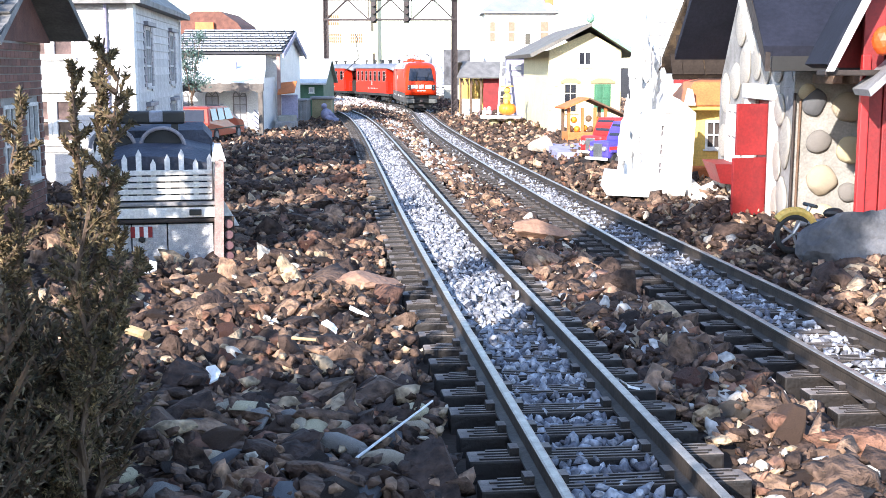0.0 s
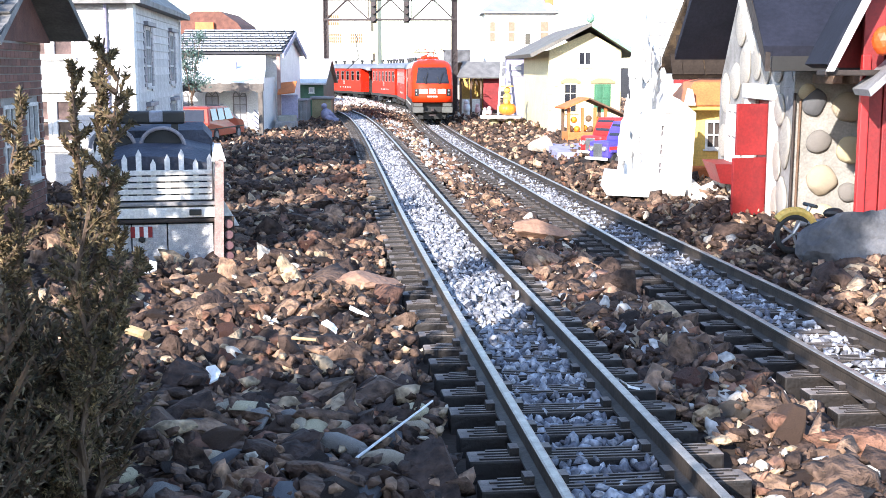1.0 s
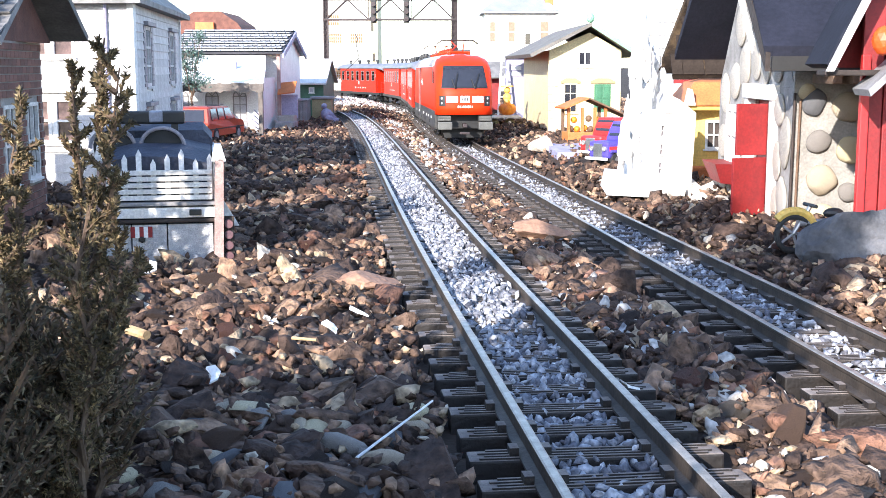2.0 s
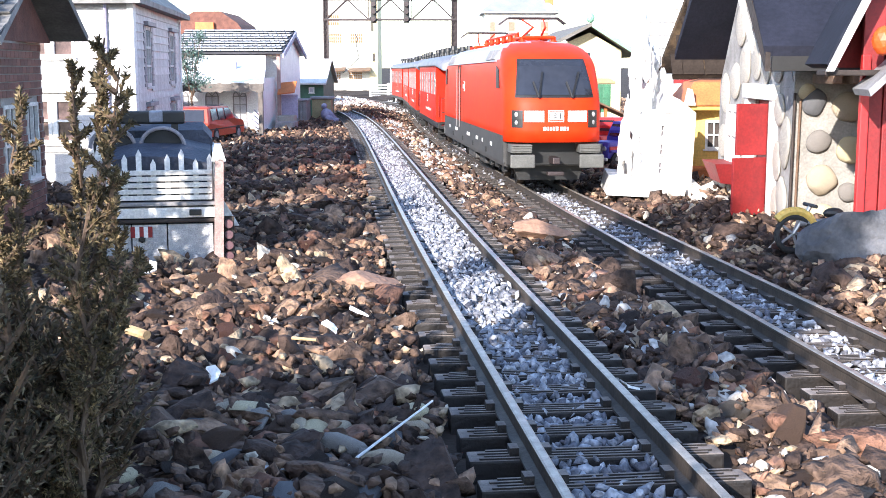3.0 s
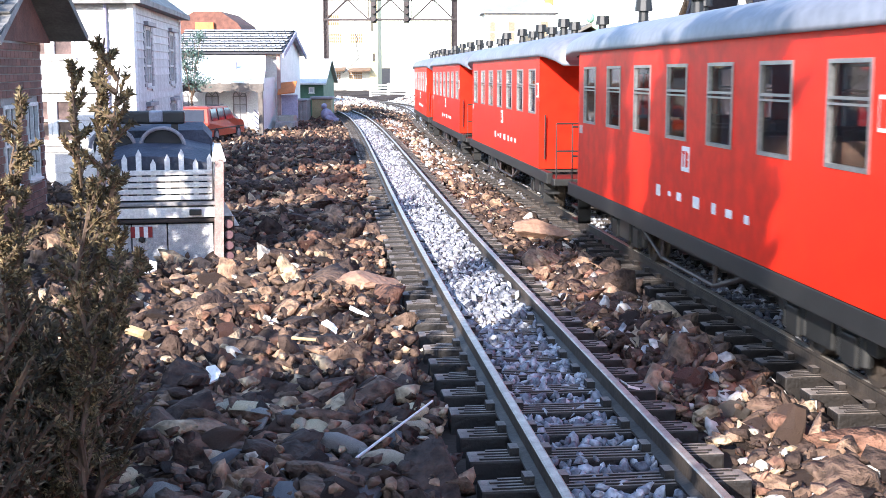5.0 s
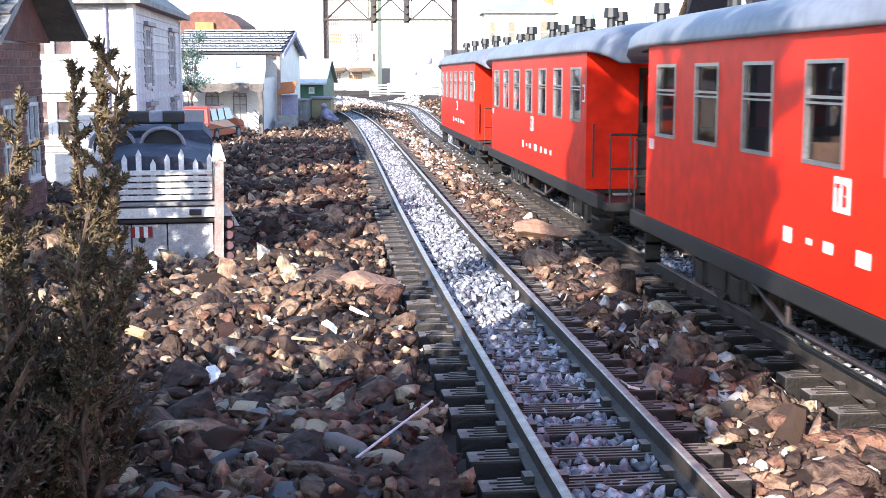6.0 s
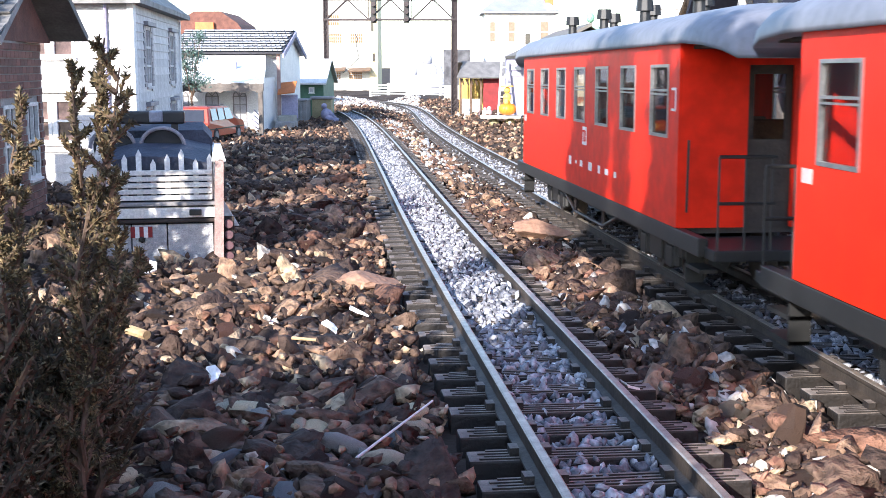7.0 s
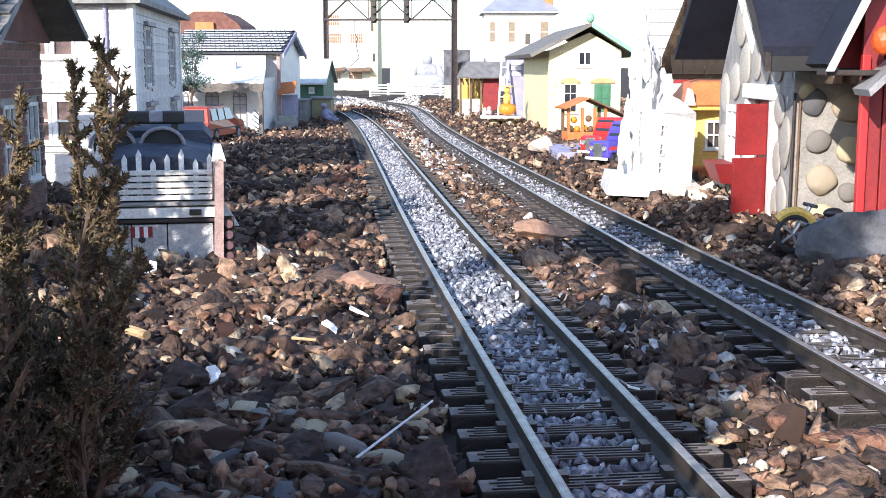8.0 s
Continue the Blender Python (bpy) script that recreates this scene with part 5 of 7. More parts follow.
# ---------- the red car by the porch ----------
def red_car():
    ca = thing("red_estate_car", "dark red model estate car parked by the porch", "car", pose(-0.440, 2.27, GROUND + 0.001, 0, 0, -9))
    ca.scale = (1.12, 1.12, 1.12)
    prof = [(-0.09, 0.012), (-0.092, 0.030), (-0.088, 0.034), (-0.078, 0.056), (-0.070, 0.0585), (0.02, 0.058), (0.045, 0.037), (0.085, 0.033), (0.092, 0.024), (0.092, 0.012)]
    rings = []
    for x, k in ((-0.036, 0.96), (-0.0345, 1.0), (0.0345, 1.0), (0.036, 0.96)):
        rings.append([(x * (0.86 if z > 0.05 else 1), y * k, z) for y, z in prof])
    part("body", loft(rings), M["car_red"], ca, smooth=False)
    for sx in (-1, 1):
        for y0, y1 in ((-0.073, -0.045), (-0.041, -0.012), (-0.008, 0.022)):
            part("side_window", loft([[(sx * (0.0362 if z < 0.05 else 0.0318) + sx * o, y, z) for y, z in ((y0, 0.0375), (y1 + (0.008 if y1 > 0 else 0), 0.0375), (y1, 0.0555), (y0 + 0.004, 0.0555))] for o in (-0.001, 0.0006)]), M["darkglass"], ca)
        for y in (-0.055, 0.055):
            w_ = part("wheel", tube((sx * 0.026, y, 0.0125), (sx * 0.0368, y, 0.0125), 0.0125, seg=20), M["rubber"], ca)
            part("hubcap", tube((sx * 0.0365, y, 0.0125), (sx * 0.0376, y, 0.0125), 0.0075, seg=14), M["plank_grey"], w_)
        part("side_strip", box(sx * 0.0350, -0.088, 0.0225, sx * 0.0366, 0.088, 0.0245), M["black"], ca)
        part("tail_light", box(sx * 0.024, -0.0935, 0.022, sx * 0.035, -0.088, 0.031, 0.001), M["pumpkin"], ca)
        part("roof_rail", tube((sx * 0.026, -0.066, 0.0605), (sx * 0.026, 0.01, 0.0605), 0.0009), M["black"], ca)
    part("rear_window", loft([[(-0.028, -0.0885 - o, 0.0365), (0.028, -0.0885 - o, 0.0365), (0.025, -0.0795 - o, 0.0545), (-0.025, -0.0795 - o, 0.0545)] for o in (-0.002, 0.0008)]), M["darkglass"], ca)
    part("windscreen", loft([[(-0.029, 0.0445 + o, 0.0385), (0.029, 0.0445 + o, 0.0385), (0.026, 0.0225 + o, 0.0565), (-0.026, 0.0225 + o, 0.0565)] for o in (-0.002, 0.001)]), M["darkglass"], ca)
    part("bumper", box(-0.035, -0.0965, 0.012, 0.035, -0.089, 0.019, 0.002), M["black"], ca)
    part("bumper", box(-0.035, 0.089, 0.012, 0.035, 0.0965, 0.019, 0.002), M["black"], ca)
    return ca


red_car()


# ---------- the white station house with its porch ----------
def station_house():
    ho = thing("white_station_house", "white model station house with pale tiled roof and open porch", "house")
    z0 = GROUND - 0.004
    # main block with openings towards the porch
    m, w = wall_pose(-0.585, 2.53, -0.372, 2.53, z0)
    fh = [(0.035, 0.022, 0.058, 0.082), (0.095, 0.014, 0.120, 0.082), (0.152, 0.014, 0.178, 0.082)]
    part("front_wall", holed(bmesh.new(), w, 0.110, fh, 0.006), M["white"], ho, at=m)
    part("upper_wall", box(-0.579, 2.72, 0.10, -0.372, 2.726, 0.162), M["white"], ho)
    part("wing_side", box(-0.378, 2.536, z0, -0.372, 2.72, 0.10), M["white"], ho)
    for h in fh:
        add_window(ho, m, h, M["plank_grey"], M["palepane"], 2, 4, 0.0016)
        cx, r = (h[0] + h[2]) / 2, (h[2] - h[0]) / 2
        bm = bmesh.new()
        for k in range(8):
            a0, a1 = math.pi * k / 8, math.pi * (k + 1) / 8
            tube((cx + r * math.cos(a0), -0.002, h[3] + r * math.sin(a0)), (cx + r * math.cos(a1), -0.002, h[3] + r * math.sin(a1)), 0.0013, seg=6, bm=bm)
        for a in (0.9, 1.57, 2.24):
            tube((cx, -0.001, h[3]), (cx + r * math.cos(a), -0.001, h[3] + r * math.sin(a)), 0.0008, seg=5, bm=bm)
        part("arch_light", bm, M["plank_grey"], ho, "grey arched fanlight", at=m)
    part("side_wall", prism([(2.72, z0), (3.14, z0), (3.14, 0.155), (2.93, 0.202), (2.72, 0.155)], -0.372, -0.366, plane="yz"), M["white"], ho)
    part("side_wall", prism([(2.726, z0), (3.14, z0), (3.14, 0.155), (2.93, 0.202), (2.726, 0.155)], -0.585, -0.579, plane="yz"), M["white"], ho)
    part("back_wall", box(-0.579, 3.134, z0, -0.372, 3.14, 0.165), M["white"], ho)
    a, b, c = (-0.61, 2.69, 0.150), (-0.352, 2.69, 0.150), (-0.61, 2.93, 0.205)
    part("roof_slope", slab(a, b, c, 0.004), M["roof_felt"], ho, "dark felt under the tiles")
    part("roof_slope", slab((-0.352, 3.17, 0.150), (-0.61, 3.17, 0.150), (-0.352, 2.93, 0.205), 0.004), M["tile_roof"], ho)
    shingle_rows(ho, (-0.61, 2.69, 0.154), (-0.352, 2.69, 0.154), (-0.61, 2.93, 0.209), 9, 25, M["tile_roof"], "tile", 0.0028, 3, 0.0011, 0.80)
    part("bargeboard", slab((-0.351, 2.688, 0.142), (-0.351, 2.93, 0.197), (-0.351, 2.688, 0.152), 0.004), M["lilac"], ho)
    part("bargeboard", slab((-0.351, 3.172, 0.142), (-0.351, 2.93, 0.197), (-0.351, 3.172, 0.152), 0.004), M["lilac"], ho)
    # porch roof, sagging white sheet with a ragged brown beam, and its posts
    part("porch_roof", loft([[(-0.548, 2.722, 0.148), (-0.392, 2.722, 0.148), (-0.392, 2.722, 0.153), (-0.548, 2.722, 0.153)],
                             [(-0.545, 2.58, 0.118), (-0.372, 2.58, 0.118), (-0.372, 2.58, 0.123), (-0.545, 2.58, 0.123)],
                             [(-0.545, 2.44, 0.088), (-0.357, 2.44, 0.088), (-0.357, 2.44, 0.093), (-0.545, 2.44, 0.093)]]), M["white"], ho, "white sheet porch roof")
    rr = random.Random(8)
    low = [(-0.545 + 0.188 * i / 24, 0.076 - rr.uniform(0, 0.007)) for i in range(25)]
    top = [(-0.357 - 0.188 * i / 24, 0.0895 + rr.uniform(-0.001, 0.002)) for i in range(25)]
    part("porch_beam", prism(low + top, 2.434, 2.4395), M["beam_brown"], ho, "weathered grey-brown beam with ragged edge")
    for x in (-0.540, -0.3635):
        part("porch_post", box(x - 0.0045, 2.435, z0, x + 0.0045, 2.447, 0.079, 0.001), M["beam_brown"], ho)
    part("porch_post", box(-0.366, 2.70, z0, -0.358, 2.708, 0.150, 0.001), M["post_pink"], ho)
    part("porch_floor", box(-0.55, 2.435, GROUND - 0.004, -0.35, 2.72, GROUND + 0.006, 0.001), M["white_old"], ho)
    part("dormer_sign", box(-0.478, 2.555, 0.118, -0.430, 2.565, 0.133, 0.001), M["lilac"], ho, "blue-grey sign panel on the porch roof")
    for k in range(4):
        part("stair_rail", tube((-0.395 + k * 0.003, 2.50, 0.008 + k * 0.009), (-0.368, 2.46, -0.004 + k * 0.009), 0.0013), M["lilac"], ho)
    part("side_step", box(-0.358, 2.60, GROUND - 0.004, -0.318, 2.68, 0.006, 0.002), M["plank_grey"], ho)
    part("side_step", box(-0.358, 2.64, GROUND - 0.004, -0.323, 2.70, 0.018, 0.002), M["concrete"], ho)
    part("side_panel", box(-0.358, 2.71, 0.01, -0.322, 2.716, 0.062, 0.001), M["lilac"], ho)
    part("orange_awning", slab((-0.362, 2.68, 0.062), (-0.325, 2.68, 0.066), (-0.362, 2.73, 0.085), 0.003), M["orange"], ho, "orange tiled lean-to roof")
    return ho


M["palepane"] = mat("pale_window", (0.62, 0.62, 0.66), (0.5, 0.5, 0.55), 0.2, 60, spec=0.7)
station_house()


def small_stone_lodge():
    ho = thing("stone_lodge", "small rubble-stone model lodge with a grey slab roof", "house")
    z0 = GROUND - 0.004
    part("wall", box(-0.60, 2.30, z0, -0.515, 2.42, 0.078, 0.002), M["mortar"], ho)
    me = bpy.data.meshes.new("stone")
    bm = ball((0, 0, 0), 0.007, 1, sy=0.35, sz=0.55, rough=0.3)
    bm.to_mesh(me)
    bm.free()
    me.materials.append(M["cobble"])
    rr = random.Random(2)
    for j in range(9):
        for i in range(8):
            share("stone", me, ho, pose(-0.515, 2.305 + i * 0.015 + (0.006 if j % 2 else 0), z0 + 0.008 + j * 0.0102, 0, 0, 90 + rr.uniform(-8, 8)))
    part("roof", slab((-0.615, 2.28, 0.078), (-0.500, 2.28, 0.078), (-0.615, 2.43, 0.095), 0.004), M["shingle"], ho)
    return ho


small_stone_lodge()


def make_tree(name, label, base, height, spread, seed, mat_key):
    """A small tree: tapered trunk, limbs, and a crown of many small leaf clumps with gaps."""
    r = random.Random(seed)
    tr = thing(name, label, "tree", pose(*base))
    bm = tube((0, 0, 0), (0, 0, height * 0.55), spread * 0.05, spread * 0.03, 8)
    tips = []
    for k in range(12):
        a, q = r.uniform(0, 6.28), r.uniform(0.35, 1.0)
        p0 = Vector((0, 0, height * r.uniform(0.3, 0.55)))
        p1 = Vector((math.cos(a) * spread * q, math.sin(a) * spread * q, height * r.uniform(0.5, 1.0)))
        tube(p0, p1, spread * 0.025, spread * 0.010, 6, bm)
        tips += [p1, p0.lerp(p1, 0.65)]
    part("trunk", bm, M["twig"], tr)
    V, Fc = [], []
    for p in tips:
        for j in range(60):
            c = p + Vector((r.gauss(0, 1), r.gauss(0, 1), r.gauss(0, 0.8))) * spread * 0.15
            u = Vector((r.gauss(0, 1), r.gauss(0, 1), r.gauss(0, 1))).normalized()
            v = u.orthogonal().normalized()
            s = spread * r.uniform(0.04, 0.09)
            k = len(V)
            V += [tuple(c - u * s), tuple(c + v * s * 0.5), tuple(c + u * s), tuple(c - v * s * 0.5 + u.cross(v) * s * 0.3)]
            Fc += [(k, k + 1, k + 2), (k, k + 2, k + 3)]
    me = bpy.data.meshes.new("crown")
    me.from_pydata(V, [], Fc)
    me.materials.append(M[mat_key])
    cr = new("crown", me)
    cr.parent = tr
    return tr


make_tree("miniature_tree", "small bluish-green model tree with a twisted trunk", (-0.468, 2.28, GROUND), 0.20, 0.040, 5, "tree_leaf")


# ---------- green shed, plank box, round signal hut with a seated doll ----------
def green_shed():
    ho = thing("green_shed", "dark green model shed with a pale pitched roof", "shed")
    z0 = GROUND - 0.004
    m, w = wall_pose(-0.386, 3.30, -0.322, 3.30, z0)
    fh = [(0.026, 0.075, 0.038, 0.087)]
    part("front_wall", holed(bmesh.new(), w, 0.102, fh, 0.004), M["green"], ho, at=m)
    add_window(ho, m, fh[0], M["white"], M["palepane"], 1, 1, 0.0015)
    part("gable_wall", prism([(3.30, z0), (3.62, z0), (3.62, 0.082), (3.46, 0.138), (3.30, 0.082)], -0.392, -0.388, plane="yz"), M["mint_dark"], ho)
    part("gable_wall", prism([(3.304, z0), (3.62, z0), (3.62, 0.082), (3.46, 0.138), (3.304, 0.082)], -0.326, -0.322, plane="yz"), M["green"], ho)
    part("roof_slope", slab((-0.402, 3.27, 0.076), (-0.312, 3.27, 0.076), (-0.402, 3.46, 0.142), 0.004), M["white_old"], ho)
    part("roof_slope", slab((-0.312, 3.65, 0.076), (-0.402, 3.65, 0.076), (-0.312, 3.46, 0.142), 0.004), M["white_old"], ho)
    part("side_window", box(-0.3935, 3.34, 0.045, -0.392, 3.38, 0.075), M["palepane"], ho)
    return ho


M["mint_dark"] = mat("mid_green", (0.10, 0.27, 0.17), (0.08, 0.22, 0.14), 0.65, 40)
green_shed()


def plank_box():
    bx = thing("plank_bunker", "grey weathered plank bunker with a flat lid", "bunker")
    for k in range(7):
        x = -0.395 + k * 0.0085
        part("plank", box(x, 3.0, GROUND - 0.003, x + 0.0078, 3.006, 0.040, 0.0006), M["plank_grey"], bx)
    part("side", box(-0.3395, 3.006, GROUND - 0.003, -0.3355, 3.10, 0.040), M["plank_grey"], bx)
    part("side", box(-0.395, 3.006, GROUND - 0.003, -0.391, 3.10, 0.040), M["plank_grey"], bx)
    part("lid", box(-0.400, 2.992, 0.040, -0.332, 3.11, 0.044, 0.001), M["plank_grey"], bx)
    return bx


plank_box()


def round_hut():
    hu = thing("stone_plinth", "sand-coloured square stone plinth with a grey cap slab", "plinth")
    part("shaft", box(-0.331, 3.09, GROUND - 0.003, -0.283, 3.14, 0.042, 0.002), M["sand"], hu)
    part("cap", box(-0.336, 3.085, 0.042, -0.278, 3.145, 0.049, 0.0025), M["plank_grey"], hu)


M["sand"] = mat("sand_stone", (0.36, 0.31, 0.17), (0.27, 0.23, 0.13), 0.85, 50, 0.4)
round_hut()
doll = ball((-0.297, 3.055, 0.026), 0.0075, 2)
for c, r_, k in (((-0.292, 3.052, 0.006), 0.014, 0.9), ((-0.283, 3.045, -0.004), 0.012, 0.6), ((-0.268, 3.04, -0.008), 0.010, 0.5)):
    ball(c, r_, 2, doll, sz=k * 1.2)
tube((-0.284, 3.05, 0.015), (-0.266, 3.04, -0.004), 0.004, 0.003, 8, doll)
tagged(part("seated_doll", doll, M["lilac"], smooth=True), "small grey-blue seated doll leaning on the plinth", "doll")
# ---------- gantry over the lines ----------
def make_gantry():
    ga = thing("signal_gantry", "dark steel lattice signal gantry spanning both tracks", "gantry")
    Y0 = 3.40
    for x, w in ((-0.3225, 0.0055), (0.0315, 0.0075)):
        bm = bmesh.new()
        for dx in (-w, w):
            for dy in (-0.008, 0.008):
                box(x + dx - 0.0013, Y0 + dy - 0.0013, GROUND - 0.004, x + dx + 0.0013, Y0 + dy + 0.0013, 0.335, 0, bm)
        for k in range(22):
            z = GROUND + 0.016 * k
            tube((x - w, Y0 - 0.008, z), (x + w, Y0 - 0.008, z + 0.016), 0.0011, seg=5, bm=bm)
            tube((x + w, Y0 - 0.008, z), (x - w, Y0 - 0.008, z + 0.016), 0.0011, seg=5, bm=bm)
        box(x - w + 0.001, Y0 - 0.002, GROUND, x + w - 0.001, Y0 + 0.002, 0.335, 0, bm)
        box(x - w - 0.006, Y0 - 0.014, GROUND - 0.004, x + w + 0.006, Y0 + 0.014, GROUND + 0.006, 0.001, bm)
        part("post", bm, M["steel"], ga)
    for z in (0.2515, 0.306):
        for dy in (-0.010, 0.010):
            part("chord", box(-0.330, Y0 + dy - 0.002, z - 0.0025, 0.040, Y0 + dy + 0.002, z + 0.0025), M["steel"], ga)
    n = 6
    for k in range(n):
        x0, x1 = -0.322 + 0.353 * k / n, -0.322 + 0.353 * (k + 1) / n
        for dy in (-0.010, 0.010):
            part("brace", tube((x0, Y0 + dy, 0.306 if k % 2 else 0.2515), (x1, Y0 + dy, 0.2515 if k % 2 else 0.306), 0.0016, seg=6), M["steel"], ga)
        part("upright", tube((x0, Y0 - 0.010, 0.2515), (x0, Y0 - 0.010, 0.306), 0.0012, seg=6), M["steel"], ga)
    for x in (-0.190, -0.100):
        s = part("signal_head", box(x - 0.0085, Y0 - 0.020, 0.242, x + 0.0085, Y0 - 0.012, 0.318, 0.003), M["black"], ga, "black three-lamp signal head")
        for z in (0.252, 0.272, 0.292):
            hd = tube((x, Y0 - 0.030, z), (x, Y0 - 0.019, z), 0.0062, 0.0066, 14)
            part("lamp_hood", hd, M["steel"], s)
    pts = [(-0.243, Y0, 0.2515), (-0.243, Y0, 0.215), (-0.236, Y0, 0.200), (-0.240, Y0, 0.185), (-0.232, Y0, 0.147), (-0.277, Y0, 0.106)]
    bm = bmesh.new()
    for p, q in zip(pts, pts[1:]):
        tube(p, q, 0.0011, seg=6, bm=bm)
    part("hanging_wire", bm, M["black"], ga, "thin bent hanging wire")
    return ga


def set_back(ob, k):
    """Move a far thing away from the eye along its line of sight, growing it to suit."""
    e = Vector((0, 0, 0.121))
    ob.matrix_basis = Matrix.Translation(e) @ Matrix.Diagonal((k, k, k, 1)) @ Matrix.Translation(-e) @ ob.matrix_basis


set_back(make_gantry(), 1.06)


# ---------- far cream building ----------
def cream_building():
    ho = thing("cream_factory", "tall cream model building with orange-barred windows and yellow corner", "building")
    z0 = GROUND - 0.005
    m, w = wall_pose(-0.60, 6.0, -0.358, 6.0, z0)
    fh = [(0.030, 0.345, 0.095, 0.395), (0.150, 0.260, 0.210, 0.305), (0.045, 0.260, 0.105, 0.305), (0.040, 0.085, 0.10, 0.12), (0.140, 0.085, 0.205, 0.12)]
    part("front_wall", holed(bmesh.new(), w, 0.56, fh, 0.008), M["cream"], ho, at=m)
    for h in fh:
        add_window(ho, m, h, M["white_old"], M["amber"], 6, 3, 0.0022)
    part("corner_strip", box(-0.358, 5.992, z0, -0.318, 6.4, 0.56), M["yellow"], ho, "yellow corner pier")
    part("slot", box(-0.350, 5.9895, 0.295, -0.338, 5.9925, 0.335), M["darkglass"], ho)
    part("slot", box(-0.343, 5.9895, 0.150, -0.331, 5.9925, 0.190), M["darkglass"], ho)
    part("body", box(-0.60, 6.008, z0, -0.358, 6.4, 0.55), M["cream"], ho)
    for x0, x1 in ((-0.575, -0.475), (-0.46, -0.35)):
        part("canopy", slab((x0, 5.93, 0.098), (x1, 5.93, 0.104), (x0, 6.0, 0.112), 0.006), M["wood_brown"], ho)
    part("plinth", box(-0.60, 5.985, z0, -0.40, 6.0, 0.0), M["green"], ho)
    part("cornice", box(-0.61, 5.98, 0.545, -0.31, 6.41, 0.57, 0.003), M["wood_brown"], ho)
    return ho


set_back(cream_building(), 1.2)


def picket_fence():
    fe = thing("white_rail_fence", "white model rail fence along the far bend", "fence")
    pts = [(-0.315, 5.30), (-0.235, 5.28), (-0.155, 5.24), (-0.08, 5.18), (-0.01, 5.08), (0.045, 4.92)]
    for p in pts:
        part("post", box(p[0] - 0.004, p[1] - 0.004, GROUND - 0.004, p[0] + 0.004, p[1] + 0.004, 0.056, 0.001), M["white"], fe)
    for p, q in zip(pts, pts[1:]):
        for z in (-0.002, 0.010, 0.022, 0.034, 0.046):
            part("rail", tube((*p, z), (*q, z), 0.0034, seg=6), M["white"], fe)
    return fe


set_back(picket_fence(), 1.14)
bm = ball((0, 0, 0.155), 0.024, 3, sz=1.15)
ball((0, 0, 0.10), 0.05, 3, bm, sx=1.15, sy=0.7, sz=0.85)
ball((0, -0.02, 0.055), 0.075, 3, bm, sx=1.25, sy=0.7, sz=0.55)
for sx in (-1, 1):
    tube((sx * 0.05, 0, 0.12), (sx * 0.075, -0.03, 0.065), 0.018, 0.014, 12, bm)
    ball((sx * 0.055, -0.035, 0.045), 0.035, 2, bm, sz=0.6)
bm.transform(pose(-0.072, 5.62, 0))
box(-0.16, 5.55, GROUND - 0.004, 0.02, 5.70, 0.03, 0.004, bm)
set_back(tagged(part("seated_statue", bm, M["plaster"], smooth=True), "pale stone seated statue behind the fence", "statue"), 1.14)

wb = thing("water_tank", "dark grey square water tank on a stone base", "tank")
part("tank", loft([[(x * k + 0.056, y * k + 5.06, z) for x, y in ((-0.055, -0.05), (0.055, -0.05), (0.055, 0.05), (-0.055, 0.05))] for z, k in ((0.05, 0.90), (0.055, 0.93), (0.19, 1.0), (0.194, 1.0), (0.194, 0.95))]), M["stone_grey"], wb)
part("base", box(0.004, 5.01, GROUND - 0.004, 0.108, 5.11, 0.050, 0.003), M["concrete"], wb)


def market_hut():
    hu = thing("market_hut", "small yellow and red model hut with a grey roof", "hut")
    z0 = GROUND - 0.004
    part("back_wall", box(0.05, 3.72, z0, 0.165, 3.726, 0.095), M["yellow_hot"], hu)
    part("side_wall", box(0.118, 3.60, z0, 0.165, 3.606, 0.092), M["red"], hu, "red boarded wall")
    part("side_wall", box(0.161, 3.606, z0, 0.165, 3.72, 0.092), M["red"], hu)
    part("counter", box(0.052, 3.60, z0, 0.112, 3.61, 0.03, 0.001), M["cream"], hu)
    for x in (0.052, 0.082, 0.112):
        part("post", box(x - 0.003, 3.598, z0, x + 0.003, 3.604, 0.09), M["wood_brown"], hu)
    part("roof_slope", slab((0.040, 3.57, 0.090), (0.175, 3.57, 0.090), (0.060, 3.66, 0.136), 0.004), M["shingle"], hu)
    part("roof_slope", slab((0.175, 3.75, 0.090), (0.040, 3.75, 0.090), (0.175, 3.66, 0.136), 0.004), M["shingle"], hu)
    for i in range(5):
        part("thatch_fringe", tube((0.055 + i * 0.013, 3.588, 0.088), (0.062 + i * 0.013, 3.592, 0.070), 0.004, 0.002, 6), M["wood_brown"], hu)
    return hu


market_hut()
for i, (x, y, h, k) in enumerate(((0.068, 3.50, 0.045, "white"), (0.098, 3.46, 0.036, "pink"), (0.113, 3.30, 0.03, "white"), (0.124, 3.28, 0.034, "pink"))):
    b = ball((x, y, GROUND + h * 0.85), h * 0.17, 2)
    ball((x, y, GROUND + h * 0.5), h * 0.24, 2, b, sz=1.35)
    tube((x - 0.004, y, GROUND), (x - 0.002, y, GROUND + h * 0.4), h * 0.10, seg=8, bm=b)
    tube((x + 0.005, y - 0.004, GROUND), (x + 0.002, y, GROUND + h * 0.4), h * 0.10, seg=8, bm=b)
    tagged(part("figurine", b, M[k], smooth=True), "small pale plaster figurine standing by the hut", "figurine", group="figurines by the hut")


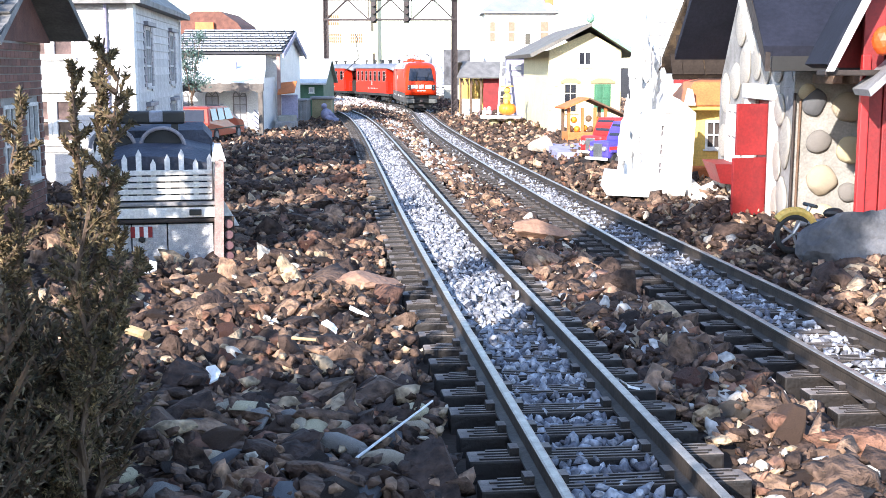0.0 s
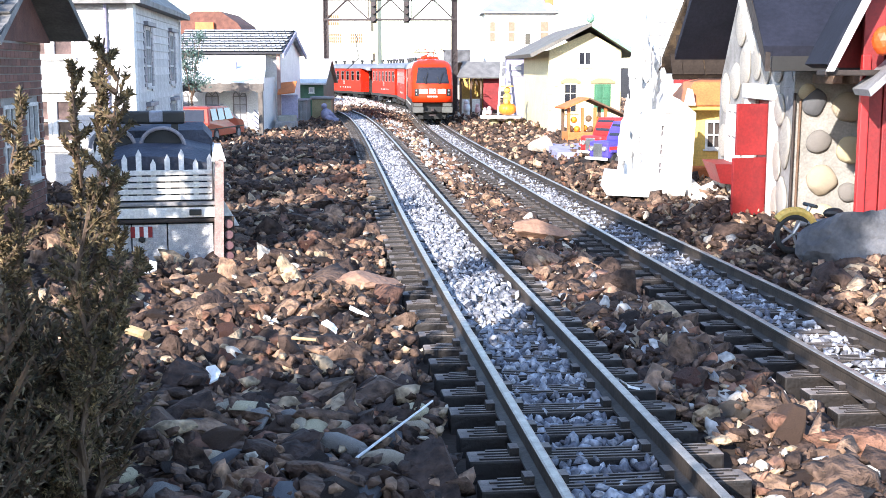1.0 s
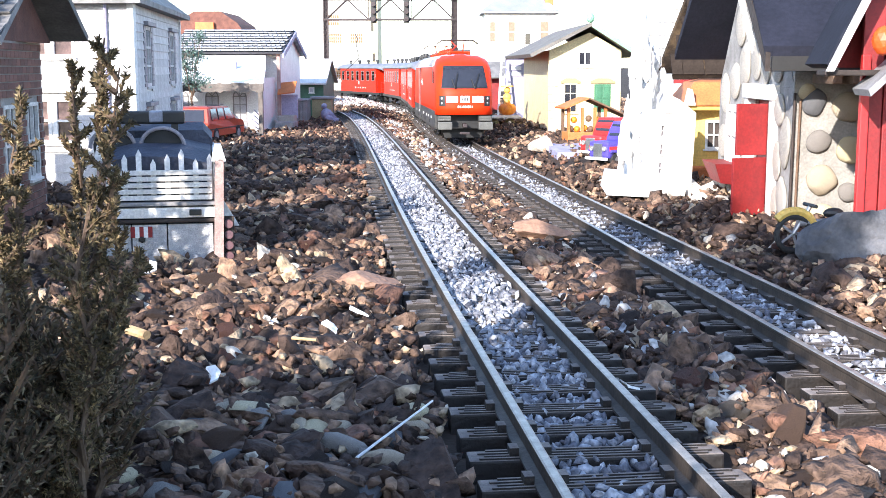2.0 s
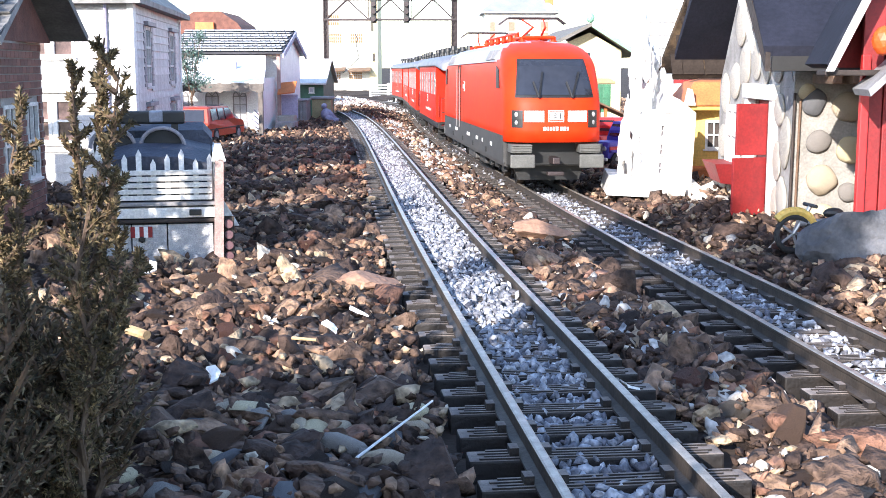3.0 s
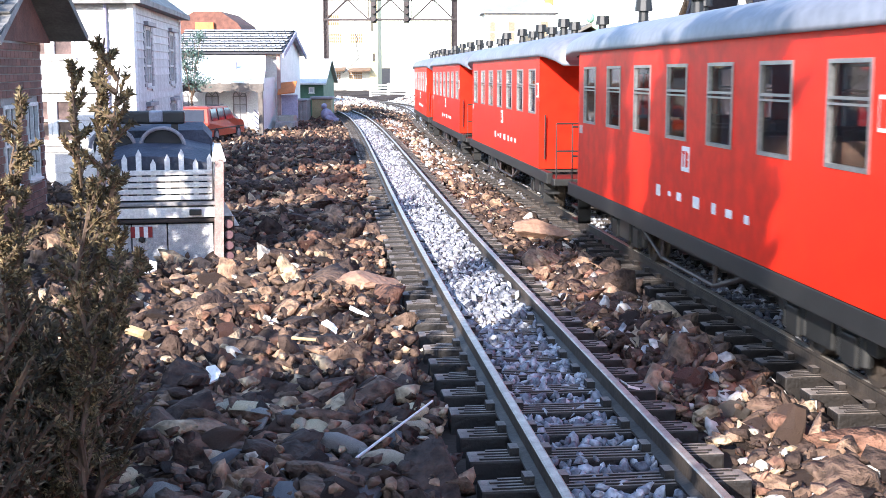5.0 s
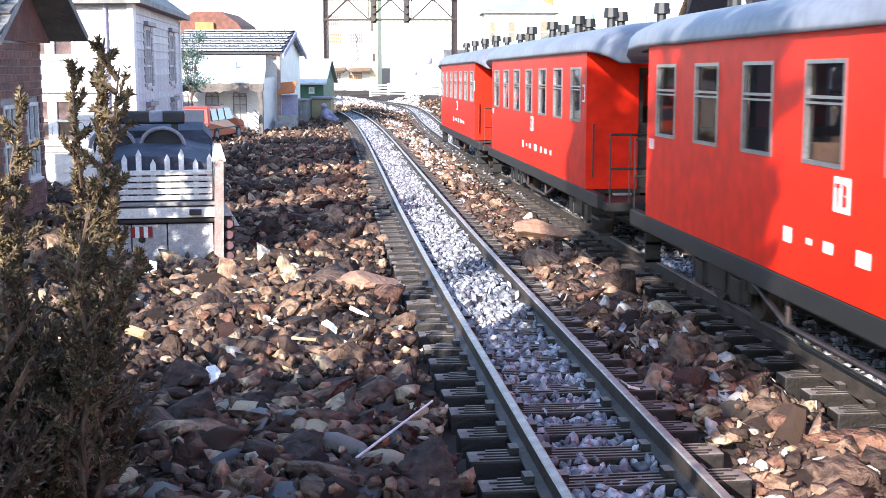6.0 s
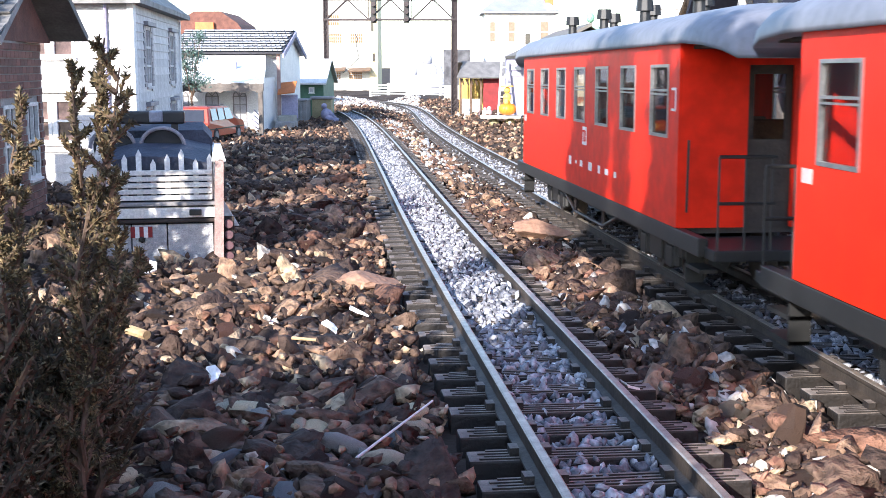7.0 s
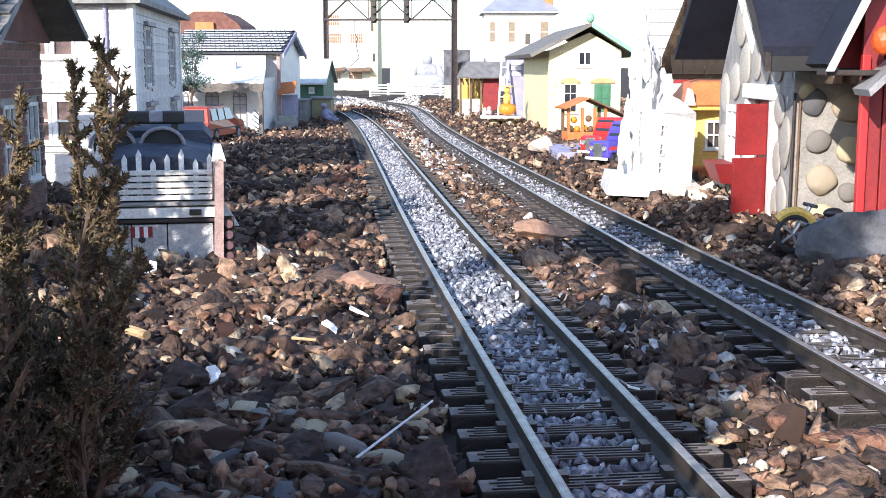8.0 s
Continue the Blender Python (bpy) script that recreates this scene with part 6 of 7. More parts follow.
def lilac_tower():
    to = thing("lilac_tower", "narrow lilac-grey model tower with a white ladder", "tower")
    z0 = GROUND - 0.004
    part("body", box(0.165, 3.20, z0, 0.215, 3.26, 0.146, 0.001), M["lilac"], to)
    part("roof", prism([(0.155, 0.146), (0.222, 0.146), (0.195, 0.160), (0.170, 0.158)], 3.19, 3.27), M["lilac"], to)
    for x in (0.140, 0.158):
        part("ladder_rail", tube((x, 3.12, GROUND), (x + 0.012, 3.19, 0.135), 0.0028, seg=8), M["white"], to)
    for k in range(6):
        t = (k + 0.5) / 6
        part("rung", tube((0.140 + 0.012 * t, 3.12 + 0.07 * t, GROUND + 0.15 * t), (0.158 + 0.012 * t, 3.12 + 0.07 * t, GROUND + 0.15 * t), 0.0018, seg=6), M["white"], to)
    for z in (0.10, 0.115, 0.128):
        part("panel", box(0.178, 3.197, z, 0.204, 3.2005, z + 0.009), M["white"], to)
    return to


lilac_tower()
pk = thing("pumpkin", "orange ribbed pumpkin on a pale board", "pumpkin", pose(0.152, 2.89, 0.010))
bm = bmesh.new()
for k in range(8):
    a = k * math.pi / 4
    ball((0.008 * math.cos(a), 0.008 * math.sin(a), 0.014), 0.0135, 2, bm, sz=1.0)
part("rind", bm, M["pumpkin"], pk, smooth=True)
part("stalk", tube((0, 0, 0.026), (0.002, 0, 0.036), 0.003, 0.002, 8), M["pumpkin"], pk)
b = ball((0.152, 2.905, 0.052), 0.010, 2)
ball((0.152, 2.905, 0.068), 0.008, 2, b)
tube((0.152, 2.905, 0.076), (0.152, 2.905, 0.079), 0.016, 0.015, 14, b)
tube((0.152, 2.905, 0.010), (0.152, 2.905, 0.05), 0.007, 0.009, 10, b)
tagged(part("scarecrow_doll", b, M["yellow_hot"], smooth=True), "small yellow-hatted scarecrow doll behind the pumpkin", "doll")
pb = thing("display_board", "pale board on two stones carrying the pumpkin", "board")
part("board_top", box(0.088, 2.86, 0.003, 0.182, 2.93, 0.008, 0.001), M["cream"], pb)
for x in (0.120, 0.158):
    part("support", ball((x, 2.89, -0.008), 0.013, 2, sz=0.85, rough=0.15, seed=3), M["sand"], pb)


def far_white_house():
    ho = thing("white_villa", "white model villa with tan window blinds and low hipped roof", "house")
    z0 = GROUND - 0.005
    m, w = wall_pose(0.235, 7.0, 0.640, 7.0, z0)
    fh = [(0.030, 0.285, 0.062, 0.400), (0.135, 0.285, 0.175, 0.400), (0.315, 0.285, 0.365, 0.400), (0.230, 0.270, 0.262, 0.335)]
    part("front_wall", holed(bmesh.new(), w, 0.445, fh, 0.008), M["white"], ho, at=m)
    for h in fh[:3]:
        add_window(ho, m, h, M["white"], M["blind"], 1, 2, 0.004)
    add_window(ho, m, fh[3], M["white"], M["darkglass"], 1, 1, 0.004)
    part("body", box(0.235, 7.008, z0, 0.640, 7.4, 0.425), M["white"], ho)
    part("roof", loft([[(0.215, 6.97, 0.425), (0.66, 6.97, 0.425), (0.66, 7.43, 0.425), (0.215, 7.43, 0.425)], [(0.215, 6.97, 0.436), (0.66, 6.97, 0.436), (0.66, 7.43, 0.436), (0.215, 7.43, 0.436)], [(0.30, 7.15, 0.51), (0.59, 7.15, 0.51), (0.59, 7.25, 0.51), (0.30, 7.25, 0.51)]]), M["roof_silver"], ho, "pale grey hipped roof")
    ch = part("chimney", box(0.585, 7.1, 0.43, 0.635, 7.16, 0.54, 0.002), M["orange"], ho)
    return ho


M["blind"] = mat("tan_blind", (0.27, 0.20, 0.13), (0.2, 0.15, 0.1), 0.6, 60)
far_white_house()
M["lilac_pale"] = mat("pale_lilac_render", (0.72, 0.70, 0.80), (0.62, 0.60, 0.70), 0.8, 30, 0.2)
# pale garden wall closing the far side, and a reddish-roofed gable behind the station
gw = tagged(part("garden_wall", box(-0.30, 6.95, GROUND - 0.030, 0.225, 7.0, 0.19, 0.004), M["lilac_pale"]), "pale lilac rendered garden wall", "wall", kind="structure")
gb = thing("red_roofed_house", "far red-brown gambrel-roofed model house", "house")
part("wall", box(-0.86, 4.0, GROUND - 0.005, -0.64, 4.3, 0.20), M["white"], gb)
part("roof", prism([(-0.88, 0.20), (-0.62, 0.20), (-0.66, 0.262), (-0.715, 0.300), (-0.80, 0.300), (-0.86, 0.262)], 3.97, 4.33), M["brick"], gb)
part("dormer", box(-0.795, 3.955, 0.215, -0.735, 4.0, 0.265, 0.002), M["orange"], gb)
# ---------- the yellow house ----------
def yellow_house():
    ho = thing("yellow_house", "cream-yellow model house with green door and grey gabled roof", "house")
    z0 = GROUND - 0.005
    A, B, C, Dd = (0.221, 2.56), (0.371, 2.56), (0.360, 3.10), (0.204, 3.10)
    m, w = wall_pose(*A, *B, z0)
    fh = [(0.033, 0.050, 0.058, 0.108), (0.095, 0.050, 0.130, 0.108), (0.062, 0.147, 0.087, 0.174)]
    H = 0.168
    part("front_wall", holed(bmesh.new(), w, 0.176, fh, 0.005), M["yellow"], ho, at=m)
    part("gable", prism([(0.0, 0.1762), (w, 0.1762), (w, 0.178), (w / 2 + 0.008, 0.214), (0, 0.178)], 0, 0.005), M["yellow"], ho, at=m)
    add_window(ho, m, fh[0], M["yellow"], M["darkglass"], 2, 3, 0.002)
    d = part("green_door", box(fh[1][0], 0.0005, fh[1][1], fh[1][2], 0.003, fh[1][3]), M["green_door"], ho, "green panelled double door", at=m)
    for xa in (0.099, 0.114):
        for za, zb in ((0.055, 0.075), (0.079, 0.103)):
            part("door_panel", box(xa, -0.0012, za, xa + 0.012, 0.0006, zb, 0.0008), M["green_door"], d)
    add_window(ho, m, fh[2], M["white"], M["darkglass"], 2, 1, 0.003)
    for h in fh[:2]:
        cx = (h[0] + h[2]) / 2
        hw = (h[2] - h[0]) / 2 + 0.008
        part("lintel", prism([(cx - hw, h[3] + 0.002), (cx + hw, h[3] + 0.002), (cx + hw, h[3] + 0.006), (cx + hw * 0.5, h[3] + 0.012), (cx - hw * 0.5, h[3] + 0.012), (cx - hw, h[3] + 0.006)], -0.003, 0.001), M["tan"], ho, "tan moulded lintel", at=m)
    for k in range(10):
        part("quoin", box(-0.001, -0.0015, 0.004 + k * 0.0165, 0.012 if k % 2 else 0.018, 0.0, 0.018 + k * 0.0165, 0.0006), M["yellow"], ho, at=m)
    m2, w2 = wall_pose(*Dd, *A, z0)
    part("side_wall", box(0, 0, 0, w2, 0.005, 0.178), M["yellow"], ho, at=m2)
    m3, w3 = wall_pose(*B, *C, z0)
    part("side_wall", box(0, 0, 0, w3, 0.005, 0.178), M["yellow"], ho, at=m3)
    m4, w4 = wall_pose(*C, *Dd, z0)
    part("back_wall", box(0, 0, 0, w4, 0.005, 0.178), M["yellow"], ho, at=m4)
    ex = 0.304
    part("roof_slope", loft([[(0.182, 2.52, 0.142), (ex, 2.52, 0.205), (ex, 2.52, 0.212), (0.178, 2.52, 0.149)], [(0.162, 3.14, 0.142), (ex - 0.018, 3.14, 0.205), (ex - 0.018, 3.14, 0.212), (0.158, 3.14, 0.149)]]), M["roof_brown"], ho, "grey-brown sheet roof")
    part("roof_slope", loft([[(ex, 2.52, 0.205), (0.402, 2.52, 0.142), (0.406, 2.52, 0.149), (ex, 2.52, 0.212)], [(ex - 0.018, 3.14, 0.205), (0.39, 3.14, 0.142), (0.394, 3.14, 0.149), (ex - 0.018, 3.14, 0.212)]]), M["roof_brown"], ho)
    part("bargeboard", slab((ex, 2.517, 0.203), (0.404, 2.517, 0.140), (ex, 2.517, 0.213), 0.003), M["mint"], ho, "mint-green bargeboard")
    part("finial", ball((ex - 0.002, 2.53, 0.222), 0.009, 2, sz=1.2), M["mint"], ho)
    return ho


M["green_door"] = mat("green_door_paint", (0.05, 0.19, 0.10), (0.04, 0.15, 0.08), 0.5, 60)
M["tan"] = mat("tan_stone", (0.48, 0.34, 0.16), (0.4, 0.28, 0.13), 0.7, 60)
M["roof_brown"] = mat("brown_grey_roof", (0.19, 0.175, 0.155), (0.13, 0.12, 0.105), 0.8, 40, 0.3)
yellow_house()


def produce_stall():
    st_ = thing("produce_stall", "orange wooden market stall under a brown pitched roof", "market stall", pose(0.262, 2.235, GROUND - 0.001, 0, 0, 12))
    part("counter", box(-0.040, -0.018, 0.0, 0.030, 0.02, 0.022, 0.001), M["orange"], st_)
    for x in (-0.038, -0.012, 0.012, 0.032):
        part("post", box(x - 0.0025, -0.017, 0.0, x + 0.0025, -0.012, 0.066), M["orange"], st_)
    for x in (-0.038, 0.032):
        part("post", box(x - 0.0025, 0.018, 0.0, x + 0.0025, 0.023, 0.066), M["wood_brown"], st_)
    part("roof_slope", slab((-0.05, -0.03, 0.064), (-0.005, -0.03, 0.082), (-0.05, 0.03, 0.064), 0.003), M["orange"], st_)
    part("roof_slope", slab((-0.005, -0.03, 0.082), (0.075, -0.03, 0.048), (-0.005, 0.03, 0.082), 0.003), M["wood_brown"], st_, "brown plank roof slope")
    for i, (x, z) in enumerate(((-0.032, 0.028), (-0.020, 0.027), (-0.006, 0.029), (0.006, 0.027), (0.020, 0.028), (-0.026, 0.044), (0.002, 0.046), (0.018, 0.044))):
        part("fruit", ball((x, -0.008, z), 0.0062, 2, rough=0.1, seed=i), M["pumpkin"] if i % 3 else M["wood_brown"], st_)
    part("crate", box(-0.020, -0.030, 0.0, 0.010, -0.019, 0.011, 0.001), M["wood_brown"], st_)
    return st_


produce_stall()


def pickup(m, body, trim, name, label):
    tr = thing(name, label, "toy truck", m)
    part("hood", box(-0.019, -0.048, 0.012, 0.019, -0.010, 0.036, 0.004), M[body], tr)
    part("cab", loft([[(-0.020, y, 0.012), (-0.020, y, z * 0.75), (-0.015, y, z), (0.015, y, z), (0.020, y, z * 0.75), (0.020, y, 0.012)] for y, z in ((-0.012, 0.050), (-0.004, 0.062), (0.022, 0.062), (0.026, 0.055))]), M[body], tr)
    part("windscreen", slab((-0.014, -0.0125, 0.042), (0.014, -0.0125, 0.042), (-0.013, -0.0065, 0.058), 0.001), M["darkglass"], tr)
    part("bed", box(-0.022, 0.028, 0.014, 0.022, 0.075, 0.034, 0.002), M[body], tr)
    for sx in (-1, 1):
        part("stripe", box(sx * 0.0192, -0.046, 0.022, sx * 0.0205, 0.024, 0.029), M[trim], tr)
        for y in (-0.032, 0.052):
            w_ = part("wheel", tube((sx * 0.013, y, 0.0105), (sx * 0.0215, y, 0.0105), 0.0105, seg=18), M["rubber"], tr)
            part("hub", tube((sx * 0.021, y, 0.0105), (sx * 0.0222, y, 0.0105), 0.005, seg=10), M["chrome"], w_)
            part("wing", box(sx * 0.012, y - 0.014, 0.0205, sx * 0.023, y + 0.014, 0.0245, 0.0015), M[body], tr)
        part("lamp", tube((sx * 0.012, -0.0505, 0.026), (sx * 0.012, -0.047, 0.026), 0.0035, seg=12), M["headlamp"], tr)
    part("grille", box(-0.008, -0.0505, 0.014, 0.008, -0.047, 0.033, 0.001), M["chrome"], tr)
    part("bumper", box(-0.021, -0.054, 0.010, 0.021, -0.0505, 0.014, 0.001), M["white"], tr)
    return tr


M["toy_red"] = mat("toy_red", (0.6, 0.03, 0.03), (0.5, 0.025, 0.025), 0.4, 40)
pickup(pose(0.254, 1.72, GROUND, 0, 0, -52), "blue", "toy_red", "blue_toy_truck", "blue toy truck with a red flank stripe")
pickup(pose(0.252, 1.86, GROUND, 0, 0, -40), "toy_red", "white", "red_toy_truck", "red toy truck standing behind the blue one")


# ---------- white frosted chapel on its slab ----------
def frosted_chapel():
    ch = thing("white_chapel", "white plaster model chapel with ragged frosted spire on a slab", "model building", pose(0.2325, 1.335, GROUND, 0, 2.5, 0))
    part("slab", loft([[(-0.058, -0.045, 0.0), (0.045, -0.055, 0.0), (0.052, 0.06, 0.0), (-0.05, 0.07, 0.0)], [(-0.055, -0.042, 0.018), (0.043, -0.052, 0.012), (0.05, 0.058, 0.016), (-0.047, 0.067, 0.02)]]), M["white_old"], ch)
    m, w = wall_pose(-0.008, -0.030, 0.038, -0.012, 0.012)
    fh = [(0.006 + 0.010 * i, 0.012 + 0.020 * j, 0.011 + 0.010 * i, 0.024 + 0.020 * j) for i in range(1) for j in range(3)]
    part("front_wall", holed(bmesh.new(), w, 0.078, fh, 0.003), M["white"], ch, at=m)
    for h in fh:
        add_window(ch, m, h, M["white_old"], M["shutter"], 1, 2, 0.001, sill=False)
    part("gable", prism([(0, 0.078), (w, 0.070), (w, 0.078), (w * 0.55, 0.092), (w * 0.2, 0.098)], 0, 0.003), M["white"], ch, at=m)
    m2, w2 = wall_pose(0.038, -0.012, 0.040, 0.045, 0.012)
    part("side_wall", box(0, 0, 0, w2, 0.003, 0.078), M["white"], ch, at=m2)
    m3, w3 = wall_pose(-0.030, 0.030, -0.008, -0.030, 0.012)
    part("side_wall", box(0, 0, 0, w3, 0.003, 0.080), M["white"], ch, at=m3)
    part("core", box(-0.026, -0.008, 0.012, 0.034, 0.04, 0.086), M["white"], ch)
    rr = random.Random(14)
    spire = bmesh.new()
    for k in range(230):                                   # ragged overlapping flakes round two leaning spires
        t = rr.random() ** 1.2
        base = Vector((-0.017, 0.0, 0.015)) if k % 3 else Vector((0.006, 0.022, 0.05))
        tip = Vector((-0.024, 0.012, 0.188)) if k % 3 else Vector((-0.004, 0.03, 0.152))
        c = base.lerp(tip, t)
        rad = 0.021 * (1 - t) ** 0.8 + 0.002
        a = rr.uniform(0, 6.28)
        o = c + Vector((math.cos(a) * rad, math.sin(a) * rad, 0))
        ball(o, rr.uniform(0.004, 0.0075), 1, spire, sx=0.7, sy=0.7, sz=rr.uniform(1.4, 3.2), rough=0.5, seed=k)
    part("spire", spire, M["white"], ch, "ragged white spire")["kind"] = "stuff"
    return ch


frosted_chapel()


def siding_house():
    ho = thing("white_sided_house", "tall white model house with broad lapped siding", "house")
    z0 = GROUND - 0.005
    part("wall", box(0.352, 2.12, z0, 0.55, 2.3, 0.34), M["white"], ho)
    for k in range(20):
        z = z0 + 0.022 * k
        if z > 0.31:
            break
        part("board", prism([(-0.0006, 0.0), (-0.006, 0.0), (-0.0012, 0.0225), (-0.0006, 0.0225)], 0.352, 0.55, plane="yz"), M["white"], ho, at=Matrix.Translation((0, 2.12, z)))
    part("roof", prism([(0.335, 0.34), (0.57, 0.34), (0.45, 0.42)], 2.10, 2.32), M["shingle"], ho)
    return ho


siding_house()


def mossy_cottage():
    ho = thing("dark_roofed_cottage", "white model cottage under a steep dark mossy roof", "cottage")
    z0 = GROUND - 0.005
    part("wall", box(0.31, 1.60, z0, 0.44, 1.86, 0.112, 0.002), M["white"], ho)
    part("roof_slope", loft([[(0.292, 1.56, 0.106), (0.44, 1.56, 0.106), (0.44, 1.555, 0.112), (0.290, 1.555, 0.112)], [(0.367, 1.70, 0.30), (0.44, 1.70, 0.30), (0.44, 1.692, 0.306), (0.365, 1.692, 0.306)]]), M["moss_roof"], ho, "dark moss-stained roof")
    part("roof_slope", loft([[(0.44, 1.90, 0.106), (0.330, 1.90, 0.106), (0.330, 1.905, 0.112), (0.44, 1.905, 0.112)], [(0.44, 1.705, 0.30), (0.367, 1.705, 0.30), (0.367, 1.712, 0.306), (0.44, 1.712, 0.306)]]), M["moss_roof"], ho)
    part("eaves_board", box(0.292, 1.550, 0.1005, 0.43, 1.5545, 0.106), M["red"], ho, "dark red eaves board")
    rr = random.Random(4)
    shingle_m = bpy.data.meshes.new("shingle")
    b = box(0, -0.0012, 0, 0.0135, 0.0, 0.031)
    b.to_mesh(shingle_m)
    b.free()
    shingle_m.materials.append(M["moss_roof"])
    n0, n1 = Vector((0.290, 1.5548, 0.112)), Vector((0.365, 1.6918, 0.306))
    for j in range(8):
        p = n0.lerp(n1, j / 8)
        for i in range(int((0.435 - p.x) / 0.0138)):
            share("shingle", shingle_m, ho, pose(p.x + i * 0.0138 + rr.uniform(0, 0.002), p.y - 0.0004, p.z, -35.2 + rr.uniform(-0.4, 1.2)))
    for i in range(5):
        a = Vector((0.278 + i * 0.010, 1.53, 0.098))
        part("valance", prism([(a.x, 0.101), (a.x + 0.0095, 0.101), (a.x + 0.0085, 0.091), (a.x + 0.005, 0.088), (a.x + 0.001, 0.091)], 1.546, 1.549), M["white"], ho)
    return ho


mossy_cottage()


def toy_cottage():
    ho = thing("yellow_toy_cottage", "bright yellow toy cottage with orange roof and base", "toy house")
    z0 = GROUND - 0.003
    A, B, C = (0.291, 1.44), (0.338, 1.42), (0.286, 1.50)
    part("base", box(0.286, 1.415, z0, 0.350, 1.50, 0.006, 0.003), M["orange"], ho)
    m, w = wall_pose(*A, *B, 0.006)
    h = [(0.021, 0.022, 0.037, 0.052)]
    part("front_wall", holed(bmesh.new(), w, 0.072, h, 0.004), M["yellow_hot"], ho, at=m)
    add_window(ho, m, h[0], M["white"], M["wood_dark"], 2, 2, 0.0018)
    part("corner_column", tube((0.291, 1.442, 0.006), (0.291, 1.442, 0.076), 0.0045, seg=12), M["yellow_hot"], ho)
    m2, w2 = wall_pose(0.284, 1.50, 0.291, 1.44, 0.006)
    part("side_wall", box(0, 0, 0, w2, 0.004, 0.072), M["yellow_hot"], ho, at=m2)
    part("eaves", box(0.278, 1.408, 0.072, 0.352, 1.505, 0.078, 0.002), M["yellow_hot"], ho)
    part("roof", loft([[(0.276, 1.405, 0.078), (0.354, 1.405, 0.078), (0.354, 1.51, 0.078), (0.276, 1.51, 0.078)], [(0.292, 1.43, 0.104), (0.345, 1.43, 0.104), (0.345, 1.49, 0.104), (0.292, 1.49, 0.104)], [(0.306, 1.45, 0.108), (0.335, 1.45, 0.108), (0.335, 1.47, 0.108), (0.306, 1.47, 0.108)]]), M["orange"], ho, "orange hipped roof")
    part("gable_face", prism([(0.276, 0.078), (0.290, 0.078), (0.286, 0.096), (0.280, 0.098)], 1.402, 1.405), M["pink"], ho)
    return ho


toy_cottage()


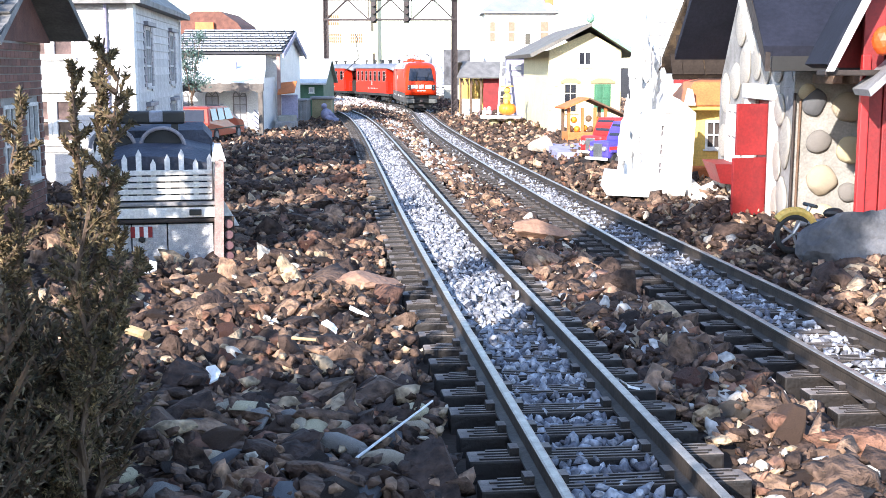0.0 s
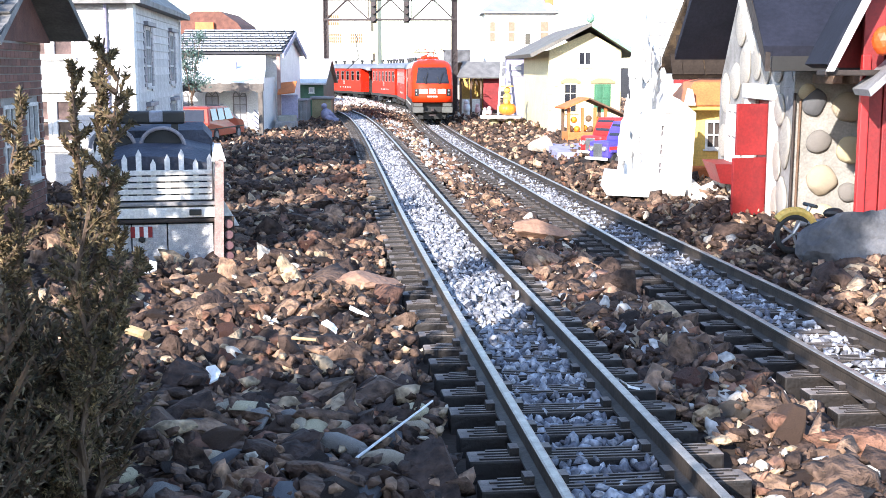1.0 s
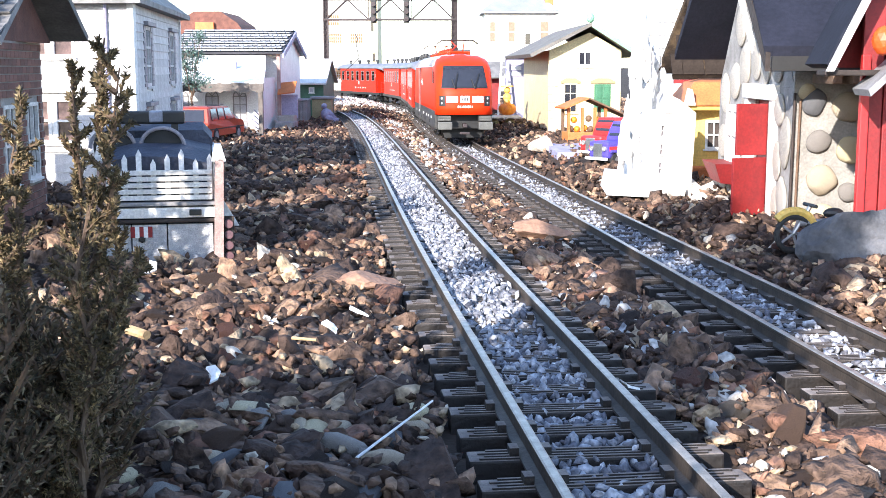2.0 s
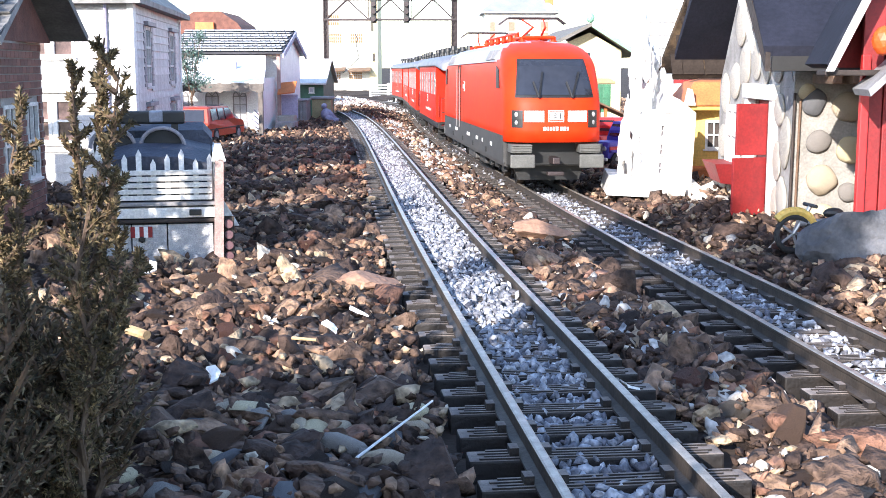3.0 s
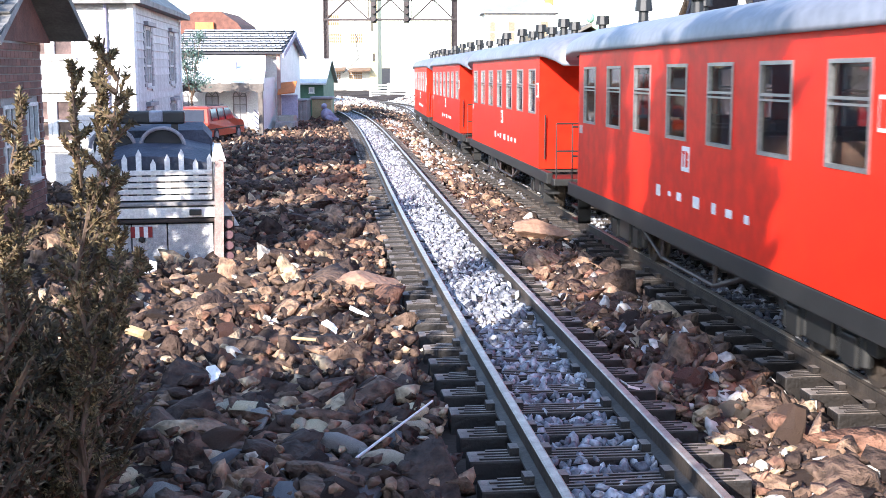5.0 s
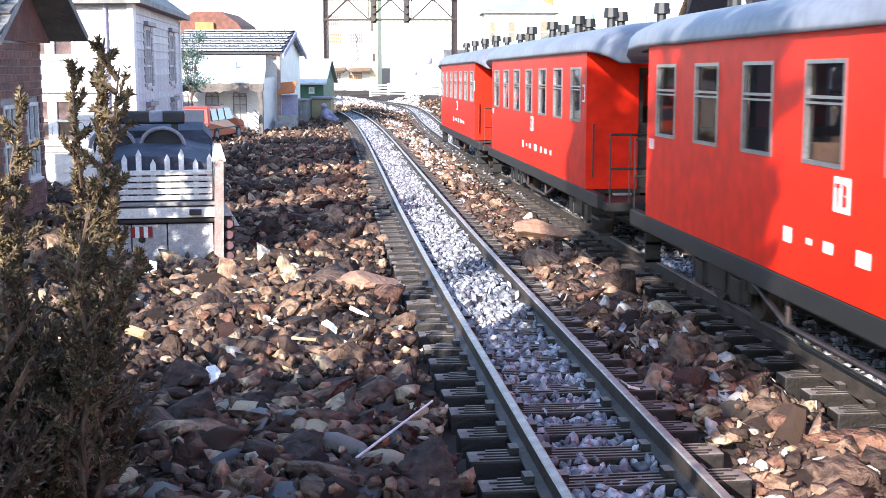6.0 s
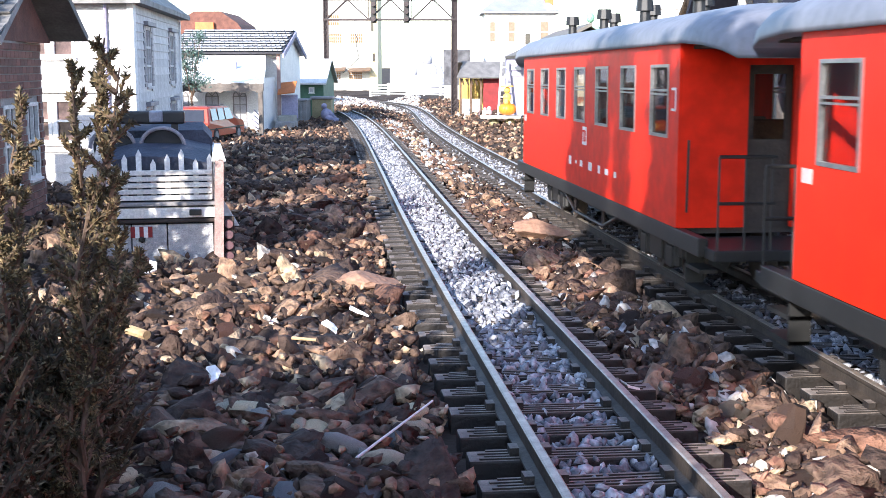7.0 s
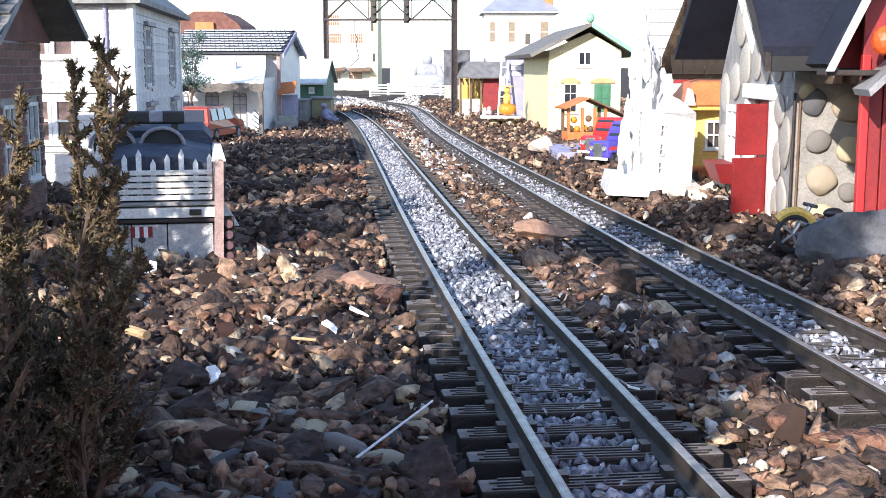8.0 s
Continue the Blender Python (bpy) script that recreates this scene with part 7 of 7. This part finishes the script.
# ---------- the cobble-walled cottage ----------
def cobble_cottage():
    ho = thing("cobblestone_cottage", "cobble-walled model cottage with slate roof and open red door", "cottage")
    z0 = GROUND - 0.005
    rr = random.Random(9)
    # gable front that looks along the valley, with the doorway
    A, B = (0.301, 1.33), (0.297, 1.035)
    m, w = wall_pose(*A, *B, z0)
    door = (0.150, 0.0, 0.235, 0.112)
    win = (0.055, 0.050, 0.098, 0.100)
    part("gable_wall", holed(bmesh.new(), w, 0.125, [door, win], 0.010), M["mortar_pale"], ho, at=m)
    part("gable", prism([(0, 0.1251), (w, 0.1251), (w * 0.5, 0.30)], 0, 0.010), M["mortar_pale"], ho, at=m)
    part("door_frame", box(door[2] - 0.001, -0.006, 0, door[2] + 0.011, 0.003, 0.113, 0.001), M["white"], ho, "white door post", at=m)
    part("door_frame", box(door[0] - 0.010, -0.006, 0, door[0] + 0.001, 0.003, 0.113, 0.001), M["white"], ho, at=m)
    part("door_lintel", box(door[0] - 0.012, -0.008, 0.1132, door[2] + 0.013, 0.004, 0.127, 0.001), M["white"], ho, at=m)
    leaf = part("door_leaf", box(-0.001, 0, 0.010, 0.002, 0.036, 0.062, 0.0005), M["red"], ho, "red boarded half door standing open", at=m @ pose(door[2] - 0.004, -0.006, 0.0, 0, 0, 160 + 45))
    leaf2 = part("door_leaf", box(-0.001, 0, 0.064, 0.002, 0.030, 0.110, 0.0005), M["red"], ho, "red boarded half door standing open", at=m @ pose(door[2] - 0.004, -0.006, 0.0, 0, 0, 160 + 35))
    part("door_back", box(door[0], 0.006, 0.0, door[2], 0.009, 0.113), M["red"], ho, "dark red inner door", at=m)
    add_window(ho, m, win, M["white"], M["palepane"], 2, 2, 0.0045, 0.004)
    fb = part("flower_box", loft([[(win[0] - 0.012, -0.026, 0.046), (win[2] + 0.012, -0.026, 0.046), (win[2] + 0.012, -0.001, 0.046), (win[0] - 0.012, -0.001, 0.046)], [(win[0] - 0.004, -0.018, 0.026), (win[2] + 0.004, -0.018, 0.026), (win[2] + 0.004, -0.001, 0.024), (win[0] - 0.004, -0.001, 0.024)]]), M["red"], ho, "red tapered flower box", at=m)
    stone_meshes = []
    for k in range(6):
        b = ball((0, 0, 0), 0.5, 3, sx=1.0, sy=0.6, sz=rr.uniform(0.78, 1.0), rough=0.14, seed=k + 20)
        for f in b.faces:
            f.smooth = True
        me = bpy.data.meshes.new("cobble")
        b.to_mesh(me)
        b.free()
        me.materials.append(M["cobble"])
        stone_meshes.append(me)
    def cobble(mm, x, z, d, tilt, k, tall=1.0, deep=0.85, meshes=stone_meshes):
        share("cobble", meshes[k % 6], ho, mm @ pose(x, -0.0015, z, 0, tilt, 0) @ Matrix.Diagonal((d, d * deep, d * tall, 1)))
    washed = []
    for me in stone_meshes:                                # the same stones under whitewash
        me = me.copy()
        me.materials[0] = M["washed_stone"]
        washed.append(me)
    k = 0
    for x, z, d, tall in ((0.245, 0.020, 0.024, 1.7), (0.272, 0.030, 0.028, 1.5), (0.252, 0.060, 0.026, 1.6), (0.278, 0.078, 0.030, 1.5), (0.255, 0.105, 0.028, 1.4), (0.12, 0.020, 0.030, 1.3), (0.03, 0.02, 0.034, 1.1),
                          (0.075, 0.015, 0.034, 0.9), (0.125, 0.060, 0.024, 1.6), (0.125, 0.10, 0.026, 1.6), (0.03, 0.065, 0.032, 1.5), (0.035, 0.115, 0.034, 1.4), (0.08, 0.128, 0.036, 1.2), (0.12, 0.145, 0.036, 1.5),
                          (0.165, 0.150, 0.036, 1.3), (0.205, 0.150, 0.034, 1.4), (0.245, 0.142, 0.028, 1.3), (0.10, 0.185, 0.036, 1.4), (0.145, 0.20, 0.038, 1.5), (0.19, 0.19, 0.034, 1.5), (0.14, 0.245, 0.034, 1.4), (0.17, 0.235, 0.026, 1.3)):
        cobble(m, x, z, d, rr.uniform(-25, 25), k, tall, 0.38, washed)
        k += 1
    # flank towards the lens, with single proud cobbles in grey mortar
    C = (0.50, 1.015)
    m2, w2 = wall_pose(*B, *C, z0)
    win2 = (0.058, 0.058, 0.090, 0.118)
    part("flank_wall", holed(bmesh.new(), w2, 0.150, [win2], 0.010), M["mortar"], ho, at=m2)
    add_window(ho, m2, win2, M["cream"], M["palepane"], 1, 2, 0.003, 0.003)
    for x, z, d, tilt, tall in ((0.016, 0.113, 0.020, 25, 1.55), (0.0105, 0.121, 0.014, -10, 1.2), (0.0445, 0.109, 0.026, 15, 1.1), (0.021, 0.080, 0.0215, -12, 1.05), (0.0475, 0.073, 0.0225, -18, 1.25),
                                (0.025, 0.0475, 0.026, 8, 1.0), (0.0475, 0.037, 0.0165, 0, 1.35), (0.027, 0.018, 0.022, 10, 0.9), (0.066, 0.046, 0.026, 0, 1.0), (0.062, 0.016, 0.024, 5, 0.8), (0.10, 0.05, 0.026, 0, 1.1), (0.12, 0.10, 0.026, 0, 1.1), (0.155, 0.07, 0.028, 0, 1.0)):
        cobble(m2, x, z, d, tilt, k, tall)
        k += 1
    part("corner_strip", tube((0.2955, 1.031, z0), (0.2965, 1.031, 0.10), 0.0013, seg=8), M["wood_dark"], ho)
    part("corner_strip", tube((0.3005, 1.0315, z0), (0.3015, 1.0315, 0.095), 0.0011, seg=8), M["wood_brown"], ho)
    part("far_wall", box(0.311, 1.325, z0, 0.50, 1.335, 0.150), M["mortar"], ho)
    part("end_wall", box(0.49, 1.026, z0, 0.50, 1.325, 0.150), M["mortar"], ho)
    # roof: slate slope towards the lens, and the one beyond
    rz0, rz1 = 0.108, 0.29
    part("roof_slope", loft([[(0.258, 0.985, rz0 + 0.022), (0.52, 0.970, rz0 + 0.022), (0.52, 0.968, rz0 + 0.030), (0.256, 0.983, rz0 + 0.030)], [(0.265, 1.18, rz1), (0.52, 1.18, rz1), (0.52, 1.178, rz1 + 0.008), (0.265, 1.178, rz1 + 0.008)]]), M["slate"], ho, "dark blue-grey felt roof")
    part("roof_slope", loft([[(0.52, 1.39, rz0 + 0.022), (0.262, 1.39, rz0 + 0.022), (0.262, 1.392, rz0 + 0.03), (0.52, 1.392, rz0 + 0.03)], [(0.52, 1.18, rz1), (0.265, 1.18, rz1), (0.265, 1.182, rz1 + 0.008), (0.52, 1.182, rz1 + 0.008)]]), M["slate"], ho)
    part("fascia", slab((0.262, 0.981, 0.1185), (0.52, 0.966, 0.1185), (0.262, 0.981, 0.130), 0.004), M["black"], ho, "black eaves fascia")
    part("soffit", slab((0.262, 0.985, 0.118), (0.52, 0.970, 0.118), (0.30, 1.04, 0.125), 0.003), M["wood_dark"], ho)
    part("bargeboard", slab((0.262, 0.984, 0.118), (0.262, 1.18, 0.282), (0.262, 0.984, 0.134), -0.004), M["wood_dark"], ho)
    for y, z, l in ((1.075, 0.168, 0.03), (1.035, 0.133, 0.035)):
        part("snow_patch", slab((0.2605, y, z), (0.2605, y + l, z + l * 0.84), (0.2605, y - 0.006, z + 0.010), -0.001), M["white"], ho)
    for i in range(4):
        part("rafter_end", box(0.31 + i * 0.016, 0.975, 0.108, 0.318 + i * 0.016, 1.03, 0.116, 0.001), M["wood_brown"], ho)
    return ho


M["washed_stone"] = mat("whitewashed_stone", (0.50, 0.46, 0.40), (0.30, 0.28, 0.25), 0.85, 60, 0.5, 200, rnd=0.25)
M["mortar_pale"] = mat("whitewashed_mortar", (0.34, 0.33, 0.315), (0.22, 0.21, 0.2), 0.9, 50, 0.6, 220)
cobble_cottage()


def red_barn():
    ba = thing("red_barn", "red boarded model barn with white-edged porch roof", "barn")
    z0 = GROUND - 0.005
    m, w = wall_pose(0.2965, 0.868, 0.47, 0.860, z0)
    for k in range(11):
        part("board", box(k * 0.0158, 0, 0, k * 0.0158 + 0.0150, 0.006, 0.20, 0.0008), M["red"], ba, at=m)
    m2, w2 = wall_pose(0.333, 0.955, 0.2985, 0.874, z0)
    part("side_wall", box(0, 0, 0, w2, 0.005, 0.20), M["red"], ba, at=m2)
    part("back_wall", box(0.335, 0.95, z0, 0.47, 0.955, 0.19), M["red"], ba)
    part("corner_board", box(0.2945, 0.862, z0, 0.3005, 0.8675, 0.13, 0.0008), M["toy_red"], ba)
    # steep porch slopes with pale edges
    part("roof_slope", loft([[(0.262, 0.84, 0.1235), (0.30, 0.84, 0.200), (0.306, 0.84, 0.197), (0.268, 0.84, 0.1205)], [(0.2665, 0.905, 0.1235), (0.3045, 0.905, 0.200), (0.3105, 0.905, 0.197), (0.2725, 0.905, 0.1205)]]), M["slate"], ba)
    part("porch_gable", prism([(0.272, 0.121), (0.345, 0.121), (0.345, 0.20), (0.311, 0.20)], 0.898, 0.903), M["red"], ba, "dark red gable boards")
    part("roof_edge", loft([[(0.2615, 0.836, 0.1185), (0.30, 0.836, 0.200), (0.3045, 0.836, 0.198), (0.2665, 0.836, 0.1185)], [(0.2615, 0.8395, 0.1185), (0.30, 0.8395, 0.200), (0.3045, 0.8395, 0.198), (0.2665, 0.8395, 0.1185)]]), M["white_old"], ba, "pale painted roof edge")
    part("soffit_beam", box(0.262, 0.842, 0.1155, 0.33, 0.862, 0.1195, 0.001), M["wood_dark"], ba)
    part("canopy", loft([[(0.283, 0.815, 0.1065), (0.330, 0.815, 0.150), (0.332, 0.815, 0.146), (0.285, 0.815, 0.102)], [(0.288, 0.862, 0.1065), (0.336, 0.862, 0.150), (0.338, 0.862, 0.146), (0.290, 0.862, 0.102)]]), M["plank_grey"], ba, "grey plank canopy")
    part("lantern", ball((0.2975, 0.832, 0.139), 0.0078, 2, sz=1.3), M["lantern"], ba, "orange-red round lantern")
    return ba


red_barn()


def make_rock(name, label, c, r, s, seed, key="stone_grey", m=None):
    """A broken stone: a ball cut by random planes, with fine noise on the facets."""
    rr = random.Random(seed)
    b = ball((0, 0, 0), r, 4, rough=0.25, seed=seed)
    for k in range(11):
        d = Vector((rr.gauss(0, 1), rr.gauss(0, 1), rr.gauss(0, 0.9))).normalized()
        lim = r * rr.uniform(0.5, 0.82)
        for v in b.verts:
            o = v.co.dot(d) - lim
            if o > 0:
                v.co -= d * o
    for v in b.verts:
        v.co += v.co.normalized() * 0.05 * r * noise.noise(v.co * (5 / r) + Vector((seed, 0, 0)))
        v.co = Vector((v.co.x * s[0], v.co.y * s[1], v.co.z * s[2]))
    ob = part(name, b, M[key], smooth=False, at=pose(*c))
    return tagged(ob, label, "rock")


make_rock("grey_boulder", "grey angular boulder in front of the red barn", (0.289, 0.838, -0.004), 0.036, (1.15, 0.75, 0.85), 3)
M["lump_pale"] = mat("pale_limestone", (0.6, 0.54, 0.45), (0.42, 0.36, 0.29), 0.85, 60, 0.5, 200)
for i, (x, y, r_) in enumerate(((0.268, 1.27, 0.017), (0.290, 1.30, 0.02), (0.255, 1.21, 0.012), (0.280, 1.19, 0.013), (0.303, 1.25, 0.012), (0.245, 1.26, 0.011))):
    make_rock("pale_rock", "pale broken limestone lying before the toy cottage", (x, y, GROUND + 0.006), r_, (1.2, 0.8, 0.7), i + 5, "lump_pale")
make_rock("bird_shaped_rock", "pale grey tapered rock on the verge", (0.162, 2.02, GROUND + 0.012), 0.02, (1.3, 0.7, 0.75), 9, "lump_pale")
M["reddish"] = mat("reddish_slate", (0.36, 0.21, 0.14), (0.26, 0.15, 0.10), 0.85, 50, 0.5, 150)
make_rock("flat_stone", "long reddish flat stone lying between the tracks", (0.074, 0.950, GROUND + 0.010), 0.020, (1.45, 0.7, 0.42), 12, "reddish")
make_rock("flat_stone", "broad brown flat stone beside the sleepers", (-0.046, 0.715, GROUND + 0.008), 0.020, (1.3, 0.9, 0.42), 15, "reddish")
pv = thing("paving_slab", "blue-grey paving slab set in the verge", "paving slab")
part("slab_top", box(0.175, 1.86, GROUND - 0.004, 0.235, 2.08, GROUND + 0.009, 0.002), M["lilac"], pv)


def toy_bicycle():
    bi = thing("toy_motorcycle", "small toy motorcycle with a yellow front mudguard", "toy motorcycle", pose(0.2525, 0.868, GROUND + 0.004, 0, 0, 8))
    for x in (0.0, 0.042):
        bm = bmesh.new()
        for k in range(20):
            a0, a1 = 2 * math.pi * k / 20, 2 * math.pi * (k + 1) / 20
            tube((x + 0.0125 * math.cos(a0), 0, 0.0145 + 0.0125 * math.sin(a0)), (x + 0.0125 * math.cos(a1), 0, 0.0145 + 0.0125 * math.sin(a1)), 0.0022, seg=8, bm=bm)
        w_ = part("wheel", bm, M["rubber"], bi)
        for k in range(5):
            a = k * 1.2566
            part("spoke", tube((x, 0, 0.0145), (x + 0.012 * math.cos(a), 0, 0.0145 + 0.012 * math.sin(a)), 0.0011, seg=6), M["plank_grey"], w_)
    bm = bmesh.new()
    for k in range(9):
        a0, a1 = math.pi * (0.15 + 0.07 * k), math.pi * (0.15 + 0.07 * (k + 1))
        tube((0.0165 * math.cos(a0), 0, 0.0145 + 0.0165 * math.sin(a0)), (0.0165 * math.cos(a1), 0, 0.0145 + 0.0165 * math.sin(a1)), 0.0032, seg=8, bm=bm)
    part("mudguard", bm, M["yellow_hot"], bi, "yellow mudguard")
    part("frame", tube((0.004, 0, 0.022), (0.040, 0, 0.024), 0.0022), M["plank_grey"], bi)
    part("fork", tube((0.0, 0, 0.0145), (0.012, 0, 0.034), 0.0016), M["chrome"], bi)
    part("handlebar", tube((0.012, -0.010, 0.035), (0.012, 0.010, 0.035), 0.0014), M["black"], bi)
    part("seat", ball((0.030, 0, 0.029), 0.008, 2, sy=0.6, sz=0.5), M["black"], bi)
    return bi


toy_bicycle()


# ---------- sticks and scraps ----------
def scrap(name, label, cat, p0, p1, r, key):
    return tagged(part(name, tube(p0, p1, r, r * 0.8, 8), M[key]), label, cat)


M["tan_dull"] = mat("split_wood", (0.40, 0.29, 0.15), (0.28, 0.19, 0.10), 0.75, 90, 0.3)
gz = ground_height
scrap("white_stick", "thin white plastic stick lying on the stones", "stick", (-0.0285, 0.385, -0.006), (-0.0039, 0.44, -0.002), 0.0005, "white")
scrap("white_stick", "short white stick end on the stones", "stick", (-0.0325, 0.374, -0.008), (-0.0300, 0.380, -0.007), 0.0009, "white")
scrap("wood_splinter", "yellowish wooden splinter on the bark", "splinter", (-0.173, 0.565, 0.006), (-0.132, 0.53, 0.003), 0.0028, "tan_dull")
scrap("wood_splinter", "pale split twig on the bark", "splinter", (-0.066, 0.52, 0.004), (-0.055, 0.516, 0.004), 0.0008, "tan_dull")
fr = thing("white_frame_scrap", "corner of a thin white frame lying in the gravel", "scrap")
part("strip", tube((-0.0615, 0.381, -0.008), (-0.0463, 0.376, -0.007), 0.0010, seg=6), M["white"], fr)
part("strip", tube((-0.0463, 0.376, -0.007), (-0.048, 0.355, -0.009), 0.0010, seg=6), M["white"], fr)
for i, (x, y, s) in enumerate(((-0.178, 0.715, 0.010), (-0.094, 0.475, 0.005), (-0.054, 0.56, 0.0045), (-0.043, 0.60, 0.005), (0.075, 0.47, 0.005), (-0.085, 0.59, 0.004))):
    b = loft([[(-s * 0.5, -s, d), (s * 0.2, -s * 0.8, d + 0.002), (s * 0.65, -s * 0.1, d + 0.004), (s * 0.4, s * 0.7, d + 0.005), (-s * 0.1, s, d + 0.003), (s * 0.1, s * 0.1, d + 0.002)] for d in (0.0, 0.001)])
    tagged(part("white_shard", b, M["white"], at=pose(x, y, gz(x, y) + 0.010, 12, 20, 40 * i)), "curved white shard lying on the bark", "shard", group="white shards")
# ---------- what moves ----------
def train_pose(s):
    """A vehicle with its middle at length s on the right line, turned along it, heading to smaller s."""
    a, b = right_line.at(s - 0.16), right_line.at(s + 0.16)
    p, d = (a + b) / 2, a - b
    za, zb = RZ - fall(a[1]), RZ - fall(b[1])
    return pose(p[0], p[1], (za + zb) / 2, math.degrees(math.atan2(za - zb, 0.32)), 0, math.degrees(math.atan2(-d[0], d[1])))


FRONT = [(0.0, 4.15), (0.5, 3.67), (1.0, 3.20), (1.5, 2.74), (3.0, 1.35), (3.5, 0.885), (4.0, 0.425), (4.5, -0.035), (6.0, -1.385), (6.5, -1.845), (7.0, -2.32), (7.5, -2.775), (8.0, -3.23)]


def front_at(t):
    return float(np.interp(t, [r[0] for r in FRONT], [r[1] for r in FRONT]))


def front_turn(t, r):
    """How far a wheel of radius r has rolled by t."""
    return (FRONT[0][1] - front_at(t)) / r


def motions():
    times = [i * 0.1 for i in range(81)]
    walk(loco, [(t, train_pose(front_at(t) + 0.350)) for t in times])
    for i, c in enumerate(coaches):
        walk(c, [(t, train_pose(front_at(t) + 1.168 + 0.698 * i)) for t in times])
    # the wheels roll: one row a picture, in their vehicle's space
    fine = [i / 30 for i in range(241)]
    for w, r, half in ([(w, 0.022, 0.0) for w in loco_wheels] + [(w, 0.017, 0.0) for ws in coach_wheels for w in ws]):
        home = w.location.copy()
        walk(w, [(t, Matrix.Translation(home) @ Matrix.Rotation(-front_turn(t, r), 4, "X").inverted()) for t in fine])



motions()
